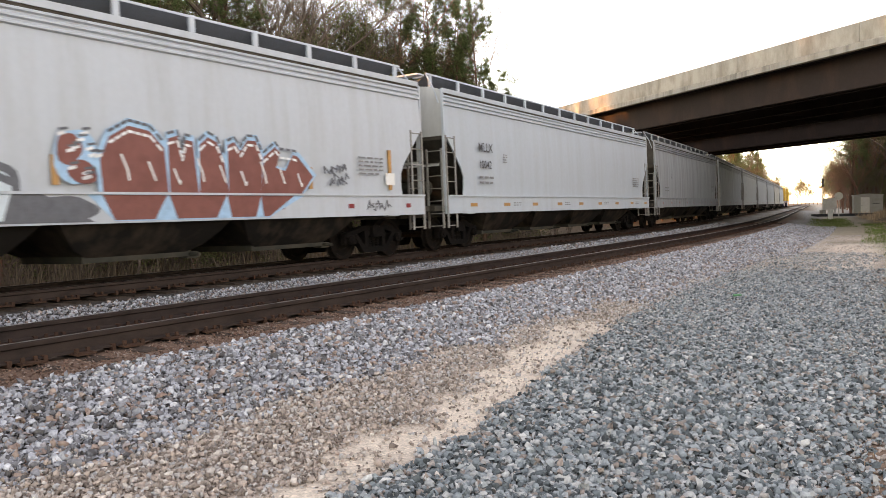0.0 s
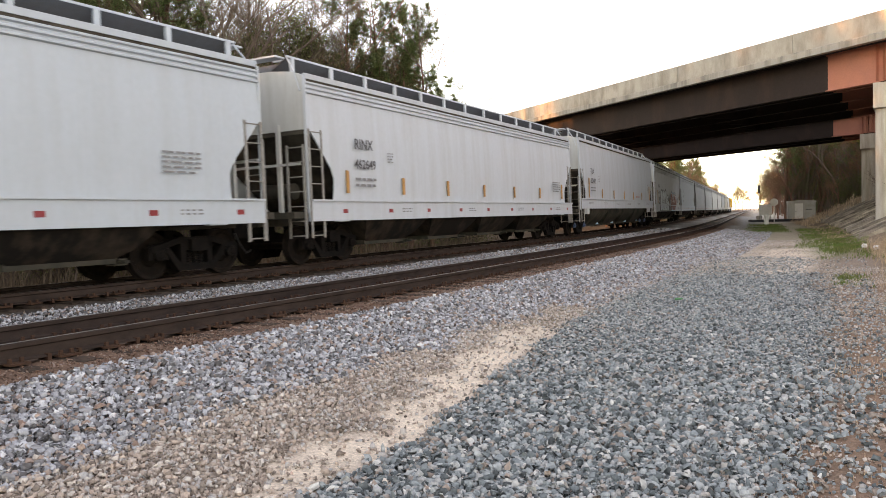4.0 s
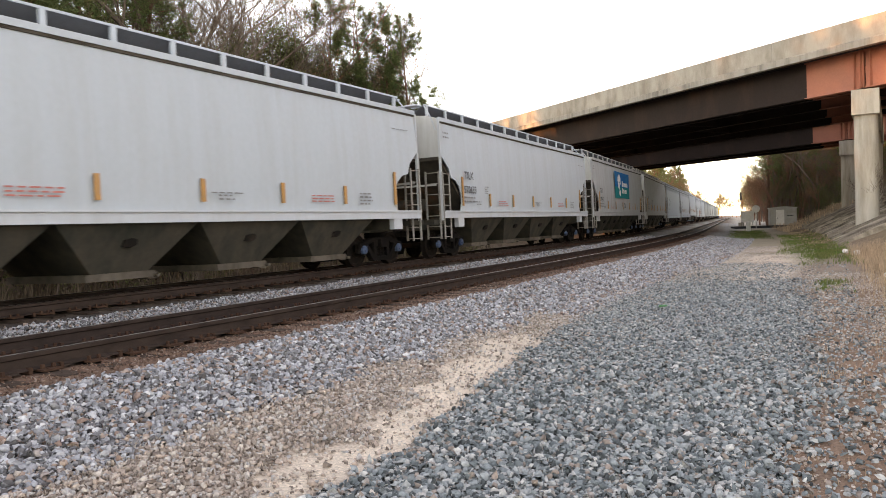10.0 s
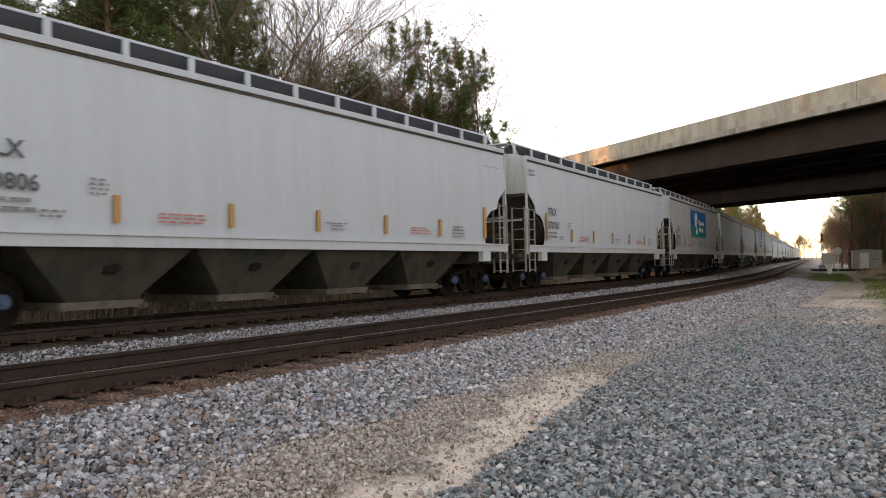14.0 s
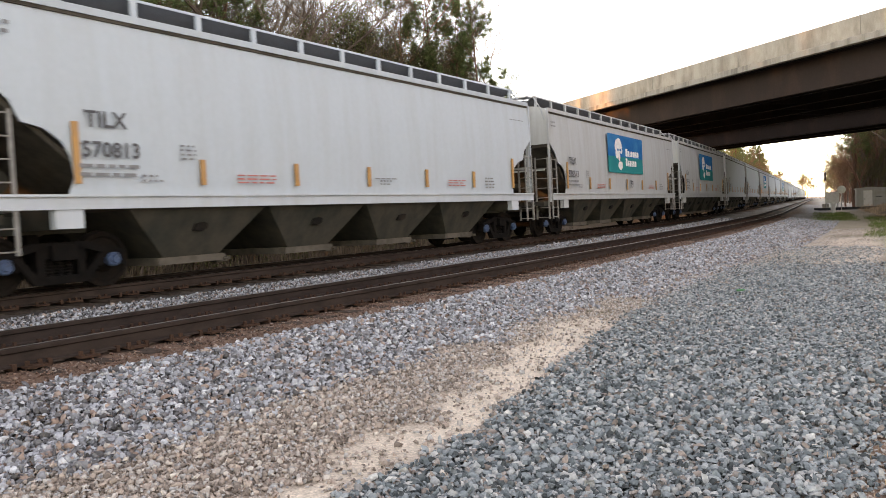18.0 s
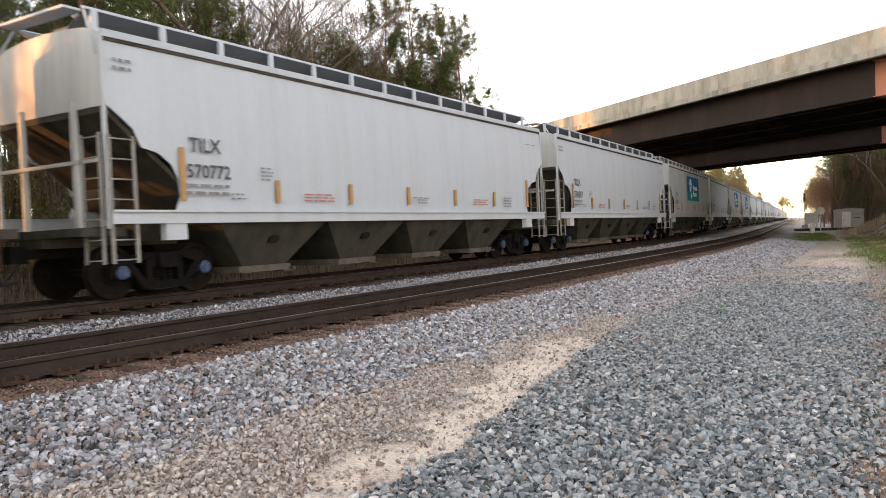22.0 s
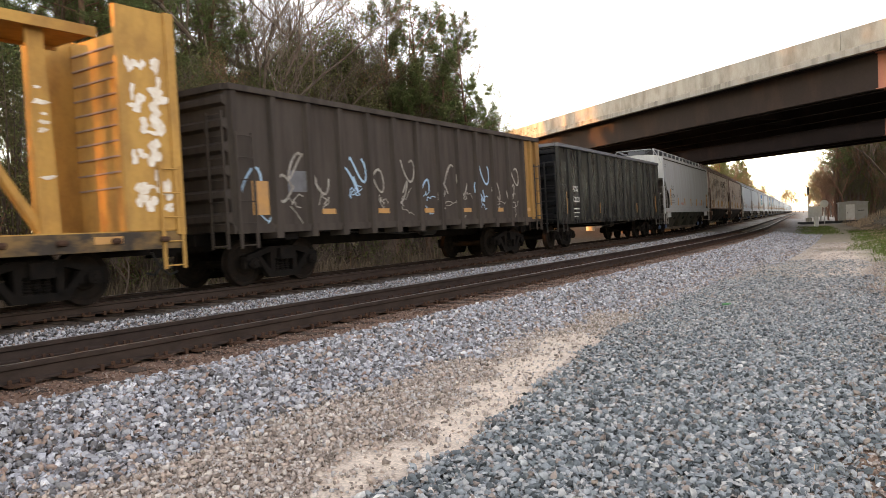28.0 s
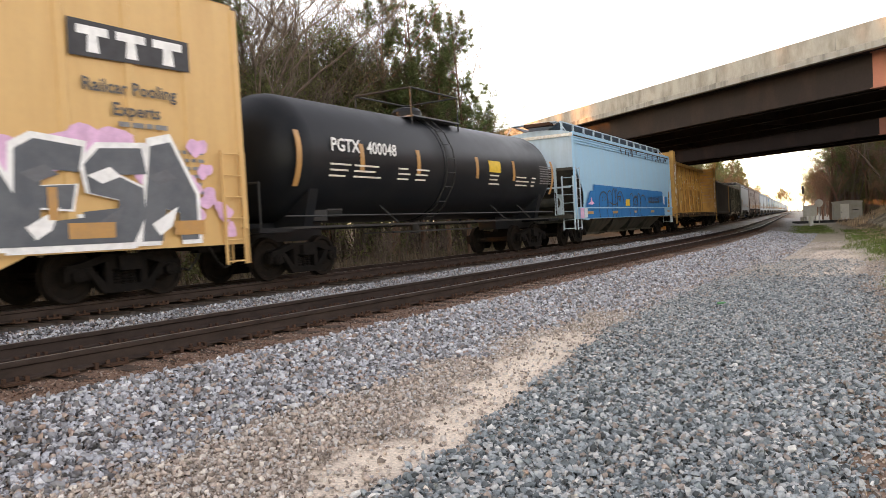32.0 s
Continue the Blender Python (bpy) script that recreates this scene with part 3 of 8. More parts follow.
def scatter(name, label, s0, s1, o0, o1, per_m2, size, mat, flat=0.75, sink=0.3, keep=None, seed=1, lift=0.0, thick=(0.25, 0.6), spread=0.28, chips=False):
    """Loose angular stones on a stretch of ground beside the near rail, one mesh."""
    rng = np.random.default_rng(seed)
    n = int((s1 - s0) * (o1 - o0) * per_m2)
    s, o = rng.uniform(s0, s1, n), rng.uniform(o0, o1, n)
    h = HEAD0 - CURV * np.minimum(s, BEND)
    r = 1 / CURV - o
    x = np.where(s < BEND, CX + r * np.cos(h), 0)
    y = np.where(s < BEND, CY - r * np.sin(h), 0)
    if keep is not None:
        k = keep(s, o, x, y, rng)
        s, o, x, y = s[k], o[k], x[k], y[k]
    k = (y > 2.6) & (np.abs(x) < 2.0 + 0.75 * y)        # the stretch before the path
    s, o, x, y = s[k], o[k], x[k], y[k]
    n = len(x)
    z = ground_height(x, y) + lift
    sz = size[0] * np.exp(rng.normal(0, spread, n))
    sz = np.clip(sz, size[0] * 0.5, size[1])
    if chips:
        base = np.array([(math.cos(a), math.sin(a), q) for q in (-1, 1) for a in (0.3, 2.4, 4.5)])
        tri = np.array([(3, 4, 5), (0, 1, 4), (0, 4, 3), (1, 2, 5), (1, 5, 4), (2, 0, 3), (2, 3, 5)])
    else:
        base = np.array([(k * math.cos(a + q * 0.2), k * math.sin(a + q * 0.2), q) for q, k in ((-1, 1.15), (1, 0.78)) for a in (0.2, 1.5, 2.7, 3.9, 5.2)])
        tri = np.array([(5, 6, 7), (5, 7, 8), (5, 8, 9)] + [t for i in range(5) for t in ((i, (i + 1) % 5, 5 + (i + 1) % 5), (i, 5 + (i + 1) % 5, 5 + i))])
    nv = len(base)
    v = base[None] * (1 + rng.uniform(-0.42, 0.22, (n, nv, 3)))
    v *= np.stack([rng.uniform(0.7, 1.3, n), rng.uniform(0.55, 1.0, n), rng.uniform(*thick, n)], 1)[:, None] * sz[:, None, None] / 2
    e = rng.normal(0, 1, (n, 4)) * np.array([1.0, flat * 0.5, flat * 0.5, 1.0])
    e /= np.linalg.norm(e, axis=1, keepdims=True)
    a, b, c, d = e.T
    rot = np.stack([np.stack([1 - 2 * (c * c + d * d), 2 * (b * c - a * d), 2 * (b * d + a * c)], 1),
                    np.stack([2 * (b * c + a * d), 1 - 2 * (b * b + d * d), 2 * (c * d - a * b)], 1),
                    np.stack([2 * (b * d - a * c), 2 * (c * d + a * b), 1 - 2 * (b * b + c * c)], 1)], 1)
    v = np.einsum("nij,nkj->nki", rot, v)
    v += np.stack([x, y, z + sz * (0.5 - sink) * 0.5 + rng.uniform(0, 0.55, n) * sz], 1)[:, None]
    me = mesh_from_arrays(name, v.reshape(-1, 3), (tri[None] + nv * np.arange(n)[:, None, None]).reshape(-1, 3))
    me.materials.append(mat)
    return tagged(new(name, me), label, "stones", kind="stuff")


def mesh_from_arrays(name, v, tri):
    me = bpy.data.meshes.new(name)
    me.vertices.add(len(v))
    me.vertices.foreach_set("co", np.ascontiguousarray(v, np.float32).ravel())
    me.loops.add(tri.size)
    me.loops.foreach_set("vertex_index", np.ascontiguousarray(tri, np.int32).ravel())
    me.polygons.add(len(tri))
    w = tri.shape[1]
    me.polygons.foreach_set("loop_start", np.arange(0, tri.size, w, dtype=np.int32))
    me.update(calc_edges=True)
    return me


GREYS = stones_material("grey_ballast", [(0.0, (0.10, 0.094, 0.095)), (1.0, (0.68, 0.68, 0.69)), (0.18, (0.21, 0.207, 0.213)), (0.42, (0.37, 0.38, 0.405)), (0.63, (0.52, 0.53, 0.56)), (0.66, (0.27, 0.185, 0.15)), (0.78, (0.42, 0.325, 0.27)), (0.81, (0.31, 0.317, 0.335)), (0.93, (0.52, 0.525, 0.54))])
BLUES = stones_material("blue_grey_gravel", [(0.0, (0.057, 0.064, 0.064)), (1.0, (0.626, 0.617, 0.587)), (0.2, (0.144, 0.171, 0.178)), (0.45, (0.257, 0.293, 0.303)), (0.68, (0.396, 0.424, 0.427)), (0.72, (0.374, 0.306, 0.263)), (0.79, (0.261, 0.219, 0.191)), (0.83, (0.365, 0.381, 0.374)), (0.95, (0.487, 0.486, 0.472))])
PEBBLES = stones_material("mixed_pebbles", [(0.0, (0.19, 0.15, 0.125)), (1.0, (0.72, 0.63, 0.55)), (0.25, (0.38, 0.315, 0.265)), (0.5, (0.50, 0.395, 0.33)), (0.7, (0.56, 0.49, 0.43)), (0.85, (0.43, 0.42, 0.41))])
RUSTS = stones_material("rust_stained_stones", [(0.0, (0.075, 0.045, 0.034)), (1.0, (0.30, 0.24, 0.21)), (0.4, (0.17, 0.095, 0.068)), (0.75, (0.26, 0.16, 0.115))])


def build_stones():
    scatter("track_fines", "rust-stained small stones round the sleeper ends", -3, 26, -1.25, -0.10, 900, (0.028, 0.055), RUSTS, thick=(0.15, 0.4), lift=-0.012, seed=31, chips=True)
    scatter("track_fines", "rust-stained small stones round the sleeper ends", -3, 26, 1.6, 2.6, 500, (0.035, 0.055), RUSTS, seed=32, chips=True)
    fade = lambda s, o, x, y, rng: rng.uniform(0, 1, len(s)) < smooth01(o + 0.3 * wobble(x * 2, y * 2), -2.85, -2.5)
    tail = lambda s, o, x, y, rng: rng.uniform(0, 1, len(s)) < 0.35 + 0.65 * smooth01(o + 0.3 * wobble(x * 2, y * 2), -3.1, -2.6)
    scatter("ballast", "pale grey crushed stone ballast on the track shoulder", -3, 12, -3.1, -0.98, 1750, (0.047, 0.078), GREYS, thick=(0.25, 0.6), flat=0.9, keep=fade, seed=1)
    scatter("ballast", "pale grey crushed stone ballast on the track shoulder", 12, 24, -3.3, -0.98, 950, (0.05, 0.08), GREYS, thick=(0.25, 0.6), flat=0.9, keep=tail, seed=12)
    scatter("ballast", "pale grey crushed stone ballast on the track shoulder", 24, 54, -3.8, -0.98, 300, (0.06, 0.09), GREYS, keep=tail, seed=2)
    scatter("ballast", "pale grey crushed stone ballast between the tracks", -8, 24, 2.45, 3.8, 800, (0.043, 0.07), GREYS, seed=3, chips=True)
    scatter("ballast", "pale grey crushed stone ballast between the tracks", 24, 60, 2.45, 3.8, 180, (0.065, 0.1), GREYS, seed=4)

    def blue(s, o, x, y, rng):
        left, right = blue_left(s), blue_right(s)
        k = smooth01(-o + 0.1 * wobble(x * 3, y * 3) + 0.08 * wobble(x * 9, y * 9), -left - 0.12, -left + 0.12) * (1 - 0.88 * smooth01(-o + 0.3 * wobble(x, y), -right - 0.5, -right + 0.15)) * (1 - 0.85 * smooth01(s + 2 * wobble(x, y), 16, 20))
        return rng.uniform(0, 1, len(s)) < k
    scatter("gravel", "blue-grey crushed gravel spread over the track side", 1, 8, -8.4, -3.2, 2500, (0.039, 0.064), BLUES, keep=blue, seed=6, flat=0.6, thick=(0.2, 0.5), spread=0.36)
    scatter("gravel", "blue-grey crushed gravel spread over the track side", 8, 14, -7.8, -3.1, 1900, (0.040, 0.064), BLUES, keep=blue, seed=7, chips=True, flat=0.5, thick=(0.2, 0.45))
    scatter("gravel", "blue-grey crushed gravel spread over the track side", 14, 26, -7.4, -3.0, 1100, (0.045, 0.065), BLUES, keep=blue, seed=17, chips=True, flat=0.5, thick=(0.2, 0.45))

    def stony(s, o, x, y, rng):
        k = smooth01(-o, 2.35, 2.6) * (1 - 0.9 * smooth01(-o + 0.28 * wobble(x * 3, y * 3) + 0.15 * wobble(x * 8, y * 8), -sand_left(s) - 0.12, -sand_left(s) + 0.2) * (1 - smooth01(s, 9.5, 10.5)) * smooth01(wobble(x * 2.1, y * 2.1) + 0.1 * (s - 5), -1.1, -0.35)) * (1 - 0.7 * smooth01(-o, -blue_left(s) - 0.1, -blue_left(s) + 0.1))
        return rng.uniform(0, 1, len(s)) < k
    scatter("pebbles", "small mixed pebbles scattered on sandy soil", 1, 10, -4.9, -2.3, 2600, (0.029, 0.06), PEBBLES, keep=stony, seed=8, chips=True, spread=0.42, flat=0.5)
    scatter("pebbles", "small mixed pebbles scattered on sandy soil", 10, 26, -3.8, -2.3, 1000, (0.032, 0.055), PEBBLES, keep=stony, seed=18, chips=True, flat=0.5)
    thin = lambda s, o, x, y, rng: rng.uniform(0, 1, len(s)) < 0.3 + 0.7 * smooth01(wobble(x * 1.7, y * 1.7), -0.2, 0.5)
    scatter("pebbles", "small mixed pebbles scattered on reddish soil", 3, 22, -8.6, -6.4, 600, (0.026, 0.05), PEBBLES, keep=thin, seed=9, chips=True, flat=0.5)
    scatter("pebbles", "pale gravel on the sandy path below the overpass", 19, 40, -6.6, -3.2, 200, (0.03, 0.05), PEBBLES, keep=thin, seed=19, chips=True, flat=0.5)


# ---- tracks ----
RAIL_PROFILE = [(-0.07, -0.18), (0.07, -0.18), (0.07, -0.165), (0.02, -0.15), (0.012, -0.06), (0.036, -0.045), (0.036, -0.008), (0.026, 0.0),
                (-0.026, 0.0), (-0.036, -0.008), (-0.036, -0.045), (-0.012, -0.06), (-0.02, -0.15), (-0.07, -0.165)]
STATIONS = [-60 + i * 1.0 for i in range(126)] + [66 + i * 6.0 for i in range(1, 80)]


def sweep(profile, off, z, stations, close=True):
    sh = Shape()
    rows = []
    for s in stations:
        rows.append([at_track(s, off - a, z + b) for a, b in profile])
    n = len(profile)
    sh.v = [tuple(p) for r in rows for p in r]
    for k in range(len(rows) - 1):
        sh.f += [(k * n + i, k * n + (i + 1) % n, k * n + n + (i + 1) % n, k * n + n + i) for i in range(n if close else n - 1)]
    return sh


def build_track(name, label, centre, z, lean):
    tr = thing(name, label, "railway track", kind="structure")
    for side in (-1, 1):
        off = centre + side * 0.755
        zz = z - lean * (side + 1) / 2
        part("rail", sweep(RAIL_PROFILE, off, zz, STATIONS), MAT["rail"], tr, "rust-brown steel rail")
        part("rail_head", sweep([(-0.027, 0.003), (0.027, 0.003)], off, zz, STATIONS, False), MAT["railtop"], tr, "worn running surface")
        plates = Shape()
        spikes = Shape()
        for i in range(-30, 110):
            s = i * 0.53
            x, y, h = along(s)
            m = Matrix.Translation(at_track(s, off, zz - 0.197)) @ Matrix.Rotation(-h, 4, "Z")
            plates.box(-0.19, 0.19, -0.10, 0.10, 0, 0.022, m)
            if i % 2:
                for b in (-0.17, 0.17):
                    plates.box(-0.085, 0.085, b - 0.02, b + 0.02, -0.02, 0.05, m)
            for a in (-0.1, 0.1):
                for b in (-0.06, 0.06):
                    spikes.box(a - 0.016, a + 0.016, b - 0.016, b + 0.016, 0.02, 0.065, m)
                    spikes.box(a * 1.55 - 0.013, a * 1.55 + 0.013, -b - 0.013, -b + 0.013, 0.02, 0.03 + 0.04 * ((i * 7 + int(a * 10)) % 7 == 0), m)
        part("tie_plates", plates, MAT["plate"], tr, "rusty tie plates")["kind"] = "stuff"
        part("spikes", spikes, MAT["plate"], tr, "rusty rail spikes")["kind"] = "stuff"
    tie = Shape().box(-1.3, 1.3, -0.115, 0.115, -0.18, 0).mesh("sleeper", 0)
    tie.materials.append(MAT["tie"])
    rng = random.Random(4)
    for i in range(-30, 110):
        s = i * 0.53
        x, y, h = along(s)
        ob = part("sleeper", tie, None, tr)
        ob.matrix_basis = Matrix.Translation(at_track(s, centre, z - 0.2 - lean / 2)) @ pose(rng.uniform(-0.04, 0.04), 0, rng.uniform(-0.008, 0.004), 0, 0, -math.degrees(h) + rng.uniform(-0.8, 0.8))
    return tr


build_track("near_track", "rust-brown curved railway track on grey ballast", NEAR, 0.0, 0.027)
build_track("far_track", "rust-brown curved railway track under the train", TRAIN, TRAIN_Z, 0.027)

# ---- overpass: two parallel decks on skewed piers ----
BR = Vector((24.6, 37.2, 0))
BD = Vector((-0.342, 0.940, 0)).normalized()       # along the deck, away to the far side
BN = Vector((0.940, 0.342, 0)).normalized()        # across the deck, away from the path
PD = Vector((0.580, 0.815, 0)).normalized()        # along the piers, as the tracks run
Z_SEAT, Z_DECK, Z_TOP = 7.2, 9.25, 10.58
# first deck widened out of view to shade the cars below
DECK_W = 17.0


def bridge_point(base, a, b, z):
    p = base + BD * a + BN * b
    return (p.x, p.y, z)


def across(base, prof, a0, a1):
    """A profile (across, up) swept along the deck."""
    return Shape().prism(prof, lambda b, z: bridge_point(base, a0, b, z), lambda b, z: bridge_point(base, a1, b, z))


def girder_profile(b, deep):
    z0, z1 = Z_SEAT + 0.12 + (2.0 - deep), Z_DECK
    return [(b - 0.22, z0), (b + 0.22, z0), (b + 0.22, z0 + 0.05), (b + 0.02, z0 + 0.05), (b + 0.02, z1 - 0.05), (b + 0.18, z1 - 0.05), (b + 0.18, z1),
            (b - 0.18, z1), (b - 0.18, z1 - 0.05), (b - 0.02, z1 - 0.05), (b - 0.02, z0 + 0.05), (b - 0.22, z0 + 0.05)]


def build_bridge(base, name, label, wide):
    br = thing(name, label, "bridge", kind="structure")
    spans = [(-62.0, -0.55), (-0.45, 47.0), (47.1, 120.0)]
    slope = PD.dot(BD) / PD.dot(BN)
    # deck colour already holds the shade of its underside
    part("deck", across(base, [(-0.9, Z_DECK), (wide + 0.9, Z_DECK), (wide + 0.9, Z_DECK + 0.3), (-0.9, Z_DECK + 0.3)], -62, 120), MAT["soffit"], br, "concrete road deck coloured dark for shade")
    for b, s in ((-0.9, 1), (wide + 0.9, -1)):
        for k, a in enumerate(np.arange(-60, 118, 9.2)):
            a1 = a + 9.17
            wall = across(base, [(b - s * 0.03, Z_DECK - 0.03), (b - s * 0.03, Z_TOP), (b + s * 0.25, Z_TOP), (b + s * 0.32, Z_DECK + 0.55), (b + s * 0.5, Z_DECK + 0.3), (b + s * 0.5, Z_DECK - 0.03)], a, a1)
            part("barrier", wall, MAT["concrete"], br, "weathered concrete parapet")
        lip = across(base, [(b - s * 0.09, Z_DECK - 0.08), (b - s * 0.09, Z_DECK + 0.24), (b - s * 0.033, Z_DECK + 0.30), (b - s * 0.033, Z_DECK - 0.08)], -62, 120)
        part("deck_edge", lip, MAT["drip"], br, "stained deck edge")
    for i in range(5):
        b = 0.3 + i * (wide - 0.6) / 4
        for a0, a1 in spans:
            a0, a1 = a0 + b * slope, a1 + b * slope
            pieces = [(a0, a1, "girder")]
            if a0 < -10:
                pieces = [(a0, a1, "primer")]
            elif a0 < 20:
                pieces = [(a0, a0 + 3.4, "primer"), (a0 + 3.4, a1, "girder")]
            for c0, c1, mat in pieces:
                part("girder", across(base, girder_profile(b, 2.0 if i == 0 else 1.45), c0, c1), MAT[mat], br, "steel plate girder" if mat == "girder" else "steel plate girder end in red primer")
        if i < 4:
            for a in np.arange(-55, 115, 14.0):
                c = a + b * slope
                p0, p1 = bridge_point(base, c, b, Z_SEAT + 1.0), bridge_point(base, c, b + (wide - 0.6) / 4, Z_SEAT + 1.0)
                part("cross_brace", Shape().bar(p0, p1, 0.15, 0.5), MAT["girder"], br)
        for a0, _ in spans[1:]:
            for da in (0.10, 0.45, -0.45):
                c = a0 + b * slope + da
                st = Shape()
                q = [bridge_point(base, c + e, b + f, 0) for e, f in ((-0.015, -0.2), (0.015, -0.2), (0.015, 0.2), (-0.015, 0.2))]
                st.add([(x, y, z) for z in (Z_SEAT + 0.17, Z_DECK - 0.05) for x, y, _ in q], [(0, 1, 2, 3), (4, 5, 6, 7), (0, 1, 5, 4), (1, 2, 6, 5), (2, 3, 7, 6), (3, 0, 4, 7)])
                part("stiffener", st, MAT["primer" if a0 < 20 else "girder"], br)
    # piers
    for a0 in (-0.5, 47.05):
        pier = Shape()
        length = (wide + 0.6) / PD.dot(BN)
        side = Vector((PD.y, -PD.x, 0))
        c0 = base + BD * a0 - PD * 0.35
        pts = [c0 - side * 0.62, c0 + side * 0.62, c0 + side * 0.62 + PD * length, c0 - side * 0.62 + PD * length]
        pier.add([(p.x, p.y, z) for z in (Z_SEAT - 1.24, Z_SEAT) for p in pts], [(3, 2, 1, 0), (4, 5, 6, 7), (0, 1, 5, 4), (1, 2, 6, 5), (2, 3, 7, 6), (3, 0, 4, 7)])
        part("pier_cap", pier, MAT["column"], br, "rectangular concrete pier cap")
        for k in range(3):
            c = c0 + PD * (0.75 + k * (length - 1.5) / 2)
            part("pier_column", Shape().rod((c.x, c.y, -1.2), (c.x, c.y, Z_SEAT - 1.24), 0.55, n=28), MAT["column"], br, "stained round concrete column")
        for i in range(5):
            b = 0.3 + i * (wide - 0.6) / 4
            p = base + BD * (a0 + b * slope) + BN * b
            part("bearing", Shape().box(-0.3, 0.3, -0.25, 0.25, 0, 0.12 if i == 0 else 0.67, Matrix.Translation((p.x, p.y, Z_SEAT))), MAT["plate"], br, "rusty bridge bearing")
    return br


build_bridge(BR, "overpass", "long highway overpass with brown steel girders and concrete parapet", DECK_W)
B2 = BR + Vector((15.9, 26.1, 0))
build_bridge(B2, "overpass", "second highway overpass deck behind the first", 11.5)

# ---- railway cars: x ahead, y to the left, z up from the rail head ----
def wheel_mesh():
    sh = Shape()
    sh.lathe((0, 0, 0), (0, 1, 0), [(-0.07, 0.10), (-0.07, 0.19), (-0.03, 0.22), (-0.03, 0.36), (-0.07, 0.39), (-0.07, 0.455), (0.05, 0.462), (0.06, 0.485), (0.085, 0.485), (0.085, 0.39), (0.04, 0.36), (0.04, 0.2), (0.09, 0.15), (0.09, 0.08)], 28)
    return sh.mesh("wheel")


def frame_mesh():
    """A cast side frame with its windows, journal ends and spring nest."""
    sh = Shape()
    flat = lambda y: (lambda x, z: (x, y, z))
    t0, t1 = flat(-0.09), flat(0.07)
    sh.prism([(-1.08, 0.50), (-1.08, 0.62), (-0.85, 0.66), (-0.42, 0.78), (0.42, 0.78), (0.85, 0.66), (1.08, 0.62), (1.08, 0.50), (0.86, 0.54), (0.42, 0.66), (-0.42, 0.66), (-0.86, 0.54)], t0, t1)
    sh.prism([(-0.78, 0.56), (-0.66, 0.58), (-0.36, 0.24), (0.36, 0.24), (0.66, 0.58), (0.78, 0.56), (0.44, 0.13), (-0.44, 0.13)], t0, t1)
    for i in (-1, 1):
        sh.box(i * 0.33 - 0.06, i * 0.33 + 0.06, -0.09, 0.07, 0.2, 0.7)
        sh.box(i * 0.89 - 0.16, i * 0.89 + 0.16, -0.07, 0.07, 0.5, 0.62)
        sh.box(i * 1.06 - 0.05, i * 1.06 + 0.05, -0.06, 0.06, 0.36, 0.6)
        sh.box(i * 0.71 - 0.04, i * 0.71 + 0.04, -0.06, 0.06, 0.36, 0.6)
    return sh.mesh("side_frame")


def spring_mesh():
    sh = Shape()
    for x in (-0.15, 0.0, 0.15):
        for k in range(6):
            sh.lathe((x, 0, 0.25 + k * 0.047), (0, 0, 1), [(0, 0.055), (0.008, 0.07), (0.024, 0.07), (0.032, 0.055)], 10)
    for x in (-0.15, 0.0, 0.15):
        sh.rod((x, 0, 0.24), (x, 0, 0.54), 0.05, n=8)
    sh.box(-0.27, 0.27, -0.09, 0.09, 0.53, 0.66)
    sh.box(-0.27, 0.27, -0.09, 0.09, 0.20, 0.26)
    return sh.mesh("spring_nest")


WHEEL, SIDE_FRAME, SPRINGS = wheel_mesh(), frame_mesh(), spring_mesh()
AXLE = Shape().rod((0, -1.1, 0.457), (0, 1.1, 0.457), 0.085, n=10).mesh("axle")
BOLSTER = Shape().box(-0.2, 0.2, -1.2, 1.2, 0.5, 0.74).box(-0.1, 0.1, -0.3, 0.3, 0.74, 0.95).mesh("bolster", 0)
CAP = Shape().lathe((0, 0, 0), (0, -1, 0), [(0, 0.12), (0.10, 0.12), (0.12, 0.10), (0.12, 0.07), (0.145, 0.06)], 14).mesh("bearing_cap")
for me_, key_ in ((WHEEL, "wheel"), (SIDE_FRAME, "truck"), (SPRINGS, "truck"), (AXLE, "wheel"), (BOLSTER, "truck")):
    me_.materials.append(MAT[key_])
CAPS = {}
for key_ in ("cap", "truck"):
    CAPS[key_] = CAP.copy()
    CAPS[key_].materials.append(MAT[key_])


def add_truck(car, x, cap="truck"):
    tr = part("truck", BOLSTER, None, car, "dark oily cast steel four-wheel truck")
    tr.matrix_basis = pose(x, 0, 0)
    for a in (-0.89, 0.89):
        part("axle", AXLE, None, tr).matrix_basis = pose(a, 0, 0)
        for b in (-1, 1):
            part("wheel", WHEEL, None, tr, "steel wheel").matrix_basis = pose(a, b * 0.755, 0.457, 0, 0, 0 if b < 0 else 180)
            part("bearing_cap", CAPS[cap], None, tr, "round bearing cap").matrix_basis = pose(a, b * 1.02, 0.457, 0, 0, 0 if b < 0 else 180)
    for b in (-1, 1):
        part("side_frame", SIDE_FRAME, None, tr, "cast steel side frame").matrix_basis = pose(0, b * 1.0, 0, 0, 0, 0 if b < 0 else 180)
        part("spring_nest", SPRINGS, None, tr).matrix_basis = pose(0, b * 0.99, 0)


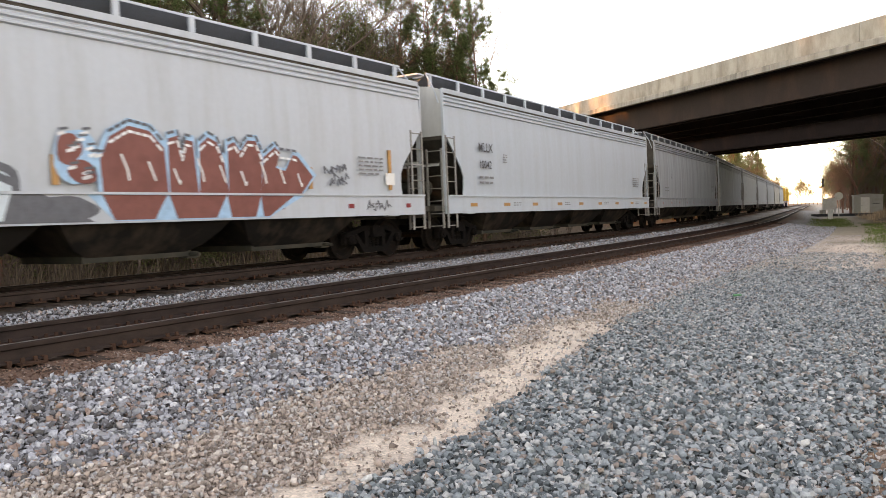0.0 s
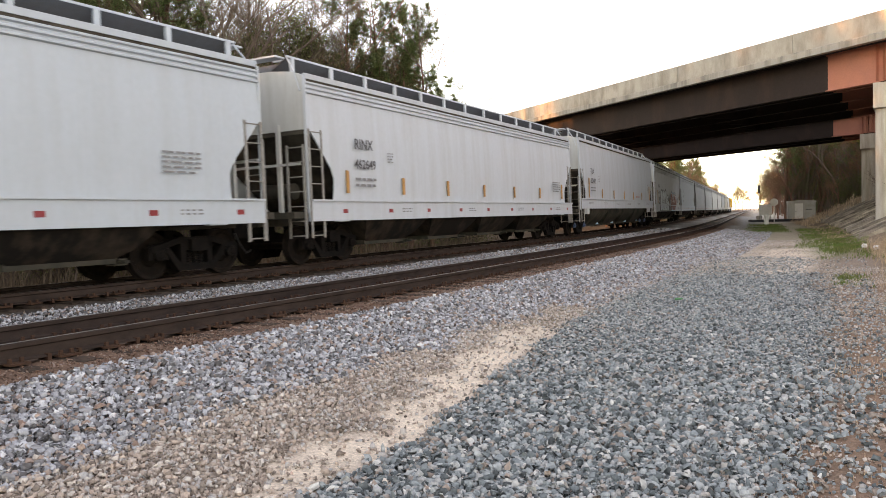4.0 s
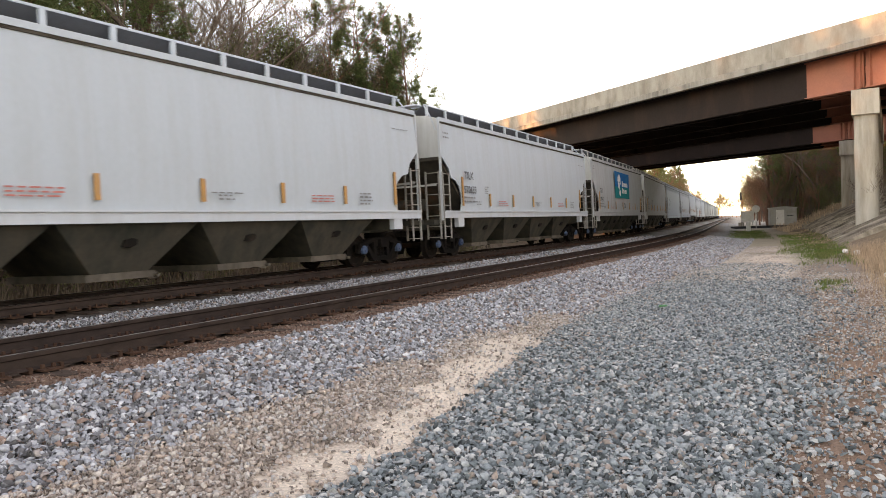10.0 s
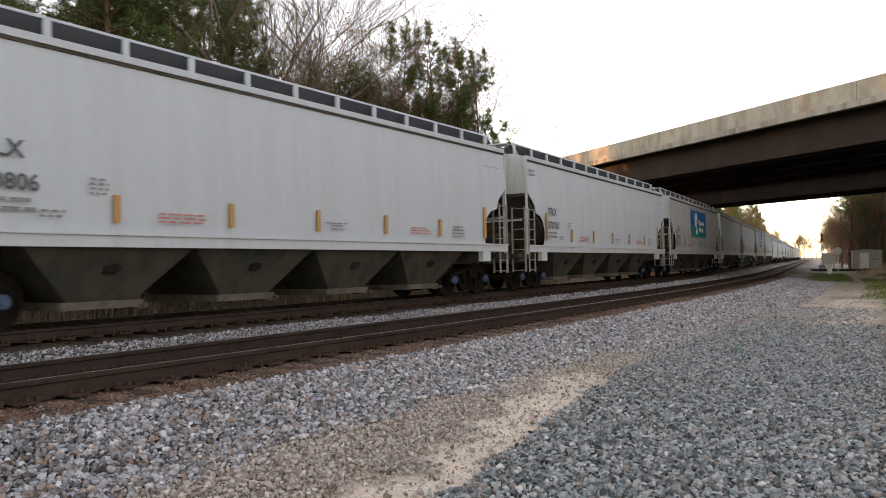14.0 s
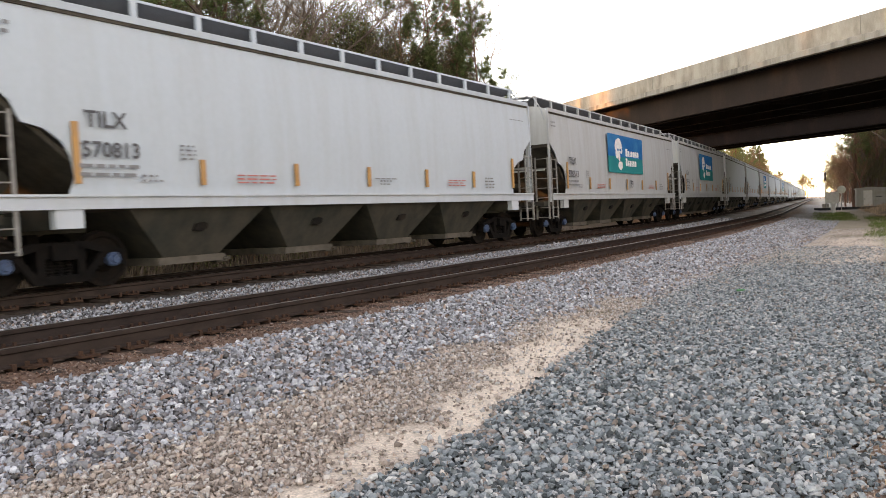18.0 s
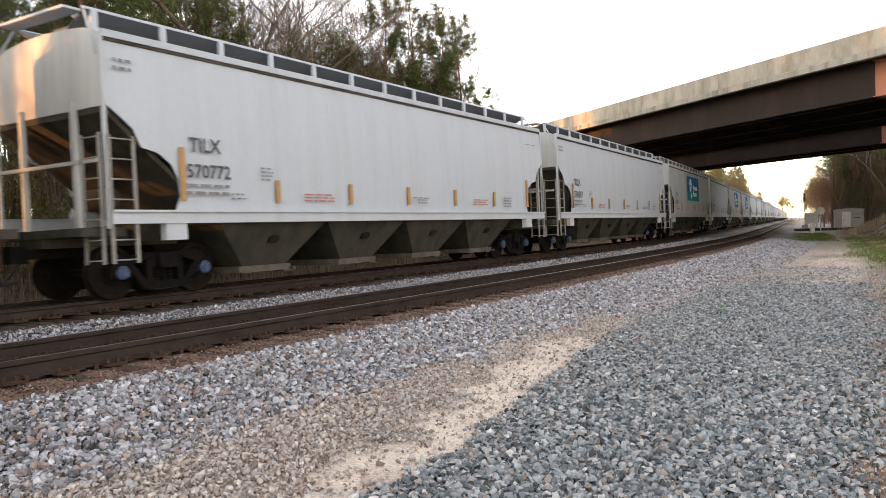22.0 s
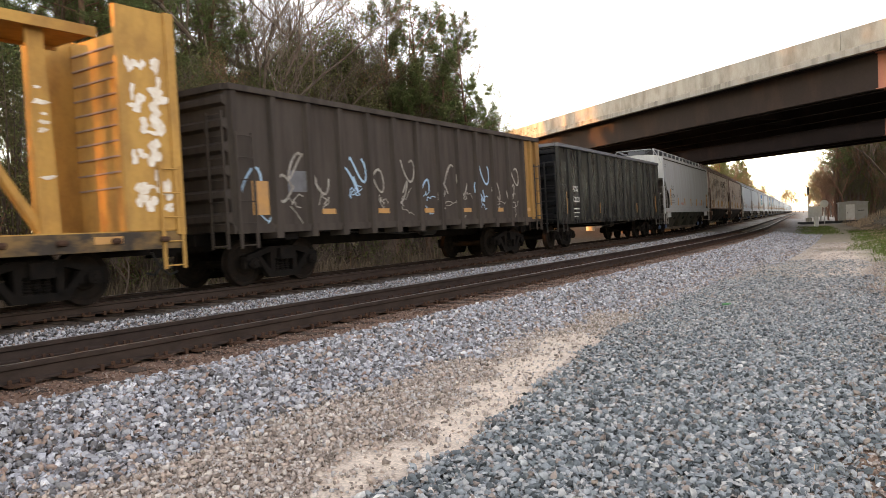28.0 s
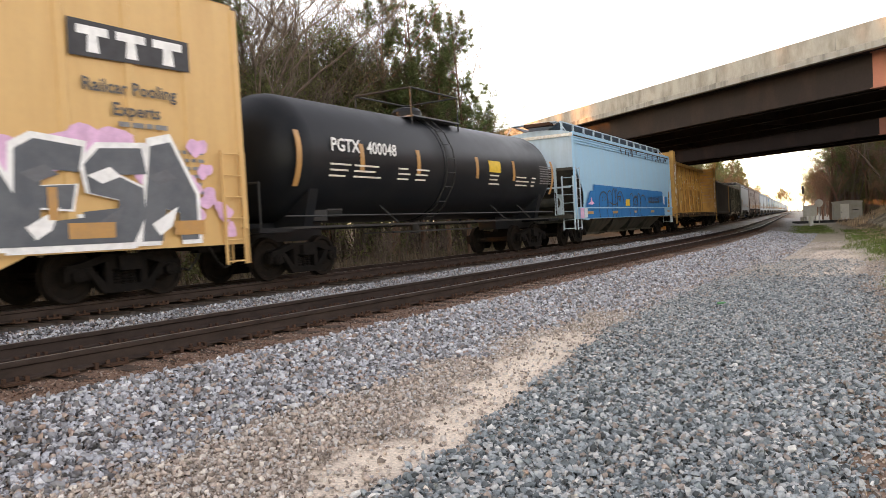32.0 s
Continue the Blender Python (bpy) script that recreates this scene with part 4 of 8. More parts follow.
def add_coupler(car, x, d):
    sh = Shape().box(*sorted((x - d * 0.8, x + d * 0.30)), -0.09, 0.09, 0.75, 0.92)
    sh.prism([(0.25, -0.14), (0.5, -0.17), (0.62, -0.05), (0.52, 0.02), (0.56, 0.13), (0.28, 0.16)], lambda a, b: (x + d * a, b * d, 0.69), lambda a, b: (x + d * a, b * d, 0.98))
    part("coupler", sh, MAT["truck"], car, "knuckle coupler")
    hose = Shape()
    pts = [Vector((x + d * 0.1, -0.3 * d, 0.8)), Vector((x + d * 0.3, -0.3 * d, 0.5)), Vector((x + d * 0.55, -0.2 * d, 0.35)), Vector((x + d * 0.8, -0.1 * d, 0.4))]
    for a, b in zip(pts, pts[1:]):
        hose.rod(a, b, 0.022, n=6)
    part("air_hose", hose, MAT["dark"], car, "hanging rubber air hose")


RUNGS = {}


def ladder(car, axis, x, y, z0, z1, mat, width=0.42, rungs=6, inward=1):
    """A ladder flat against the side (axis x) or the end (axis y) of a car: two stiles and their rungs."""
    key = (axis, round(z1 - z0, 3), width, mat)
    if key not in RUNGS:
        w, d = (0.055, 0.03) if axis == "x" else (0.03, 0.055)
        stile = Shape().bar((0, 0, 0), (0, 0, z1 - z0), w, d, (0, 1, 0)).mesh("ladder_stile", 0)
        rung = Shape().rod((0, 0, 0), (width, 0, 0) if axis == "x" else (0, width, 0), 0.014, n=6).mesh("ladder_rung")
        for me in (stile, rung):
            me.materials.append(MAT[mat])
        RUNGS[key] = stile, rung
    stile, rung = RUNGS[key]
    for k in (0, 1):
        w = width * k * inward
        part("ladder_stile", stile, None, car).matrix_basis = pose(x + w, y, z0) if axis == "x" else pose(x, y + w, z0)
    for i in range(rungs):
        z = z0 + 0.06 + (z1 - z0 - 0.12) * i / (rungs - 1)
        back = min(0.0, width * inward)
        part("ladder_rung", rung, None, car).matrix_basis = pose(x + back, y, z) if axis == "x" else pose(x, y + back, z)


def lettering(car, text, x, z, size, mat="ink", y=-1.655, lean=0.0):
    base = letters(text, size)
    key = (text, size, mat)
    if key not in FONT_MESHES:
        me = base.copy()
        me.materials.append(MAT[mat])
        FONT_MESHES[key] = me
    ob = part("lettering", FONT_MESHES[key], None, car)
    ob.matrix_basis = pose(x, y, z, 90 + lean, 0, 0)
    return ob


def bars(car, x, z, w, h, rows, mat="ink", y=-1.655, seed=1, name="small_print"):
    """Small print as plain bars."""
    rng = random.Random(seed)
    sh = Shape()
    hh = h / rows
    for i in range(rows):
        a = x
        while a < x + w * rng.uniform(0.8, 1.0):
            b = min(a + rng.uniform(0.12, 0.3) * max(w, 0.4), x + w)
            sh.box(a, b, y - 0.003, y, z + h - (i + 0.42) * hh, z + h - i * hh)
            a = b + 0.05
    part(name, sh, MAT["fineprint" if mat == "ink" else mat], car)["kind"] = "stuff"


def flat_shape(car, name, poly, mat, y=-1.655, label=""):
    """A flat painted or stuck-on shape on the side of a car, 3 mm thick; poly in x, z."""
    return part(name, Shape().prism(poly, lambda a, b: (a, y - 0.003, b), lambda a, b: (a, y, b)), MAT[mat], car, label, 0)


def blob(cx, cz, rx, rz, n=18, wob=0.15, seed=0, turn=0.0):
    rng = random.Random(seed)
    ph = [rng.uniform(0, 6.28) for _ in range(3)]
    out = []
    for i in range(n):
        t = 2 * math.pi * i / n
        r = 1 + wob * (math.sin(2 * t + ph[0]) + 0.7 * math.sin(3 * t + ph[1]) + 0.5 * math.sin(5 * t + ph[2])) / 2
        a, b = rx * r * math.cos(t), rz * r * math.sin(t)
        out.append((cx + a * math.cos(turn) - b * math.sin(turn), cz + a * math.sin(turn) + b * math.cos(turn)))
    return out


def stroke(sh, pts, w, y):
    """A painted line of width w through points (x, z)."""
    for (a, b), (c, d) in zip(pts, pts[1:]):
        l = math.hypot(c - a, d - b) or 1
        nx, nz = -(d - b) / l * w / 2, (c - a) / l * w / 2
        ex, ez = (c - a) / l * w * 0.3, (d - b) / l * w * 0.3
        poly = [(a + nx - ex, b + nz - ez), (a - nx - ex, b - nz - ez), (c - nx + ex, d - nz + ez), (c + nx + ex, d + nz + ez)]
        sh.prism(poly, lambda p, q: (p, y - 0.003, q), lambda p, q: (p, y, q))


CUT_ROUND = [(0.0, 3.2), (0.10, 3.14), (0.48, 2.85), (0.62, 2.55), (0.95, 2.48), (1.22, 2.3), (1.36, 2.05), (1.4, 1.75), (1.3, 1.49)]
CUT_STRAIGHT = [(0.0, 3.1), (0.08, 3.05), (0.3, 2.8), (0.55, 2.52), (0.80, 2.24), (0.92, 2.0), (0.92, 1.75), (0.90, 1.6), (0.88, 1.49)]


def side_y(z, half, z0=1.49, z1=4.26):
    t = (z - z0) / (z1 - z0)
    return half + 0.05 * math.sin(math.pi * min(max(t, 0), 1)) - 0.06 * t


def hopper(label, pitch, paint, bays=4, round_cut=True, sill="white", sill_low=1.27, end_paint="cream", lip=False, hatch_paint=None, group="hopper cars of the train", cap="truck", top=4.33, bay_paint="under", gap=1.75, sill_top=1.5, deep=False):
    """A covered hopper car."""
    car = thing("hopper_car", label, "freight car", group)
    hb = (pitch - gap) / 2
    half = 1.58
    cut = CUT_ROUND if round_cut else CUT_STRAIGHT
    levels = [(e, z) for e, z in cut][::-1] + [(0.0, 3.5), (0.0, 3.8), (0.0, top - 0.12), (0.0, top)]
    body, seams = Shape(), Shape()
    for sgn in (-1, 1):
        grid = []
        for e, z in levels:
            y = sgn * side_y(z, half)
            grid.append([(-hb + e, y, z), (-hb + 1.6, y, z), (0, y, z), (hb - 1.6, y, z), (hb - e, y, z)])
        body.sheet(grid)
        inner = [[(p[0], p[1] - sgn * 0.03, p[2]) for p in row] for row in grid]
        body.sheet(inner)
        for k in (0, -1):
            body.sheet([[row[k], irow[k]] for row, irow in zip(grid, inner)])
        # weld seams of the near side sheets
        for k in range(1, 6) if sgn < 0 else ():
            x = -hb + 1.45 + (2 * hb - 2.9) * k / 6
            seams.sheet([[(x - 0.012, sgn * (side_y(z, half) + 0.004), z), (x + 0.012, sgn * (side_y(z, half) + 0.004), z)] for z in [1.5 + (top - 1.62) * q / 8 for q in range(9)]])
    # curved roof
    roof = [(-1, 0.0), (-0.93, 0.10), (-0.75, 0.18), (-0.4, 0.24), (0.0, 0.26), (0.4, 0.24), (0.75, 0.18), (0.93, 0.10), (1, 0.0)]
    yy = side_y(top, half)
    body.sheet([[(x, a * yy, top + b) for a, b in roof] for x in (-hb, -hb / 2, 0, hb / 2, hb)])
    part("body", body.weld(), MAT[paint], car, smooth=40)
    part("weld_seams", seams, MAT[paint], car)["kind"] = "stuff"
    # eave strip
    for sgn in (-1, 1):
        eave = Shape()
        eave.box(-hb, hb, *sorted((sgn * (yy - 0.02), sgn * (yy + 0.05))), top - 0.02, top + 0.10)
        if lip:
            for dz in (-0.12, -0.23, -0.34):
                part("roof_rib", Shape().prism([(0.0, -0.02), (0.05, 0.0), (0.05, 0.03), (0.0, 0.06)], lambda a, b: (-hb, sgn * (side_y(top + dz, half) + a), top + dz + b), lambda a, b: (hb, sgn * (side_y(top + dz, half) + a), top + dz + b)), MAT[paint], car)
        part("eave", eave, MAT[paint], car)
        # solid dark strip stands in for the shade the eave casts
        part("eave_seam", Shape().box(-hb, hb, *sorted((sgn * yy, sgn * (yy + 0.03))), top - 0.075, top - 0.02), MAT["slope"], car, "dark strip drawn as shade under the roof edge")
    zc = cut[0][1]
    rungs = {"blue": "bluegrey", "brown": "plate"}.get(sill, "ladder")
    for d in (-1, 1):
        end = Shape()
        prof = [(-yy, top), *[(a * yy, top + b) for a, b in roof[1:-1]], (yy, top), (side_y(zc, half), zc), (-side_y(zc, half), zc)]
        end.prism(prof, lambda a, b: (d * (hb - 0.05), a, b), lambda a, b: (d * (hb + 0.0), a, b))
        part("end_panel", end, MAT[end_paint], car, "dusty end panel")
        sl = Shape()
        sl.prism([(hb - 0.02, zc + 0.02), (hb - 2.35, 1.35), (hb - 2.35, 1.25), (hb - 0.02, zc - 0.1)], lambda a, b: (d * a, -1.5, b), lambda a, b: (d * a, 1.5, b))
        part("slope_sheet", sl, MAT["slope"], car, "dark sloping end sheet")
        # end platform and posts
        fr = Shape()
        fr.box(*sorted((d * (hb - 2.3), d * (hb + 0.42))), -0.35, 0.35, 0.92, 1.22)
        fr.box(*sorted((d * (hb - 0.35), d * (hb + 0.45))), -1.45, 1.45, 1.08, 1.22)
        fr.box(*sorted((d * (hb - 1.5), d * (hb - 1.2))), -1.45, 1.45, 0.98, 1.3)
        part("end_frame", fr, MAT["under"], car, "dusty end platform")
        for y in (-0.75, 0.75):
            part("end_post", Shape().bar((d * (hb + 0.02), y, 1.2), (d * (hb + 0.02), y, zc + 0.15), 0.09, 0.09), MAT[end_paint], car)
        part("end_rail", Shape().bar((d * (hb + 0.08), -1.4, 2.32), (d * (hb + 0.08), 1.4, 2.32), 0.04, 0.06), MAT[end_paint], car)
        ladder(car, "x", d * (hb + 0.0), -1.60, 0.62, zc + 0.0 if not round_cut else 2.72, rungs, 0.46, 7, -d)
        ladder(car, "y", d * (hb + 0.12), -1.52, 0.62, 2.75, rungs, 0.46, 7, 1)
        for y in (-1.55, 1.55):
            part("corner_post", Shape().bar((d * (hb + 0.02), y, 1.2), (d * (hb + 0.02), y, top), 0.07, 0.05), MAT[sill], car)
        bx = Shape().box(*sorted((d * (hb - 1.05), d * (hb - 1.5))), -1.6, -1.45, 0.98, 1.28)
        part("jacking_pad", bx, MAT[sill], car)
        add_truck(car, d * (hb - 1.40), cap)
        add_coupler(car, d * (hb + 0.3), d)
        if d < 0:
            tank = Shape().lathe((d * (hb - 0.75), -0.6, 1.75), (0, 1, 0), [(0, 0.1), (0.05, 0.2), (0.95, 0.2), (1.0, 0.1)], 14)
            part("air_reservoir", tank, MAT["under"], car, "brake air reservoir")
    # side sills
    for sgn in (-1, 1):
        sh = Shape().box(-hb + 0.0, hb - 0.0, *sorted((sgn * 1.5, sgn * (half + 0.045))), sill_low, sill_top)
        sh.box(-hb, hb, *sorted((sgn * 1.5, sgn * (half + 0.085))), sill_top - 0.04, sill_top)
        part("side_sill", sh, MAT[sill], car)
    # discharge bays
    x0, x1 = -hb + 2.35, hb - 2.35
    w = (x1 - x0) / bays
    for i in range(bays):
        c = x0 + (i + 0.5) * w
        sh = Shape()
        k = (0.20 if round_cut else 0.26) * w
        if deep:
            rings = [(w / 2, 1.5, 1.5), (w / 2, 1.42, 1.02), (0.42 * w, 1.15, 0.72), (0.30 * w, 0.95, 0.5), (k, 0.9, 0.4)]
        elif round_cut:
            rings = [(w / 2, 1.5, 1.3), (k, 1.06, 0.40)]
        else:
            rings = [(w / 2, 1.5, 1.3), (0.47 * w, 1.46, 1.05), (0.41 * w, 1.3, 0.8), (0.35 * w, 1.1, 0.58), (k, 0.92, 0.42)]
        pts, fcs = [], [(3, 2, 1, 0)]
        for r, (a, b, z) in enumerate(rings):
            pts += [(c - a, -b, z), (c + a, -b, z), (c + a, b, z), (c - a, b, z)]
            if r:
                fcs += [(4 * r - 4 + q, 4 * r - 4 + (q + 1) % 4, 4 * r + (q + 1) % 4, 4 * r + q) for q in range(4)]
        fcs.append(tuple(range(len(pts) - 4, len(pts))))
        sh.add(pts, fcs)
        bay = part("hopper_bay", sh, MAT[bay_paint], car, "dusty sloping discharge bay, coloured dark for its shade")
        gy, low = (1.1, 0.27) if round_cut else (0.95, 0.36)
        gate = Shape().box(c - k - 0.12, c + k + 0.12, -gy, gy, low, low + 0.13)
        gate.box(c + k + 0.05, c + k + 0.30, -0.95, -0.7, low - 0.04, low + 0.08)
        gate.rod((c + k + 0.12, -1.2, low + 0.03), (c + k + 0.12, 0.4, low + 0.03), 0.035, n=8)
        part("outlet_gate", gate, MAT["gate" if round_cut else "under"], bay, "outlet gate")
        if round_cut:
            part("vibrator_bracket", Shape().prism([(-0.14, -0.07), (-0.12, 0.05), (0.02, 0.08), (0.13, 0.05), (0.15, -0.04), (0.04, -0.09)], lambda a, b: (c + a, -1.385 - b * 0.5, 0.93 + b), lambda a, b: (c + a, -1.28 - b * 0.5, 0.93 + b)), MAT["darkbay"], bay, "dark bracket bolted on the bay")
    # roof walk
    run = hatch_paint or paint
    for sgn in (-1, 1):
        board = Shape()
        board.prism([(0.44, 0.22), (1.03, 0.53), (1.03, 0.565), (0.44, 0.26)], lambda a, b: (-hb + 0.1, sgn * a, top + b), lambda a, b: (hb - 0.1, sgn * a, top + b))
        part("running_board", board, MAT["grate"], car, "grey steel grating roof walk")
        edge = Shape().box(-hb + 0.05, hb - 0.05, *sorted((sgn * 1.02, sgn * 1.05)), top + 0.53, top + 0.575)
        part("board_edge", edge, MAT[run], car)
        n = 13
        for i in range(n):
            x = -hb + 0.25 + (2 * hb - 0.5) * i / (n - 1)
            b = Shape().box(x - 0.06, x + 0.06, *sorted((sgn * 1.0, sgn * 1.06)), top + 0.13, top + 0.54)
            b.box(x - 0.03, x + 0.03, *sorted((sgn * 0.5, sgn * 1.02)), top + 0.50, top + 0.54)
            if sgn < 0:
                part("bracket", b, MAT[run], car)
    hatch = Shape()
    hatch.prism([(-0.49, 0.2), (-0.47, 0.52), (0.47, 0.52), (0.49, 0.2)], lambda a, b: (-hb + 0.5, a, top + b), lambda a, b: (hb - 0.5, a, top + b))
    part("hatch_cover", hatch, MAT["grate"], car, "dark long roof hatch cover")
    for d in (-1, 1):
        rail = Shape()
        rail.rod((d * (hb - 0.1), -1.0, top + 0.55), (d * (hb + 0.03), -1.3, top + 0.12), 0.02, n=6)
        rail.rod((d * (hb + 0.03), -1.3, top + 0.12), (d * (hb + 0.05), -1.45, top - 0.3), 0.02, n=6)
        rail.rod((d * (hb - 0.1), 1.0, top + 0.55), (d * (hb + 0.03), 1.3, top + 0.12), 0.02, n=6)
        rail.box(*sorted((d * (hb - 0.1), d * (hb + 0.25))), -0.95, 0.95, top + 0.50, top + 0.54)
        part("end_handrail", rail, MAT[run], car)
    return car, hb


def reflectors(car, hb, heights, mat="orange", width=0.11, z0=1.66):
    """Upright reflective strips along the side that faces the path."""
    n = len(heights)
    for i, h in enumerate(heights):
        x = -hb + 1.42 + (2 * hb - 2.85) * i / (n - 1)
        sh = Shape().box(x - width / 2, x + width / 2, -1.657, -1.63, z0, z0 + h)
        part("reflector", sh, MAT[mat], car, "orange reflective strip")


def small_print(car, hb, seed, middle=True):
    bars(car, -hb + 3.35, 2.05, 0.32, 0.3, 4, y=-1.652, seed=seed)
    bars(car, -hb + 2.55, 1.66, 0.4, 0.16, 2, y=-1.65, seed=seed + 1)
    bars(car, -hb + 4.6, 1.66, 1.0, 0.2, 3, "inkred", y=-1.652, seed=seed + 2)
    if middle:
        bars(car, 0.2, 1.8, 0.9, 0.06, 1, y=-1.65, seed=seed + 3)
        bars(car, 0.4, 1.66, 0.45, 0.15, 2, y=-1.652, seed=seed + 4)
    bars(car, hb - 5.2, 1.66, 0.9, 0.2, 3, "inkred", y=-1.652, seed=seed + 5)
    bars(car, hb - 3.2, 1.6, 0.6, 0.35, 4, y=-1.65, seed=seed + 6)
    bars(car, hb - 1.4, 3.75, 0.9, 0.05, 1, y=-1.60, seed=seed + 7)


GRAFFITI = {
    "skyedge": material("pale_blue_spray", (0.34, 0.55, 0.74), 0.6, bump=0),
    "maroon": material("maroon_spray", (0.22, 0.075, 0.06), 0.6, amount=0.4, scale=4, bump=0),
    "black": material("black_spray", (0.035, 0.035, 0.04), 0.6, bump=0),
    "palefill": material("pale_spray", (0.55, 0.63, 0.68), 0.6, amount=0.3, scale=3, bump=0),
    "bright": material("white_spray", (0.80, 0.80, 0.80), 0.6, bump=0),
    "pink": material("pink_spray", (0.70, 0.42, 0.62), 0.6, bump=0),
    "greyspray": material("grey_spray", (0.12, 0.125, 0.14), 0.6, bump=0),
    "slategrey": material("slate_grey_spray", (0.075, 0.085, 0.10), 0.6, col2=(0.14, 0.15, 0.165), amount=0.6, scale=1.6, bump=0),
    "fadedwhite": material("faded_white_spray", (0.36, 0.34, 0.31), 0.7, col2=(0.12, 0.105, 0.095), amount=0.7, scale=5, bump=0),
    "teal": material("banner_teal", (0.0, 0.20, 0.22), 0.7, col2=(0.0, 0.26, 0.24), amount=0.4, scale=2, bump=0),
    "sky": material("banner_blue", (0.0, 0.12, 0.34), 0.7, col2=(0.03, 0.22, 0.42), amount=0.7, scale=1.4, bump=0),
    "brownspot": material("rust_patch", (0.13, 0.085, 0.065), 0.8, amount=0.6, scale=5, bump=0.1),
    "darkprimer": material("dark_primer_patch", (0.07, 0.065, 0.07), 0.75, col2=(0.15, 0.10, 0.09), amount=0.7, scale=2.5, stretch=(1, 1, 0.4), bump=0),
    "dullink": material("faded_lettering", (0.13, 0.10, 0.09), 0.7, bump=0),
    "faded": material("ghost_of_old_lettering", (0.085, 0.075, 0.075), 0.75, col2=(0.27, 0.20, 0.175), amount=0.75, scale=2.5, bump=0, contrast=(0.42, 0.62)),
    "plateyellow": material("yellow_placard", (0.70, 0.45, 0.05), 0.5, bump=0),
}
MAT.update(GRAFFITI)


def banner(car, seed):
    """A large blue and teal advertising panel: a white face-like emblem and two lines as plain bars."""
    x0, x1, z0, z1 = -2.55, 2.5, 2.36, 3.98
    y = -1.655
    zm = 3.05
    flat_shape(car, "banner_top", [(x0, zm), (x1, zm), (x1, z1 - 0.02), (x0, z1)], "sky", y, "blue advertising banner")
    flat_shape(car, "banner_foot", [(x0, z0), (x1, z0), (x1, zm), (x0, zm)], "teal", y, "teal lower half of the banner")
    for a, b, rx, rz, sd in ((-1.15, 3.52, 0.46, 0.33, 3), (-1.36, 3.16, 0.2, 0.2, 4), (-1.08, 3.08, 0.13, 0.22, 5), (-0.92, 2.68, 0.33, 0.17, 6), (-0.78, 3.3, 0.14, 0.12, 7)):
        flat_shape(car, "emblem", blob(a, b, rx, rz, seed=sd, wob=0.15), "bright", y - 0.004 - 0.0004 * sd)
    for a in (-1.22, -0.9):
        flat_shape(car, "emblem_eye", blob(a, 3.34, 0.1, 0.06, seed=8, wob=0.2), "sky", y - 0.009)
    for z, lens in ((3.1, (0.30, 0.2, 0.1, 0.2, 0.3, 0.22, 0.2)), (2.68, (0.24, 0.2, 0.2, 0.16, 0.2, 0.2))):
        x = -0.15
        for i, w in enumerate(lens):
            h = 0.34 if i == 0 else 0.25
            flat_shape(car, "banner_bar", [(x, z), (x + w, z), (x + w, z + h), (x, z + h)], "bright", y - 0.004)
            x += w + 0.075


def pellet_car(pitch, number, paint="cool", ad=None, hb_label="", seed=1):
    beige = paint == "beige"
    car, hb = hopper(hb_label or ("pale grey covered hopper car with a blue banner" if ad else "white smooth-sided covered hopper car with orange reflectors"), pitch, paint, 4, True,
                     "white" if not beige else "beige", 1.27, "cream", cap="cap")
    reflectors(car, hb, (0.95, 0.45, 0.45, 0.45, 0.45, 0.45, 0.9))
    lettering(car, "TILX", -hb + 1.58, 2.55, 0.36)
    lettering(car, number, -hb + 1.5, 2.08, 0.35)
    bars(car, -hb + 1.45, 1.70, 1.05, 0.27, 2, seed=seed)
    small_print(car, hb, seed, not ad)
    bars(car, -hb + 0.15, 3.72, 0.42, 0.26, 2, y=-1.602, seed=seed + 9)
    if ad is not None:
        banner(car, seed)
        if ad:
            lettering(car, ad, 0.42, 1.74, 0.46)
    return car


def lip_car(pitch, mark, number, paint="white", sill="white", group_label="white covered hopper car with ribbed roof edge", refl="red", bays=4, low=1.0, end_paint="cream", gap=1.75):
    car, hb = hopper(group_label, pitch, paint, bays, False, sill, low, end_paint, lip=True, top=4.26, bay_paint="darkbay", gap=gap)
    if mark:
        lettering(car, mark, -hb + 1.75, 2.76, 0.36)
    if number:
        lettering(car, number, -hb + 1.75, 2.28, 0.32)
    bars(car, -hb + 1.75, 1.75, 0.95, 0.3, 2, seed=len(number))
    bars(car, -hb + 3.3, 2.45, 0.3, 0.3, 4, seed=7)
    bars(car, hb - 2.6, 1.9, 0.9, 0.45, 5, seed=8)
    for i in range(9):
        x = -hb + 1.2 + (2 * hb - 2.0) * i / 8
        flat_shape(car, "reflector", [(x, 1.18), (x + (0.42 if refl == "orange" else 0.19), 1.18), (x + (0.42 if refl == "orange" else 0.19), 1.28), (x, 1.28)], refl, -1.628, "reflective sticker")
        if i % 2:
            bars(car, x + 0.7, 1.15, 0.55, 0.14, 2, y=-1.628, seed=i)
    return car, hb


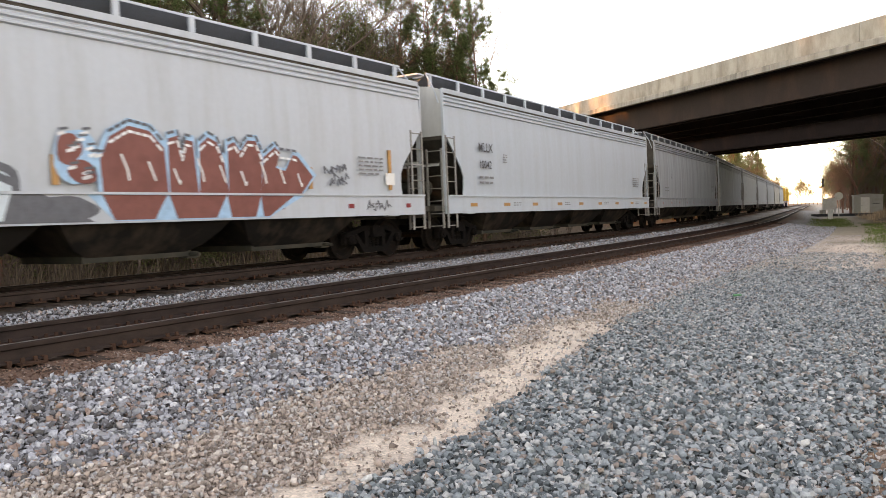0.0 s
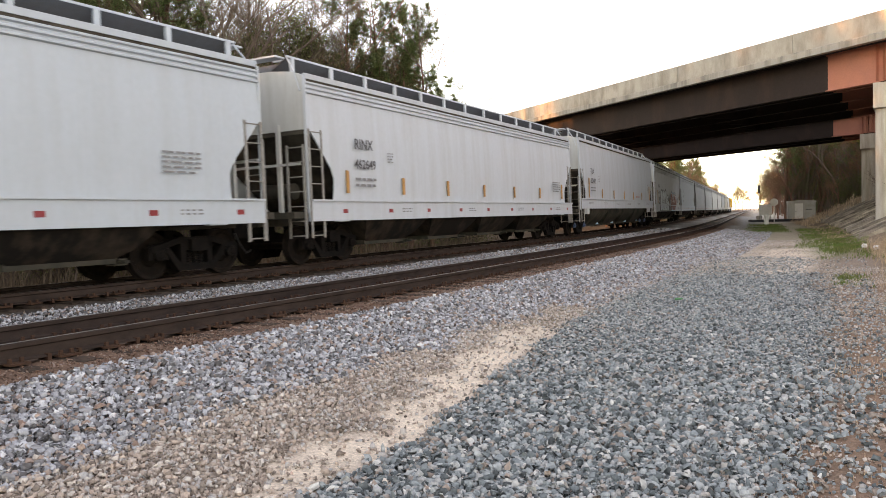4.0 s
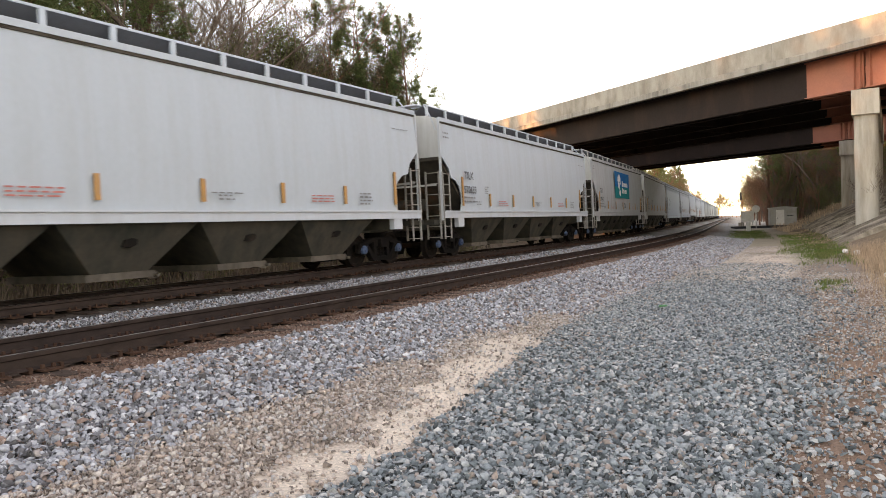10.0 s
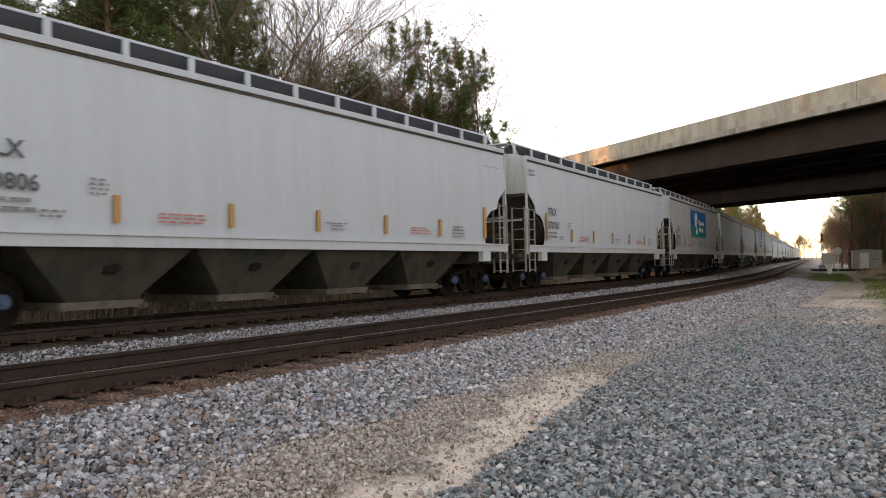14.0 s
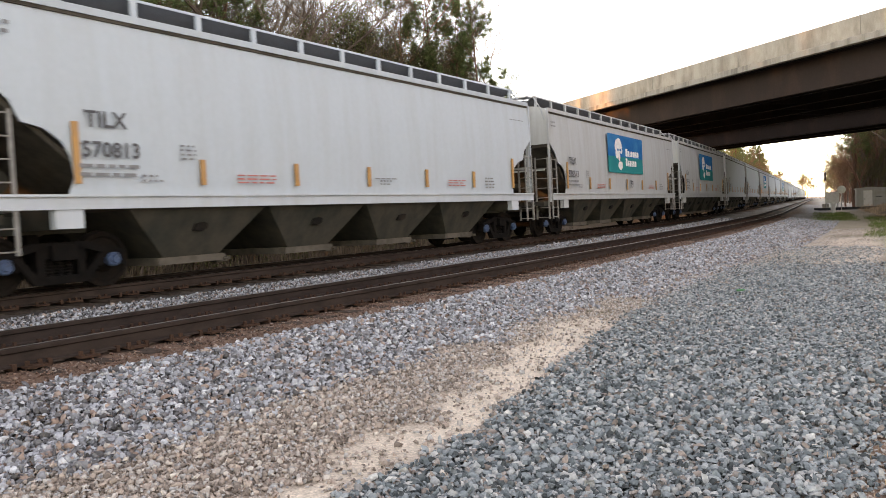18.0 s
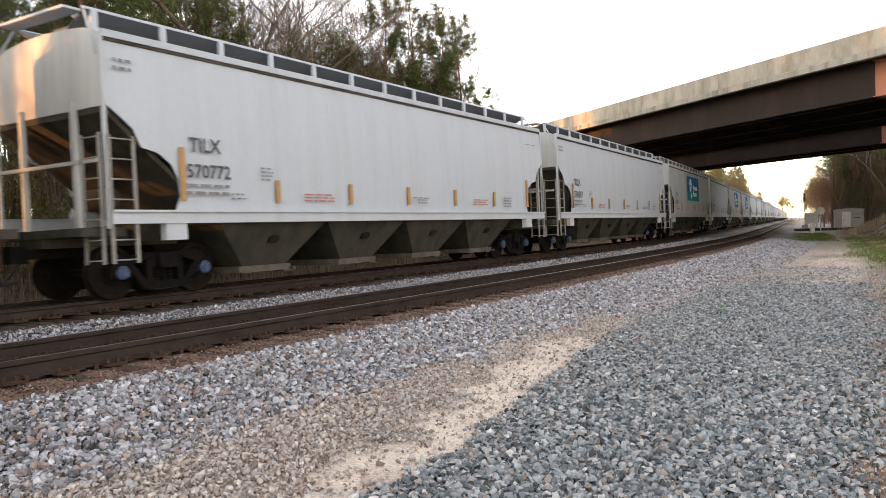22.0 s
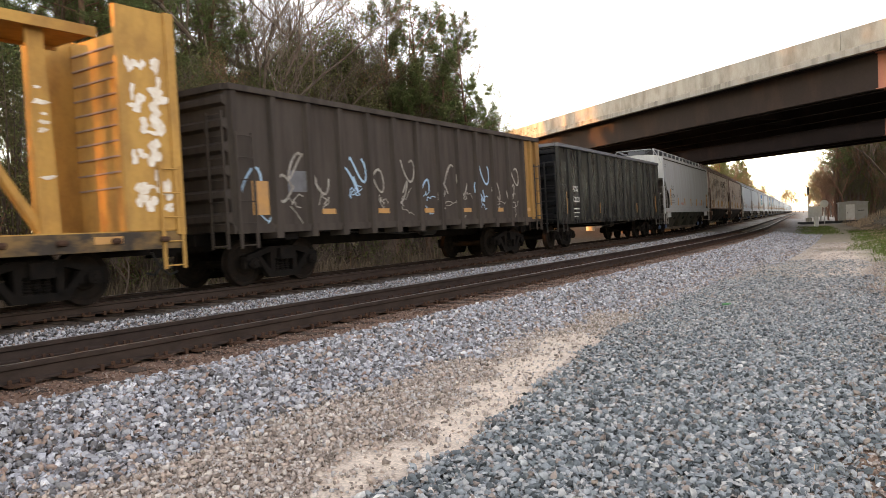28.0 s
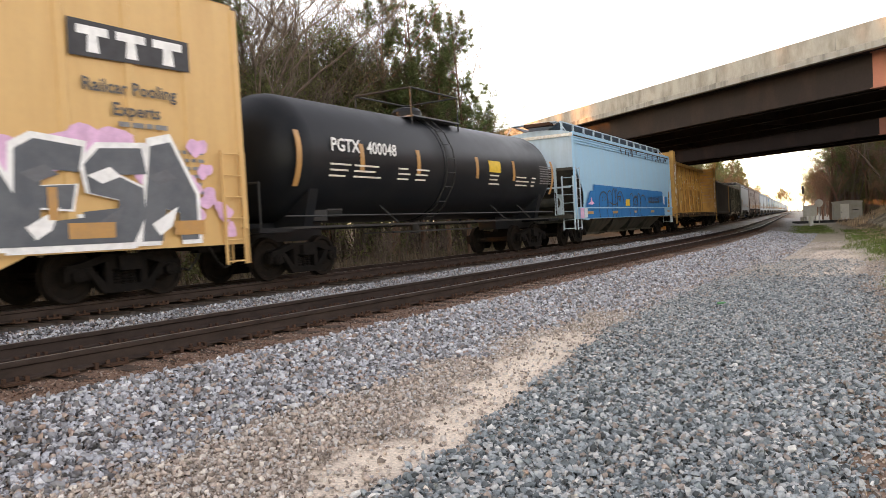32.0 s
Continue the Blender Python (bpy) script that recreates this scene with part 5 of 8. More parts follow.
def deep_sill_car(pitch, number, seed):
    """A smooth hopper with a deep high sill, pale bay sides and blue outlet caps."""
    car, hb = hopper("white smooth-sided covered hopper car with a deep sill", pitch, "white", 4, False, "white", 1.24, "cream", cap="cap", top=4.45, gap=1.45, sill_top=1.72, bay_paint="under")
    reflectors(car, hb, (0.95, 0.45, 0.45, 0.45, 0.45, 0.45, 0.9), z0=1.76)
    lettering(car, "TILX", -hb + 1.72, 2.93, 0.36)
    lettering(car, number, -hb + 1.72, 2.47, 0.35)
    bars(car, -hb + 1.7, 2.02, 0.95, 0.26, 2, seed=seed)
    bars(car, -hb + 3.3, 2.55, 0.28, 0.3, 4, seed=seed + 1)
    bars(car, hb - 6.2, 1.85, 1.4, 0.12, 2, "inkred", seed=seed + 2)
    bars(car, hb - 2.2, 2.25, 0.5, 0.5, 6, seed=seed + 3)
    for i in range(6):
        bars(car, -hb + 1.3 + i * 3.1, 1.42, 0.9, 0.12, 2, y=-1.628, seed=seed + 4 + i)
    w = (2 * hb - 4.7) / 4
    for i in range(4):
        x = -hb + 2.35 + (i + 0.5) * w + 0.26 * w
        part("outlet_cap", Shape().lathe((x + 0.2, -0.95, 0.46), (0, -1, 0), [(0, 0.09), (0.1, 0.09), (0.12, 0.06)], 12), MAT["blue"], car, "blue outlet pipe cap")
    return car


def graffiti_big(car, hb):
    """Two large sprayed pieces: maroon letters edged in pale blue, and pale bubble letters with dark outlines."""
    y, ys = -1.66, -1.632
    low = 1.5
    rng = random.Random(3)
    letters_ = [[(0.75, 1.5), (0.72, 2.0), (0.9, 2.38), (1.25, 2.58), (1.65, 2.52), (1.92, 2.25), (1.97, 1.5)],
                [(2.0, 1.5), (2.0, 2.42), (2.2, 2.48), (2.28, 2.15), (2.36, 2.42), (2.52, 2.4), (2.6, 1.5)],
                [(2.62, 1.5), (2.66, 2.35), (2.85, 2.5), (3.05, 2.42), (3.2, 2.1), (3.28, 1.5)],
                [(3.28, 1.5), (3.3, 2.38), (3.46, 2.45), (3.6, 2.28), (3.78, 2.5), (4.0, 2.5), (4.15, 2.2), (4.1, 1.5)],
                [(4.1, 1.5), (4.18, 2.2), (4.5, 2.42), (4.62, 2.3), (4.5, 2.0), (4.75, 1.95), (4.98, 2.28), (5.12, 2.25), (5.55, 1.85), (5.2, 1.5)]]
    grow = lambda poly, k: [(x + (x - sum(p[0] for p in poly) / len(poly)) * k, z + (max(z - 1.9, 0)) * k + (0.04 if z > 1.6 else 0)) for x, z in poly]
    for i, poly in enumerate(letters_):
        flat_shape(car, "spray_edge", grow(poly, 0.13), "skyedge", y - 0.0006 * i)
    for i, poly in enumerate(letters_):
        flat_shape(car, "spray_fill", poly, "maroon", y - 0.005 - 0.0006 * i)
    flat_shape(car, "sill_spray", [(0.5, 1.46), (0.95, 1.03), (4.3, 1.03), (5.3, 1.46)], "skyedge", ys)
    for x0, x1, a, b in ((0.75, 1.95, 0.95, 1.7), (2.0, 3.25, 2.15, 3.0), (3.27, 4.1, 3.35, 3.95), (4.1, 5.0, 4.15, 4.3)):
        flat_shape(car, "sill_spray", [(x0, 1.455), (a, 1.05), (b, 1.05), (x1, 1.455)], "maroon", ys - 0.004)
    hi, dk = Shape(), Shape()
    for poly in letters_:
        top = [p for p in poly if p[1] > 2.0]
        for (a, b), (c, d) in zip(top, top[1:]):
            n = max(int(math.hypot(c - a, d - b) / 0.13), 1)
            for k in range(n):
                f, g = k / n, (k + 0.6) / n
                p, q = (a + (c - a) * f, b + (d - b) * f), (a + (c - a) * g, b + (d - b) * g)
                stroke(hi, [(p[0], p[1] - 0.09), (q[0], q[1] - 0.09)], 0.045, y - 0.01)
                stroke(dk, [(p[0], p[1] + 0.09), (q[0], q[1] + 0.09)], 0.05, y - 0.01)
    for k in range(9):
        a = 0.9 + k * 0.5
        stroke(hi, [(a + 0.2, 2.1 - 0.1 * (k % 3)), (a + 0.3, 1.85 - 0.1 * (k % 3)), (a + 0.32, 1.7)], 0.035, y - 0.01)
    part("spray_highlight", hi, MAT["bright"], car)["kind"] = "stuff"
    part("spray_shadow", dk, MAT["greyspray"], car)["kind"] = "stuff"
    # small figure before the letters, and a small tag after them
    flat_shape(car, "spray_edge", blob(0.32, 2.05, 0.36, 0.42, seed=31), "skyedge", y - 0.001)
    flat_shape(car, "spray_fill", blob(0.22, 2.15, 0.2, 0.25, seed=32), "maroon", y - 0.007)
    flat_shape(car, "spray_fill", blob(0.42, 1.8, 0.24, 0.18, seed=33), "maroon", y - 0.007)
    tag, pale = Shape(), Shape()
    for k in range(12):
        a, b = 0.05 + rng.uniform(0, 0.6), 1.65 + rng.uniform(0, 0.85)
        stroke(pale, [(a, b), (a + 0.1, b + 0.03)], 0.05, y - 0.012)
        stroke(tag, [(a + 0.03, b + 0.08), (a + 0.15, b + 0.1)], 0.04, y - 0.012)
    for k in range(14):
        a, b = 5.85 + rng.uniform(0, 0.75), 1.66 + rng.uniform(0, 0.35)
        stroke(tag, [(a, b), (a + rng.uniform(-0.1, 0.1), b + 0.14), (a + 0.12, b + rng.uniform(0, 0.1))], 0.035, y - 0.012)
    for k in range(8):
        a = 7.35 + k * 0.11
        stroke(tag, [(a, 1.15 + 0.1 * (k % 2)), (a + 0.08, 1.36 - 0.12 * (k % 3)), (a + 0.12, 1.2)], 0.03, ys - 0.004)
    part("spray_tag", tag, MAT["greyspray"], car)["kind"] = "stuff"
    part("spray_dash", pale, MAT["bright"], car)["kind"] = "stuff"
    # pale bubble letters with dark outlines, down over the sill
    lobes = [(-6.05, 0.62, 2.58), (-4.98, 0.56, 2.60), (-4.15, 0.48, 2.52), (-3.15, 0.56, 2.64), (-2.2, 0.58, 2.26), (-1.15, 0.5, 1.85)]
    for i, (x, a, top) in enumerate(lobes):
        h = top - low
        arch = lambda g: [(x - a - g, low)] + [(x - (a + g) * math.cos(math.pi * k / 10), low + (h + g) * (0.35 + 0.65 * math.sin(math.pi * k / 10) ** 0.7)) for k in range(11)] + [(x + a + g, low)]
        flat_shape(car, "spray_outline", arch(0.1), "greyspray", y - 0.0006 * i)
        flat_shape(car, "spray_fill", arch(-0.02), "palefill", y - 0.006 - 0.0006 * i)
    flat_shape(car, "sill_spray", [(-7.2, 1.03), (0.6, 1.03), (-0.2, 1.46), (-6.8, 1.46)], "greyspray", ys)
    for i, (x, a, top) in enumerate(lobes):
        flat_shape(car, "sill_spray", [(x - a * 0.95, 1.455), (x - a * 0.8, 1.07), (x + a * 0.7, 1.07), (x + a * 0.95, 1.455)], "palefill", ys - 0.004)
    sh = Shape()
    for x, z in ((-4.6, 1.95), (-4.3, 1.75), (-3.75, 1.9), (-3.6, 1.7), (-2.3, 1.9), (-2.2, 1.65)):
        stroke(sh, [(x + 0.13 * math.cos(k * 0.79), z + 0.13 * math.sin(k * 0.79)) for k in range(9)], 0.04, y - 0.012)
    for x in (-5.5, -4.75, -3.5, -2.9):
        stroke(sh, [(x, 2.2), (x + 0.12, 2.0), (x - 0.35, 1.72), (x + 0.1, 1.6)], 0.06, y - 0.012)
    for x in (-7.0, -4.55, -3.95, -3.0, -2.25):
        stroke(sh, [(x - 0.15, 1.38), (x - 0.1, 1.18), (x + 0.12, 1.2), (x + 0.15, 1.38)], 0.045, ys - 0.008)
    stroke(sh, [(-1.6, 2.0), (-1.45, 2.3), (-1.35, 1.95), (-1.0, 2.0), (-0.95, 1.75), (-0.6, 1.6)], 0.11, y - 0.012)
    stroke(sh, [(-8.0, 1.55), (-7.75, 2.15), (-7.5, 1.8), (-7.2, 2.0), (-7.0, 1.75), (-6.85, 2.15), (-6.7, 1.8)], 0.10, y - 0.003)
    stroke(sh, [(-7.9, 1.55), (-7.4, 1.65), (-6.9, 1.55)], 0.12, y - 0.003)
    part("spray_line", sh, MAT["greyspray"], car)["kind"] = "stuff"
    flat_shape(car, "sill_spray", blob(0.1, 1.24, 0.55, 0.2, seed=60), "greyspray", ys - 0.006)
    flat_shape(car, "placard", [(8.05, 1.72), (8.4, 1.72), (8.4, 2.0), (8.05, 2.0)], "signwhite", y)
    reflectors(car, hb, (0.95, 0.45, 0.45, 0.45, 0.45, 0.45, 0.95), z0=1.6)


def ends_and_trucks(car, hb, inset, z_frame=1.1):
    for d in (-1, 1):
        add_truck(car, d * (hb - inset))
        add_coupler(car, d * (hb + 0.05), d)
        fr = Shape().box(*sorted((d * (hb - 2.4), d * (hb + 0.02))), -0.35, 0.35, 0.85, z_frame)
        fr.box(*sorted((d * (hb - inset - 0.2), d * (hb - inset + 0.2))), -1.35, 1.35, 0.9, z_frame)
        part("end_frame", fr, MAT["truck"], car, "dark underframe end")


def ribbed_hopper(number, pale, seed):
    """Older brown covered hopper with outside posts, panels weathered each in its own way, and three large bays."""
    car, hb = hopper("faded brown ribbed covered hopper car with sooty panels", 17.9, "brown", 3, False, "brown", 1.5, "rib", hatch_paint="brown", group="ribbed hopper cars", top=4.40, bay_paint="darkbay", deep=True)
    n = 17
    xs = [-hb + 1.0 + (2 * hb - 2.0) * i / (n - 1) for i in range(n)]
    if pale:
        tones = ["rose", "soot", "pale", "rose", "slate", "rose", "slate", "soot", "pale", "rose", "slate", "slate", "rose", "slate", "soot", "rose"]
    else:
        tones = ["rose", "pale", "soot", "pale", "soot", "rose", "rose", "pale", "rose", "rose", "rose", "pale", "rose", "rose", "rose", "pale"]
    for i, x in enumerate(xs):
        for sgn in (-1, 1):
            sh = Shape()
            ya, yb = side_y(1.6, 1.58), side_y(4.3, 1.58)
            sh.prism([(-0.08, 0), (-0.05, 0.09), (0.05, 0.09), (0.08, 0)], lambda a, b: (x + a, sgn * (ya - 0.02 + b), 1.55), lambda a, b: (x + a, sgn * (yb + 0.0 + b), 4.32))
            part("rib", sh, MAT["rib"], car, "chalky outside post")
        if i % 4 == 1 or i in (0, n - 1, 8):
            part("reflector", Shape().box(x - 0.055, x + 0.055, -1.725, -1.69, 1.60, 2.15), MAT["orange"], car, "orange reflective strip")
        if i < n - 1:
            x0, x1 = x + 0.07, xs[i + 1] - 0.07
            zs = [1.53 + 0.46 * k for k in range(7)]
            skin = Shape().sheet([[(x0, -side_y(z, 1.58) - 0.008, z), (x1, -side_y(z, 1.58) - 0.008, z)] for z in zs])
            skin.sheet([[(x0, -side_y(z, 1.58) + 0.004, z), (x1, -side_y(z, 1.58) + 0.004, z)] for z in zs])
            part("side_panel", skin, MAT[tones[i]], car)
    yl = -1.652
    def worn_glyph(a, z, w, h):
        for k in (0.0, w - 0.13):
            flat_shape(car, "faded_mark", [(a + k, z), (a + k + 0.13, z), (a + k + 0.13, z + h), (a + k, z + h)], "faded", yl)
    if number == "72":
        flat_shape(car, "number_panel", [(-3.87, 2.42), (-3.12, 2.42), (-3.12, 2.92), (-3.87, 2.92)], "black", -1.705, "black number panel")
        lettering(car, "72", -3.77, 2.50, 0.44, "whiteink", -1.71)
        for k in range(3):
            a = 4.12 + k * 0.82
            worn_glyph(a, 3.05, 0.5, 0.66)
            flat_shape(car, "faded_mark", [(a, 2.86), (a + 0.56, 2.86), (a + 0.56, 2.95), (a, 2.95)], "faded", yl)
        for k in range(2):
            for z in (2.55, 3.05):
                worn_glyph(-5.3 + k * 0.42, z, 0.26, 0.32)
        flat_shape(car, "rust_hole", [(-1.5, 1.86), (-1.28, 2.08), (-1.06, 1.86), (-1.28, 1.62)], "plate", yl - 0.002, "rusty hole in the side")
    else:
        for q in range(12):
            if q in (5, 6):
                continue
            worn_glyph(-5.6 + q * 0.86, 3.35, 0.48, 0.56)
        for k, z in ((0, 3.75), (0, 3.35), (0, 2.95), (0, 2.5), (-1, 3.5), (-1, 3.0), (-1, 2.55)):
            x = xs[12 + k]
            part("rib_mark", Shape().box(x - 0.058, x + 0.058, -1.735, -1.70, z, z + 0.2), MAT["slate"], car, "dark paint across the post")
        flat_shape(car, "notice", [(5.2, 1.72), (5.75, 1.72), (5.75, 2.15), (5.2, 2.15)], "chip", yl, "pale stencil panel")
        bars(car, 5.27, 1.78, 0.4, 0.26, 3, "black", yl - 0.004, seed=4)
        sh = Shape()
        for cx, cz, w, h in ((-4.6, 1.9, 0.42, 0.3), (-4.0, 1.92, 0.36, 0.3), (-3.45, 1.98, 0.4, 0.26), (1.55, 1.9, 0.26, 0.2), (2.0, 1.86, 0.22, 0.18), (-6.9, 1.95, 0.4, 0.3)):
            pts = [(cx + w * math.cos(t * 1.7) * (0.6 + 0.4 * math.sin(t * 0.9)), cz + h * math.sin(t * 1.3 + 0.6)) for t in [0.28 * k for k in range(13)]]
            stroke(sh, pts, 0.04, yl - 0.004)
        part("tag", sh, MAT["chip"], car, "faint white sprayed tags")["kind"] = "stuff"
    bars(car, 0.55, 2.45, 0.55, 0.4, 3, "faded", y=yl, seed=seed)
    bars(car, -hb + 3.4, 3.0, 0.4, 0.3, 3, "faded", y=yl, seed=seed + 1)
    # heavy bolster ends over the trucks
    for d in (-1, 1):
        part("bolster_end", Shape().prism([(hb - 1.75, 1.48), (hb - 0.55, 1.48), (hb - 0.75, 1.02), (hb - 1.35, 1.02)], lambda a, b: (d * a, -1.56, b), lambda a, b: (d * a, -1.4, b)), MAT["darkbay"], car, "dark bolster end plate")
        part("end_notice", Shape().box(*sorted((d * (hb + 0.005), d * (hb + 0.012))), -1.2, -0.2, 3.75, 4.05), MAT["faded"], car, "faded bars of end lettering")
    return car


def gondola(name, label, hb, z0, z1, paint, ribs, chord, inset=1.6):
    car = thing(name, label, "freight car", "gondola cars")
    half = 1.42
    body = Shape()
    out = [(-hb, -half), (hb, -half), (hb, half), (-hb, half)]
    inn = [(-hb + 0.06, -half + 0.06), (hb - 0.06, -half + 0.06), (hb - 0.06, half - 0.06), (-hb + 0.06, half - 0.06)]
    v = [(x, y, z0) for x, y in out] + [(x, y, z1) for x, y in out] + [(x, y, z1) for x, y in inn] + [(x, y, 1.25) for x, y in inn]
    f = [(3, 2, 1, 0), (12, 13, 14, 15)]
    for i in range(4):
        j = (i + 1) % 4
        f += [(i, j, 4 + j, 4 + i), (4 + i, 4 + j, 8 + j, 8 + i), (8 + i, 8 + j, 12 + j, 12 + i)]
    body.add(v, f)
    part("body", body, MAT[paint], car, smooth=0)
    for sgn in (-1, 1):
        for i in range(ribs):
            x = -hb + 0.12 + (2 * hb - 0.24) * i / (ribs - 1)
            sh = Shape().prism([(-0.10, 0), (-0.065, 0.11), (0.065, 0.11), (0.10, 0)], lambda a, b: (x + a, sgn * (half - 0.01 + b), z0 + (0.0 if 0 < i < ribs - 1 else 0.0)), lambda a, b: (x + a, sgn * (half - 0.01 + b), z1 - 0.05))
            part("rib", sh, MAT[paint], car, "side post")
            if chord == paint and 0 < i < ribs - 1:
                part("rib_foot", Shape().box(x - 0.1, x + 0.1, *sorted((sgn * 1.1, sgn * (half + 0.10))), z0 - 0.18, z0 + 0.02), MAT[paint], car)
        ch = Shape().box(-hb - 0.03, hb + 0.03, *sorted((sgn * (half - 0.08), sgn * (half + 0.13))), z1 - 0.12, z1)
        part("top_chord", ch, MAT[chord], car, "top rail")
        part("side_sill", Shape().box(-hb, hb, *sorted((sgn * (half - 0.1), sgn * (half + 0.06))), z0 - 0.06, z0 + 0.10), MAT[paint], car)
    for d in (-1, 1):
        part("top_chord", Shape().box(*sorted((d * (hb - 0.08), d * (hb + 0.11))), -half, half, z1 - 0.12, z1), MAT[chord], car, "top rail")
        for k in range(6):
            z = z0 + 0.25 + k * (z1 - z0 - 0.55) / 5
            part("end_rib", Shape().prism([(0, -0.12), (0.10, -0.06), (0.10, 0.06), (0, 0.12)], lambda a, b: (d * (hb + a), -half, z + b), lambda a, b: (d * (hb + a), half, z + b)), MAT[paint], car, "pressed end rib")
        ladder(car, "x", d * (hb - 0.08), -half - 0.14, z0 - 0.35, z0 + 1.9, "dark" if paint == "blackcar" else "browncar", 0.42, 6, -d)
        ladder(car, "y", d * (hb + 0.14), -half, z0 - 0.35, z0 + 2.3, "dark" if paint == "blackcar" else "browncar", 0.42, 7, 1)
    ends_and_trucks(car, hb, inset)
    under = Shape().box(-hb + 2.5, hb - 2.5, -0.3, 0.3, 0.75, z0)
    part("centre_sill", under, MAT["truck"], car)
    pipe = Shape().rod((-hb + 3, -0.9, z0 - 0.05), (-0.5, -0.9, z0 - 0.22), 0.02, n=6).rod((-0.5, -0.9, z0 - 0.22), (hb - 3, -0.9, z0 - 0.08), 0.02, n=6)
    part("brake_rod", pipe, MAT["dark"], car)
    part("brake_cylinder", Shape().lathe((0.6, -0.7, z0 - 0.15), (1, 0, 0), [(0, 0.12), (0.05, 0.16), (0.6, 0.16), (0.65, 0.12)], 12), MAT["dark"], car)
    return car


def black_gondola():
    hb = 7.7
    car = gondola("gondola_car", "glossy black high-sided ribbed gondola car", hb, 0.98, 3.95, "blackcar", 13, "grate", 1.5)
    y = -1.425
    lettering(car, "SRXX", -hb + 1.53, 2.18, 0.31, "whiteink", y)
    lettering(car, "212223", -hb + 1.53, 1.76, 0.31, "whiteink", y)
    for z in (1.42, 1.27, 1.12):
        bars(car, -hb + 1.57, z, 0.8, 0.09, 1, "whiteink", y, seed=int(z * 10))
    for i, x in enumerate((-hb + 0.92, -2.6, 0.3, 3.3, 5.4, hb - 0.55)):
        part("reflector", Shape().box(x - 0.06, x + 0.06, y - 0.012, y, 1.3, 1.3 + (0.85 if i in (0, 5) else 0.45)), MAT["orange"], car, "orange reflective strip")
    return car


def brown_gondola():
    hb = 7.15
    car = gondola("gondola_car", "rusty dark brown ribbed gondola car covered in tags", hb, 1.12, 3.95, "browncar", 14, "browncar", 1.7)
    y = -1.425
    rng = random.Random(12)
    for i in range(13):
        x0 = -hb + 0.3 + (2 * hb - 0.6) * i / 13
        if i % 2 == 0:
            part("reflector", Shape().box(x0 + 0.25, x0 + 0.7, y - 0.01, y, 1.42, 1.54 if i else 2.1), MAT["orange"], car, "orange reflective sticker")
        if i == 12:
            continue
        sh = Shape()
        # one or two bold glyphs and a line of small scrawl in each panel
        for k in range(1 + i % 2):
            a, b = x0 + 0.22 + 0.35 * k, 2.05 + 0.45 * k + rng.uniform(-0.1, 0.2)
            stroke(sh, [(a + 0.3 * math.cos(0.9 * q + i), b + 0.28 * math.sin(1.35 * q + k)) for q in [0.4 * m for m in range(13)]], 0.055, y - 0.002)
        for k in range(3):
            pts = [(x0 + rng.uniform(0.15, 0.4), rng.uniform(1.5, 1.9))]
            for _ in range(5):
                pts.append((min(pts[-1][0] + rng.uniform(-0.08, 0.2), x0 + 0.92), pts[-1][1] + rng.uniform(-0.14, 0.14)))
            stroke(sh, pts, 0.022, y - 0.002)
        part("tag", sh, MAT["fadedwhite" if i % 3 else "skyedge"], car, "sprayed tag")["kind"] = "stuff"
    flat_shape(car, "number_panel", [(-hb + 1.6, 1.9), (-hb + 2.35, 1.9), (-hb + 2.35, 2.35), (-hb + 1.6, 2.35)], "greyspray", y - 0.001, "grey stencil panel")
    flat_shape(car, "rusted_panel", [(hb - 0.98, 1.2), (hb - 0.02, 1.2), (hb - 0.02, 3.82), (hb - 1.12, 3.82), (hb - 1.16, 3.0)], "ochre", y - 0.003, "ochre side panel")
    part("rib", Shape().prism([(-0.09, 0), (-0.06, 0.11), (0.06, 0.11), (0.09, 0)], lambda a, b: (hb - 0.62 + a, -1.41 - b, 1.15), lambda a, b: (hb - 0.62 + a, -1.41 - b, 3.82)), MAT["ochre"], car, "ochre side post")
    part("corner_plate", Shape().box(hb - 0.26, hb + 0.02, -1.545, -1.42, 1.15, 3.8), MAT["ochre"], car, "ochre corner post")
    return car


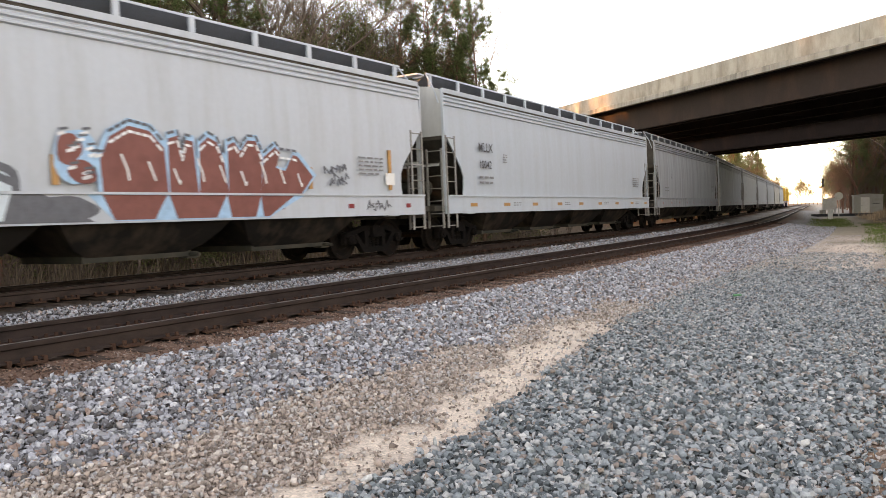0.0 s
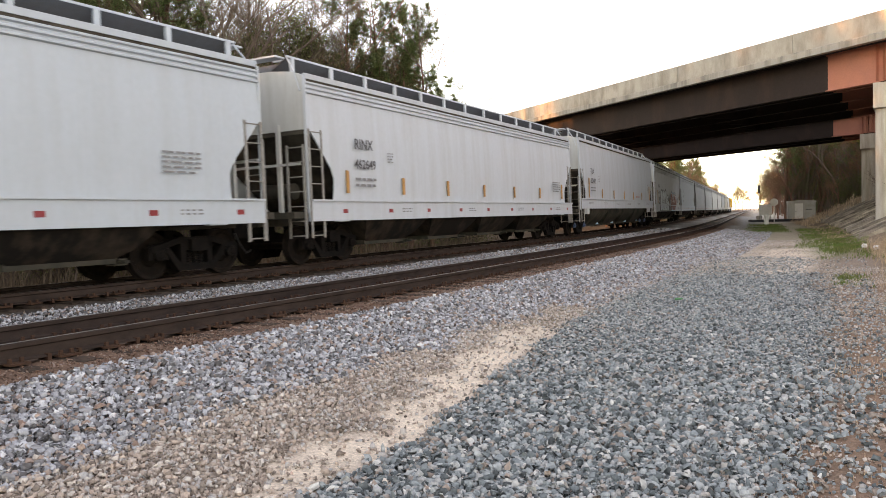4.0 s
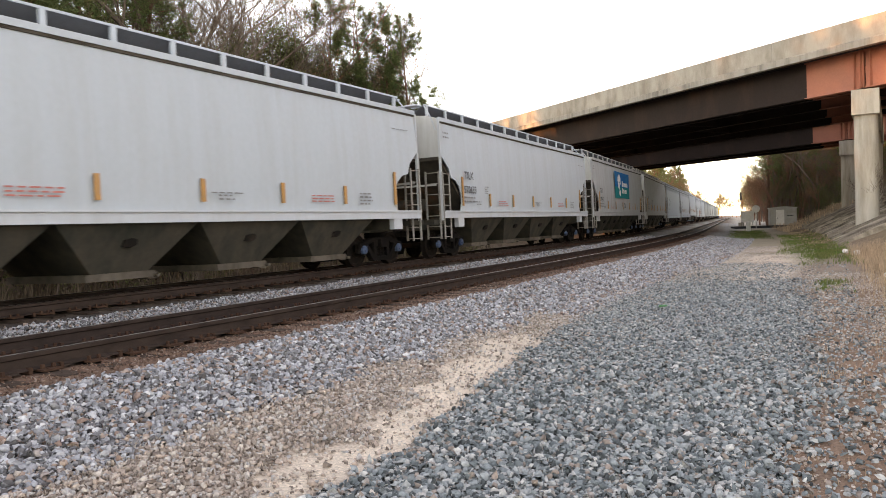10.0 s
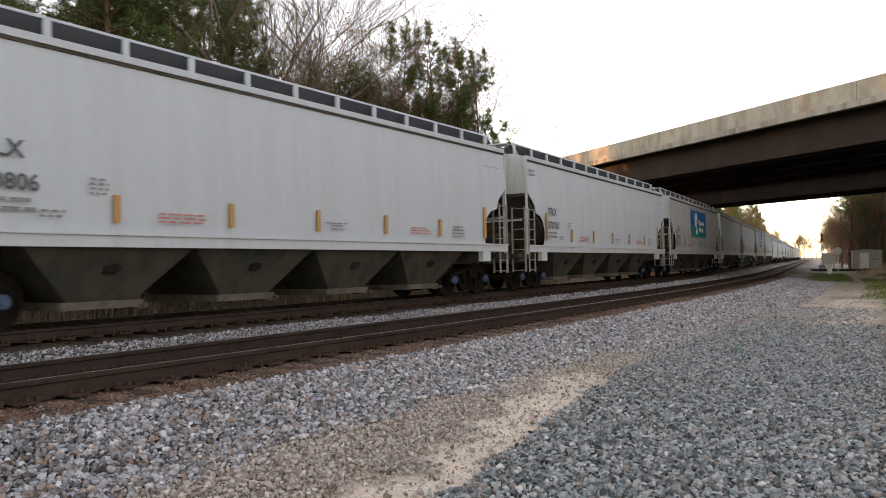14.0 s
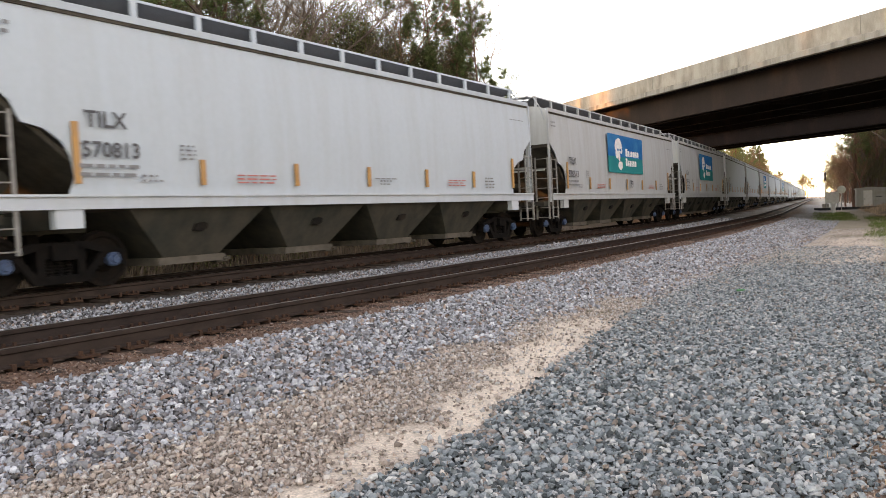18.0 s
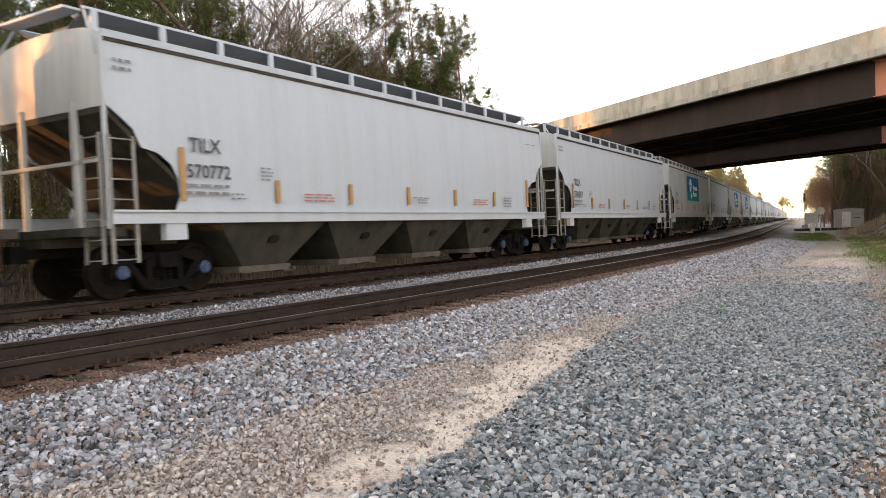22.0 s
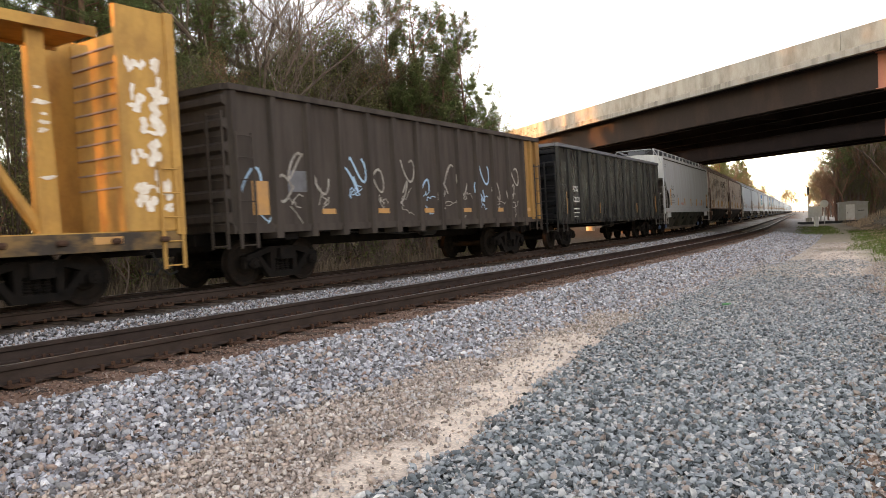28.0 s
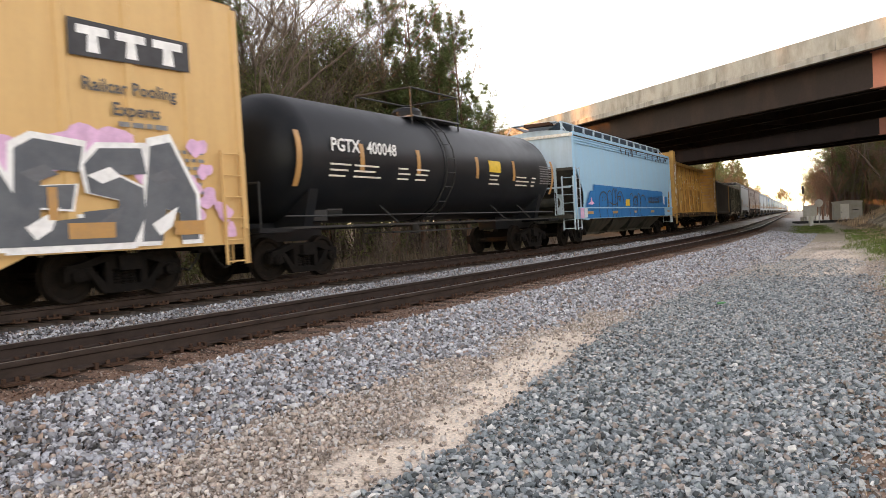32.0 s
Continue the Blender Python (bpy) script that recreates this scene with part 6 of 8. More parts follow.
def centrebeam():
    hb = 11.05
    car = thing("centrebeam_car", "worn yellow centrebeam flat car with white chipped film", "freight car")
    deck = Shape().box(-hb, hb, -1.42, 1.42, 0.98, 1.18)
    part("deck", deck, MAT["yellow"], car, "worn yellow deck")
    for sgn in (-1, 1):
        part("side_sill", Shape().box(-hb, hb, *sorted((sgn * 1.36, sgn * 1.47)), 0.86, 1.16), MAT["wornsill"], car)
        for i in range(24):
            x = -hb + 0.5 + (2 * hb - 1.0) * i / 23
            part("winch", Shape().lathe((x, sgn * 1.52, 1.02), (1, 0, 0), [(0, 0.03), (0.02, 0.05), (0.14, 0.05), (0.16, 0.03)], 8), MAT["plate"], car, "rusty strap winch")
    part("centre_sill", Shape().box(-hb + 2, hb - 2, -0.4, 0.4, 0.62, 0.98), MAT["truck"], car)
    part("top_chord", Shape().prism([(-0.66, 4.56), (-0.66, 4.74), (0.66, 4.74), (0.66, 4.56), (0.6, 4.56), (0.6, 4.62), (-0.6, 4.62), (-0.6, 4.56)], lambda a, b: (-hb + 0.9, a, b), lambda a, b: (hb - 0.9, a, b)), MAT["yellow"], car, "wide top beam")
    n = 9
    w = 2.29
    first = -9.15
    rng = random.Random(8)
    for i in range(2 * n - 1):
        # broad posts that carry the diagonals, and plainer ones half way between
        x, broad = first + w * i / 2, i % 2 == 0
        k = 0.17 if broad else 0.14
        p = Shape().prism([(-k, 1.18), (k, 1.18), (k * 0.85, 4.6), (-k * 0.85, 4.6)], lambda a, b: (x + a, -0.60 + 0.14 * (b - 1.18) / 3.4, b), lambda a, b: (x + a, -0.44 + 0.06 * (b - 1.18) / 3.4, b))
        part("post", p, MAT["yellow" if broad else "wornpost"], car, "tapered upright" if broad else "rust-stained tapered upright")
        for q in range(7 if broad else 2):
            z = rng.uniform(1.4, 3.9)
            y = -0.603 + 0.14 * (z - 0.2 - 1.18) / 3.4
            a, h = rng.uniform(0.05, 0.13), rng.uniform(0.015, 0.06)
            flat_shape(car, "film_scrap", blob(x + rng.uniform(-0.05, 0.05), z, a, h, seed=i * 7 + q, wob=0.5, turn=rng.uniform(-0.25, 0.25)), "chip", y, "torn white wrapping film")
    for i in range(n):
        x = first + w * i
        if i < n - 1:
            for up in ((1,), (1,), (1,), (1, -1), (-1,), (-1,), (-1,), (-1,))[i]:
                part("diagonal", Shape().bar((x + 0.1, -0.45, 1.25 if up > 0 else 4.5), (x + w - 0.1, -0.42, 4.5 if up > 0 else 1.25), 0.12, 0.19, (0, 1, 0)), MAT["yellow"], car, "diagonal brace")
    for d in (-1, 1):
        x0, x1 = d * (hb - 1.08), d * hb
        wall = Shape()
        wall.box(*sorted((d * (hb - 0.18), d * (hb - 0.10))), -1.4, 1.4, 1.18, 4.9)
        part("bulkhead", wall, MAT["yellow"], car, "high end bulkhead")
        for k in range(12):
            z = 1.4 + k * 0.29
            part("bulkhead_rib", Shape().box(*sorted((d * (hb - 0.10), d * hb)), -1.38, 1.38, z, z + 0.1), MAT["yellow"], car)
            if k > 1:
                part("bulkhead_slat", Shape().box(*sorted((d * (hb - 0.22), d * (hb - 0.18))), -1.3, 1.3, z + 0.05, z + 0.08), MAT["brown"], car, "dark recessed line")
        for sgn in (-1, 1):
            part("bulkhead_wing", Shape().box(*sorted((x0, x1)), *sorted((sgn * 1.36, sgn * 1.46)), 1.18, 4.95), MAT["yellow"], car, "side wing of the bulkhead")
            part("wing_edge", Shape().box(*sorted((d * (hb - 0.14), d * (hb + 0.04))), *sorted((sgn * 1.3, sgn * 1.5)), 1.1, 4.97), MAT["yellow"], car)
        for k in range(34):
            x, z = d * (hb - rng.uniform(0.25, 0.9)), rng.choice((rng.uniform(1.5, 2.1), rng.uniform(2.4, 4.1)))
            flat_shape(car, "film_scrap", blob(x, z, rng.uniform(0.04, 0.13), rng.uniform(0.04, 0.16), seed=200 + k, wob=0.6), "chip", -1.463 - 0.0004 * k, "torn white wrapping film")
        ladder(car, "x", d * (hb - 0.02), -1.5, 0.5, 2.3, "yellow", 0.4, 5, -d)
    for i in range(7):
        x = -hb + 1.2 + i * 3.2
        part("reflector", Shape().box(x, x + 0.5, -1.482, -1.47, 0.98, 1.1), MAT["orange"], car, "orange reflective sticker")
    ends_and_trucks(car, hb, 2.4, 0.98)
    cable = Shape()
    for a in (-6, -1):
        cable.rod((a, -0.8, 0.9), (a + 4.5, -0.8, 0.55), 0.015, n=6).rod((a + 4.5, -0.8, 0.55), (a + 8, -0.8, 0.85), 0.015, n=6)
    part("brake_rod", cable, MAT["dark"], car)
    return car


def blue_hopper():
    car, hb = hopper("light blue covered hopper car with a darker blue panel", 19.15, "blue", 4, False, "blue", 1.03, "bluegrey", lip=True, hatch_paint="bluegrey", top=4.40)
    y = -1.66
    flat_shape(car, "painted_panel", [(-7.74, 1.5), (7.26, 1.5), (7.26, 2.10), (6.62, 2.10), (6.62, 1.72), (6.22, 1.72), (6.19, 2.37), (-6.58, 2.45), (-6.62, 2.19), (-7.14, 2.17)], "navy", y + 0.012, "strong blue painted panel")
    flat_shape(car, "sill_panel", [(-7.6, 1.05), (6.6, 1.05), (6.6, 1.45), (-7.6, 1.45)], "navy", -1.629, "blue painted sill")
    sh, low = Shape(), Shape()
    for x0, x1, top in ((-5.9, -4.62, 2.16), (-4.73, -3.93, 2.23), (-3.93, -3.42, 2.33), (-3.42, -3.13, 2.34), (-3.13, -2.09, 2.22), (-0.95, -0.30, 2.17), (-0.24, 0.55, 2.05), (0.5, 1.12, 2.18), (1.1, 2.22, 2.12)):
        c, r = (x0 + x1) / 2, (x1 - x0) / 2
        stroke(sh, [(c - r * math.cos(q) * (1.08 - 0.1 * math.sin(q)), 1.53 + (top - 1.53) * math.sin(q) ** 0.6) for q in [math.pi * k / 14 for k in range(15)]], 0.05, y)
        stroke(low, [(x0, 1.44), (x0 + 0.04, 1.25), (x0 + 0.12, 1.08)], 0.045, -1.636)
    for x in (-5.45, -5.1, -2.6):
        stroke(sh, [(x + 0.1, 1.95), (x, 1.93), (x + 0.08, 1.84), (x - 0.02, 1.76)], 0.04, y)
    stroke(sh, [(-4.4, 1.72), (-4.1, 1.66), (-3.9, 1.62), (-3.5, 1.62), (-3.2, 1.7)], 0.05, y)
    stroke(sh, [(-2.95, 1.98), (-2.75, 1.8), (-2.6, 2.0), (-2.95, 1.98)], 0.07, y)
    stroke(sh, [(-0.1, 1.95), (0.45, 1.98), (-0.1, 1.62), (0.3, 1.6)], 0.045, y)
    for k in range(7):
        x = 2.8 + k * 0.34
        stroke(sh, [(x, 1.9), (x + 0.1, 2.02), (x + 0.18, 1.85), (x + 0.06, 1.7), (x - 0.02, 1.82), (x + 0.24, 1.74), (x + 0.3, 2.04 + 0.06 * (k % 2))], 0.035, y)
    for k in range(4):
        stroke(sh, [(5.2 + k * 0.22, 2.12), (5.14 + k * 0.22, 1.76)], 0.035, y)
    part("tag", sh, MAT["black"], car, "black sprayed tag of bulging outlines")["kind"] = "stuff"
    part("tag", low, MAT["black"], car, "black sprayed tag running over the sill")["kind"] = "stuff"
    flat_shape(car, "placard", [(-1.76, 1.56), (-0.98, 1.56), (-0.98, 1.87), (-1.70, 1.87)], "plateyellow", y - 0.004, "yellow placard")
    flat_shape(car, "placard", [(6.30, 1.66), (6.56, 1.66), (6.56, 2.12), (6.30, 2.12)], "bright", y - 0.001, "white notice")
    flat_shape(car, "tag", [(-7.55, 1.62), (-7.15, 1.72), (-7.05, 1.92), (-6.9, 1.74), (-6.62, 1.66), (-6.95, 1.6)], "pink", y - 0.002, "pink sprayed star")
    flat_shape(car, "tag", [(-8.55, 1.05), (-8.1, 1.05), (-8.1, 1.47), (-8.55, 1.47)], "pink", -1.675, "pink sprayed patch")
    flat_shape(car, "tag", [(-8.05, 1.08), (-7.65, 1.08), (-7.65, 1.47), (-8.05, 1.47)], "palefill", -1.675, "pale sprayed patch")
    for x, w in ((-7.6, 0.85), (-3.9, 0.85), (-0.08, 0.36), (3.3, 0.75), (7.3, 0.6)):
        flat_shape(car, "reflector", [(x, 1.22), (x + w, 1.22), (x + w, 1.33), (x, 1.33)], "orange", -1.636, "orange reflective sticker")
    part("end_beam", Shape().box(-hb - 0.06, -hb + 0.02, -1.55, 1.55, 4.32, 4.44), MAT["chip"], car, "rusty cream roof-end beam")
    part("roof_platform", Shape().box(-hb - 0.32, -hb + 0.1, -0.75, 0.35, 4.80, 4.92), MAT["plate"], car, "rusty roof-end platform")
    part("end_brace", Shape().bar((-hb + 0.75, -0.55, 1.25), (-hb + 1.35, -0.35, 2.35), 0.3, 0.05), MAT["bluegrey"], car, "pale sloping end brace")
    rng = random.Random(5)
    for k in range(22):
        x = rng.uniform(-2, hb - 0.5)
        flat_shape(car, "rust_patch", blob(x, rng.uniform(4.05, 4.25), rng.uniform(0.04, 0.1), rng.uniform(0.06, 0.14), seed=k, wob=0.5), "plate", -1.60, "rust patch")
    return car


def tank_car():
    car = thing("tank_car", "glossy black tank car with white stencils", "freight car")
    hb, r, zc = 7.2, 1.5, 2.72
    heads = [(-hb, 0.05), (-hb + 0.04, 0.4), (-hb + 0.12, 0.75), (-hb + 0.28, 1.08), (-hb + 0.5, 1.33), (-hb + 0.75, 1.46), (-hb + 1.0, r)]
    rings = heads + [(-0.6, r), (-0.58, r + 0.02), (-0.22, r + 0.02), (-0.2, r)] + [(-a + 0.55, b) for a, b in heads[::-1]]
    part("tank", Shape().lathe((0, 0, zc), (1, 0, 0), rings, 56), MAT["tank"], car, "black welded tank")
    y = lambda z: -math.sqrt(max(r * r - (z - zc) ** 2, 0)) - 0.012

    def wrap(name, x0, x1, z0, z1, mat, label=""):
        k = 6
        zs = [z0 + (z1 - z0) * i / k for i in range(k + 1)]
        sh = Shape().sheet([[(x0, y(z), z), (x1, y(z), z)] for z in zs]).sheet([[(x0, y(z) + 0.012, z), (x1, y(z) + 0.012, z)] for z in zs])
        part(name, sh, MAT[mat], car, label)
    for i, x in enumerate((-6.7, -4.45, -1.94, 1.38, 3.95, 7.25)):
        wrap("reflector", x - 0.08, x + 0.08, 2.0 if i in (0, 5) else 2.4, 3.2 if i in (0, 5) else 3.05, "orange", "orange reflective strip")
    lettering(car, "PGTX", -5.65, 2.82, 0.42, "whiteink", y(2.9) - 0.03, 0)
    lettering(car, "400048", -4.28, 2.82, 0.42, "whiteink", y(2.9) - 0.03, 0)
    for i, (x, w) in enumerate(((-5.65, 0.75), (-4.75, 1.1), (-2.9, 0.55), (-2.05, 0.65), (2.2, 0.7), (4.15, 1.0), (5.4, 0.3))):
        for k in range(3):
            wrap("stencil", x, x + w * (1 - 0.12 * ((k + i) % 3)), 2.5 - 0.13 * k, 2.54 - 0.13 * k, "chip")
    for k in range(8):
        for q in range(4):
            wrap("stencil", 6.12 + 0.27 * q, 6.32 + 0.27 * q + 0.04 * ((k + q) % 2), 2.35 + 0.085 * k, 2.385 + 0.085 * k, "fineprint")
    wrap("placard", 2.16, 2.95, 2.62, 2.98, "plateyellow", "yellow placard")
    dome = Shape().lathe((-0.1, 0, zc + r - 0.05), (0, 0, 1), [(0, 0.45), (0.25, 0.45), (0.34, 0.38), (0.40, 0.15)], 20)
    part("manway", dome, MAT["tank"], car, "domed valve housing")
    for sgn in (-1, 1):
        pf = Shape()
        zz = zc + r + 0.05
        for a, b in (((-1.3, sgn * 0.95), (1.3, sgn * 0.95)),):
            pf.rod((a[0], a[1], zz + 0.62), (b[0], b[1], zz + 0.62), 0.025, n=6)
        for x in (-1.3, 1.3):
            pf.rod((x, sgn * 0.95, zz - 0.45), (x, sgn * 0.95, zz + 0.62), 0.025, n=6)
            pf.rod((x, sgn * 0.95, zz + 0.62), (x, 0, zz + 0.62), 0.025, n=6) if sgn < 0 else None
            pf.rod((x, 0, zz + 0.62), (x, 0.95, zz + 0.62), 0.025, n=6) if sgn < 0 else None
        part("platform_rail", pf, MAT["dark"], car, "platform handrail")
        part("platform", Shape().box(-1.3, 1.3, *sorted((sgn * 0.5, sgn * 1.0)), zz - 0.18, zz - 0.14), MAT["grate"], car)
        ln = Shape()
        for x in (-0.62, -0.18):
            pts = [(x, sgn * (math.sqrt(max(1.62 ** 2 - (z - zc) ** 2, 0.3))), z) for z in (1.1, 1.6, 2.2, 2.72, 3.2, 3.7, 4.1)]
            for a, b in zip(pts, pts[1:]):
                ln.rod(a, b, 0.02, n=6)
        for z in (1.3, 1.7, 2.1, 2.5, 2.9, 3.3, 3.7):
            yy = sgn * math.sqrt(max(1.62 ** 2 - (z - zc) ** 2, 0.3))
            ln.rod((-0.62, yy, z), (-0.18, yy, z), 0.015, n=6)
        part("ladder", ln, MAT["dark"], car, "black side ladder")
        hr = Shape().rod((-hb, sgn * 1.45, 1.35), (hb, sgn * 1.45, 1.35), 0.02, n=6)
        hr.box(-hb, hb, *sorted((sgn * 1.25, sgn * 1.4)), 1.08, 1.13)
        part("side_rail", hr, MAT["dark"], car, "long grab rail")
        for x in (-3.3, 2.9, 4.9):
            part("saddle_strap", Shape().bar((x, sgn * 1.1, 1.6), (x + 0.35, sgn * 1.42, 1.15), 0.08, 0.04), MAT["tank"], car)
    for d in (-1, 1):
        sad = Shape()
        sad.prism([(-1.2, 1.1), (1.2, 1.1), (1.42, 1.95), (1.1, 1.7), (0.6, 1.38), (0, 1.26), (-0.6, 1.38), (-1.1, 1.7), (-1.42, 1.95)], lambda a, b: (d * 6.05, a, b), lambda a, b: (d * 6.35, a, b))
        part("saddle", sad, MAT["tank"], car, "tank saddle")
        fr = Shape().box(*sorted((d * 4.7, d * (hb + 0.7))), -0.33, 0.33, 0.82, 1.25)
        fr.box(*sorted((d * (hb - 0.3), d * (hb + 0.72))), -1.4, 1.4, 1.02, 1.12)
        part("stub_sill", fr, MAT["tank"], car, "stub sill and end platform")
        er = Shape().rod((d * (hb + 0.62), -1.35, 1.1), (d * (hb + 0.62), -1.35, 2.05), 0.02, n=6).rod((d * (hb + 0.62), -1.35, 2.05), (d * (hb + 0.62), 1.35, 2.05), 0.02, n=6).rod((d * (hb + 0.62), 1.35, 2.05), (d * (hb + 0.62), 1.35, 1.1), 0.02, n=6)
        part("end_rail", er, MAT["dark"], car, "end safety rail")
        add_truck(car, d * 6.2)
        add_coupler(car, d * (hb + 0.62), d)
    part("brake_gear", Shape().lathe((-5.2, -0.75, 1.5), (1, 0, 0), [(0, 0.14), (0.05, 0.18), (0.6, 0.18), (0.65, 0.1)], 12).box(-6.0, -5.4, -1.1, -0.8, 1.25, 1.5), MAT["dark"], car, "brake cylinder and valve")
    part("bottom_outlet", Shape().rod((0, 0, 1.3), (0, 0, 0.85), 0.14, n=12).box(-2.2, 2.2, -0.75, -0.7, 0.88, 0.92).box(-1.8, 1.9, 0.5, 0.55, 0.9, 0.94), MAT["dark"], car, "bottom outlet and pipes")
    return car


def boxcar():
    hb = 9.6
    car = thing("boxcar", "tall yellow boxcar with grey and pink graffiti", "freight car")
    z0, z1, half = 0.88, 5.42, 1.5
    part("body", Shape().box(-hb, hb, -half, half, z0, z1), MAT["yellowbox"], car, smooth=0)
    roof = Shape().prism([(-half - 0.03, 0), (half + 0.03, 0), (0, 0.14)], lambda a, b: (-hb, a, z1 + b), lambda a, b: (hb, a, z1 + b))
    part("roof", roof, MAT["cool"], car, "metal roof")
    for sgn in (-1, 1):
        for i in range(17):
            x = -hb + 0.35 + i * 1.18
            if abs(x) < 1.6:
                continue
            sh = Shape().prism([(-0.10, 0), (-0.06, 0.05), (0.06, 0.05), (0.10, 0)], lambda a, b: (x + a, sgn * (half - 0.01 + b), z0 + 0.25), lambda a, b: (x + a, sgn * (half - 0.01 + b), z1 - 0.1))
            part("panel_rib", sh, MAT["yellowbox"], car, "pressed side rib")
        part("door", Shape().box(-1.5, 1.5, *sorted((sgn * half, sgn * (half + 0.09))), z0 + 0.1, z1 - 0.2), MAT["yellowbox"], car, "sliding side door")
        part("side_sill", Shape().box(-hb, hb, *sorted((sgn * (half - 0.08), sgn * (half + 0.03))), z0 - 0.05, z0 + 0.12), MAT["yellowbox"], car)
        part("side_sill", Shape().prism([(-5.5, z0), (5.5, z0), (4.8, z0 - 0.3), (-4.8, z0 - 0.3)], lambda a, b: (a, sgn * (half - 0.06), b), lambda a, b: (a, sgn * (half - 0.01), b)), MAT["yellowbox"], car)
    y = -half - 0.055
    x0 = 6.2
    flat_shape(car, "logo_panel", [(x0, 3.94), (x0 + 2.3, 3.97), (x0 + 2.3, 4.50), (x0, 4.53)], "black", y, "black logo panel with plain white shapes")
    for a, w in ((0.15, 0.55), (0.85, 0.55), (1.55, 0.6)):
        flat_shape(car, "logo_bar", [(x0 + a, 4.30), (x0 + a + w, 4.30), (x0 + a + w, 4.44), (x0 + a, 4.44)], "bright", y - 0.004)
        flat_shape(car, "logo_bar", [(x0 + a + w * 0.3, 4.02), (x0 + a + w * 0.7, 4.02), (x0 + a + w * 0.65, 4.30), (x0 + a + w * 0.35, 4.30)], "bright", y - 0.004)
    lettering(car, "Railcar Pooling", x0 + 0.18, 3.42, 0.30, "ink", y)
    lettering(car, "Experts", x0 + 0.7, 3.06, 0.30, "ink", y)
    bars(car, x0 + 0.8, 2.76, 0.95, 0.2, 1, "ink", y, seed=3)
    bars(car, x0 + 1.9, 1.7, 0.6, 0.85, 6, "ink", y, seed=4)
    for q, (a, b, r) in enumerate(((8.55, 2.62, 0.2), (8.7, 2.2, 0.16), (8.35, 1.95, 0.22), (8.75, 1.7, 0.2), (9.1, 1.45, 0.2), (9.25, 1.1, 0.14), (8.5, 1.4, 0.15))):
        flat_shape(car, "spray_fill", blob(a, b, r, r * 0.9, seed=90 + q, wob=0.4), "pink", y - 0.002, "pink sprayed tag")
    for k in range(10):
        flat_shape(car, "spray_fill", blob(1.6 + k * 0.66, 2.42 + 0.16 * math.sin(k * 1.9), 0.42, 0.34, seed=60 + k, wob=0.3), "pink", y - 0.0008 * k, "pink sprayed cloud")
    glyphs = ([(0, 0), (0, 0.9), (0.25, 1.0), (0.95, 0.95), (0.9, 0.70), (0.36, 0.72), (0.36, 0.56), (0.85, 0.58), (0.8, 0.34), (0.36, 0.36), (0.36, 0.22), (0.98, 0.26), (1.05, 0)],
              [(0.08, 0), (0, 0.34), (0.55, 0.38), (0.56, 0.47), (0.1, 0.54), (0, 0.84), (0.22, 1.02), (0.92, 1.05), (1.02, 0.76), (0.5, 0.74), (0.96, 0.6), (1.02, 0.3), (0.82, 0)],
              [(0, 0), (0.12, 1.0), (0.48, 1.06), (0.98, 0.5), (1.04, 0), (0.70, 0), (0.66, 0.3), (0.42, 0.34), (0.36, 0)])
    for k, g in enumerate((0, 1, 2, 0, 1, 2)):
        x, w, h = 1.9 + k * 1.08, 1.12, 1.5 + 0.12 * (k % 2)
        poly = [(x + a * w + 0.12 * b, 0.96 + b * h) for a, b in glyphs[g]]
        mx, mz = sum(p[0] for p in poly) / len(poly), sum(p[1] for p in poly) / len(poly)
        edge = [(mx + (p - mx) * 1.16, mz + (q - mz) * 1.13) for p, q in poly]
        flat_shape(car, "spray_outline", edge, "bright", y - 0.010 - 0.0005 * k)
        flat_shape(car, "spray_fill", poly, "slategrey", y - 0.016 - 0.0005 * k)
        flat_shape(car, "spray_fill", [(x + 0.2, 1.25), (x + 0.75, 1.55), (x + 0.6, 1.2), (x + 0.35, 1.05)], "bright" if k % 2 else "greyspray", y - 0.022)
        flat_shape(car, "spray_fill", [(x + 0.15, 2.05), (x + 0.55, 2.2), (x + 0.75, 2.05), (x + 0.4, 1.92)], "greyspray" if k % 2 else "bright", y - 0.022)
    for x, w in ((6.0, 0.8), (7.95, 0.65)):
        flat_shape(car, "reflector", [(x, 1.05), (x + w, 1.05), (x + w, 1.3), (x, 1.3)], "orange", y - 0.024, "orange placard")
    part("reflector", Shape().box(5.7, 5.85, y - 0.03, y - 0.024, 1.35, 1.85), MAT["orange"], car, "orange reflective strip")
    for d in (-1, 1):
        ladder(car, "x", d * (hb - 0.06), -half - 0.1, 0.45, 2.6, "yellowbox", 0.46, 6, -d)
        ladder(car, "y", d * (hb + 0.1), -half, 0.45, 2.6, "yellowbox", 0.46, 6, 1)
    ends_and_trucks(car, hb, 2.3, 1.0)
    return car


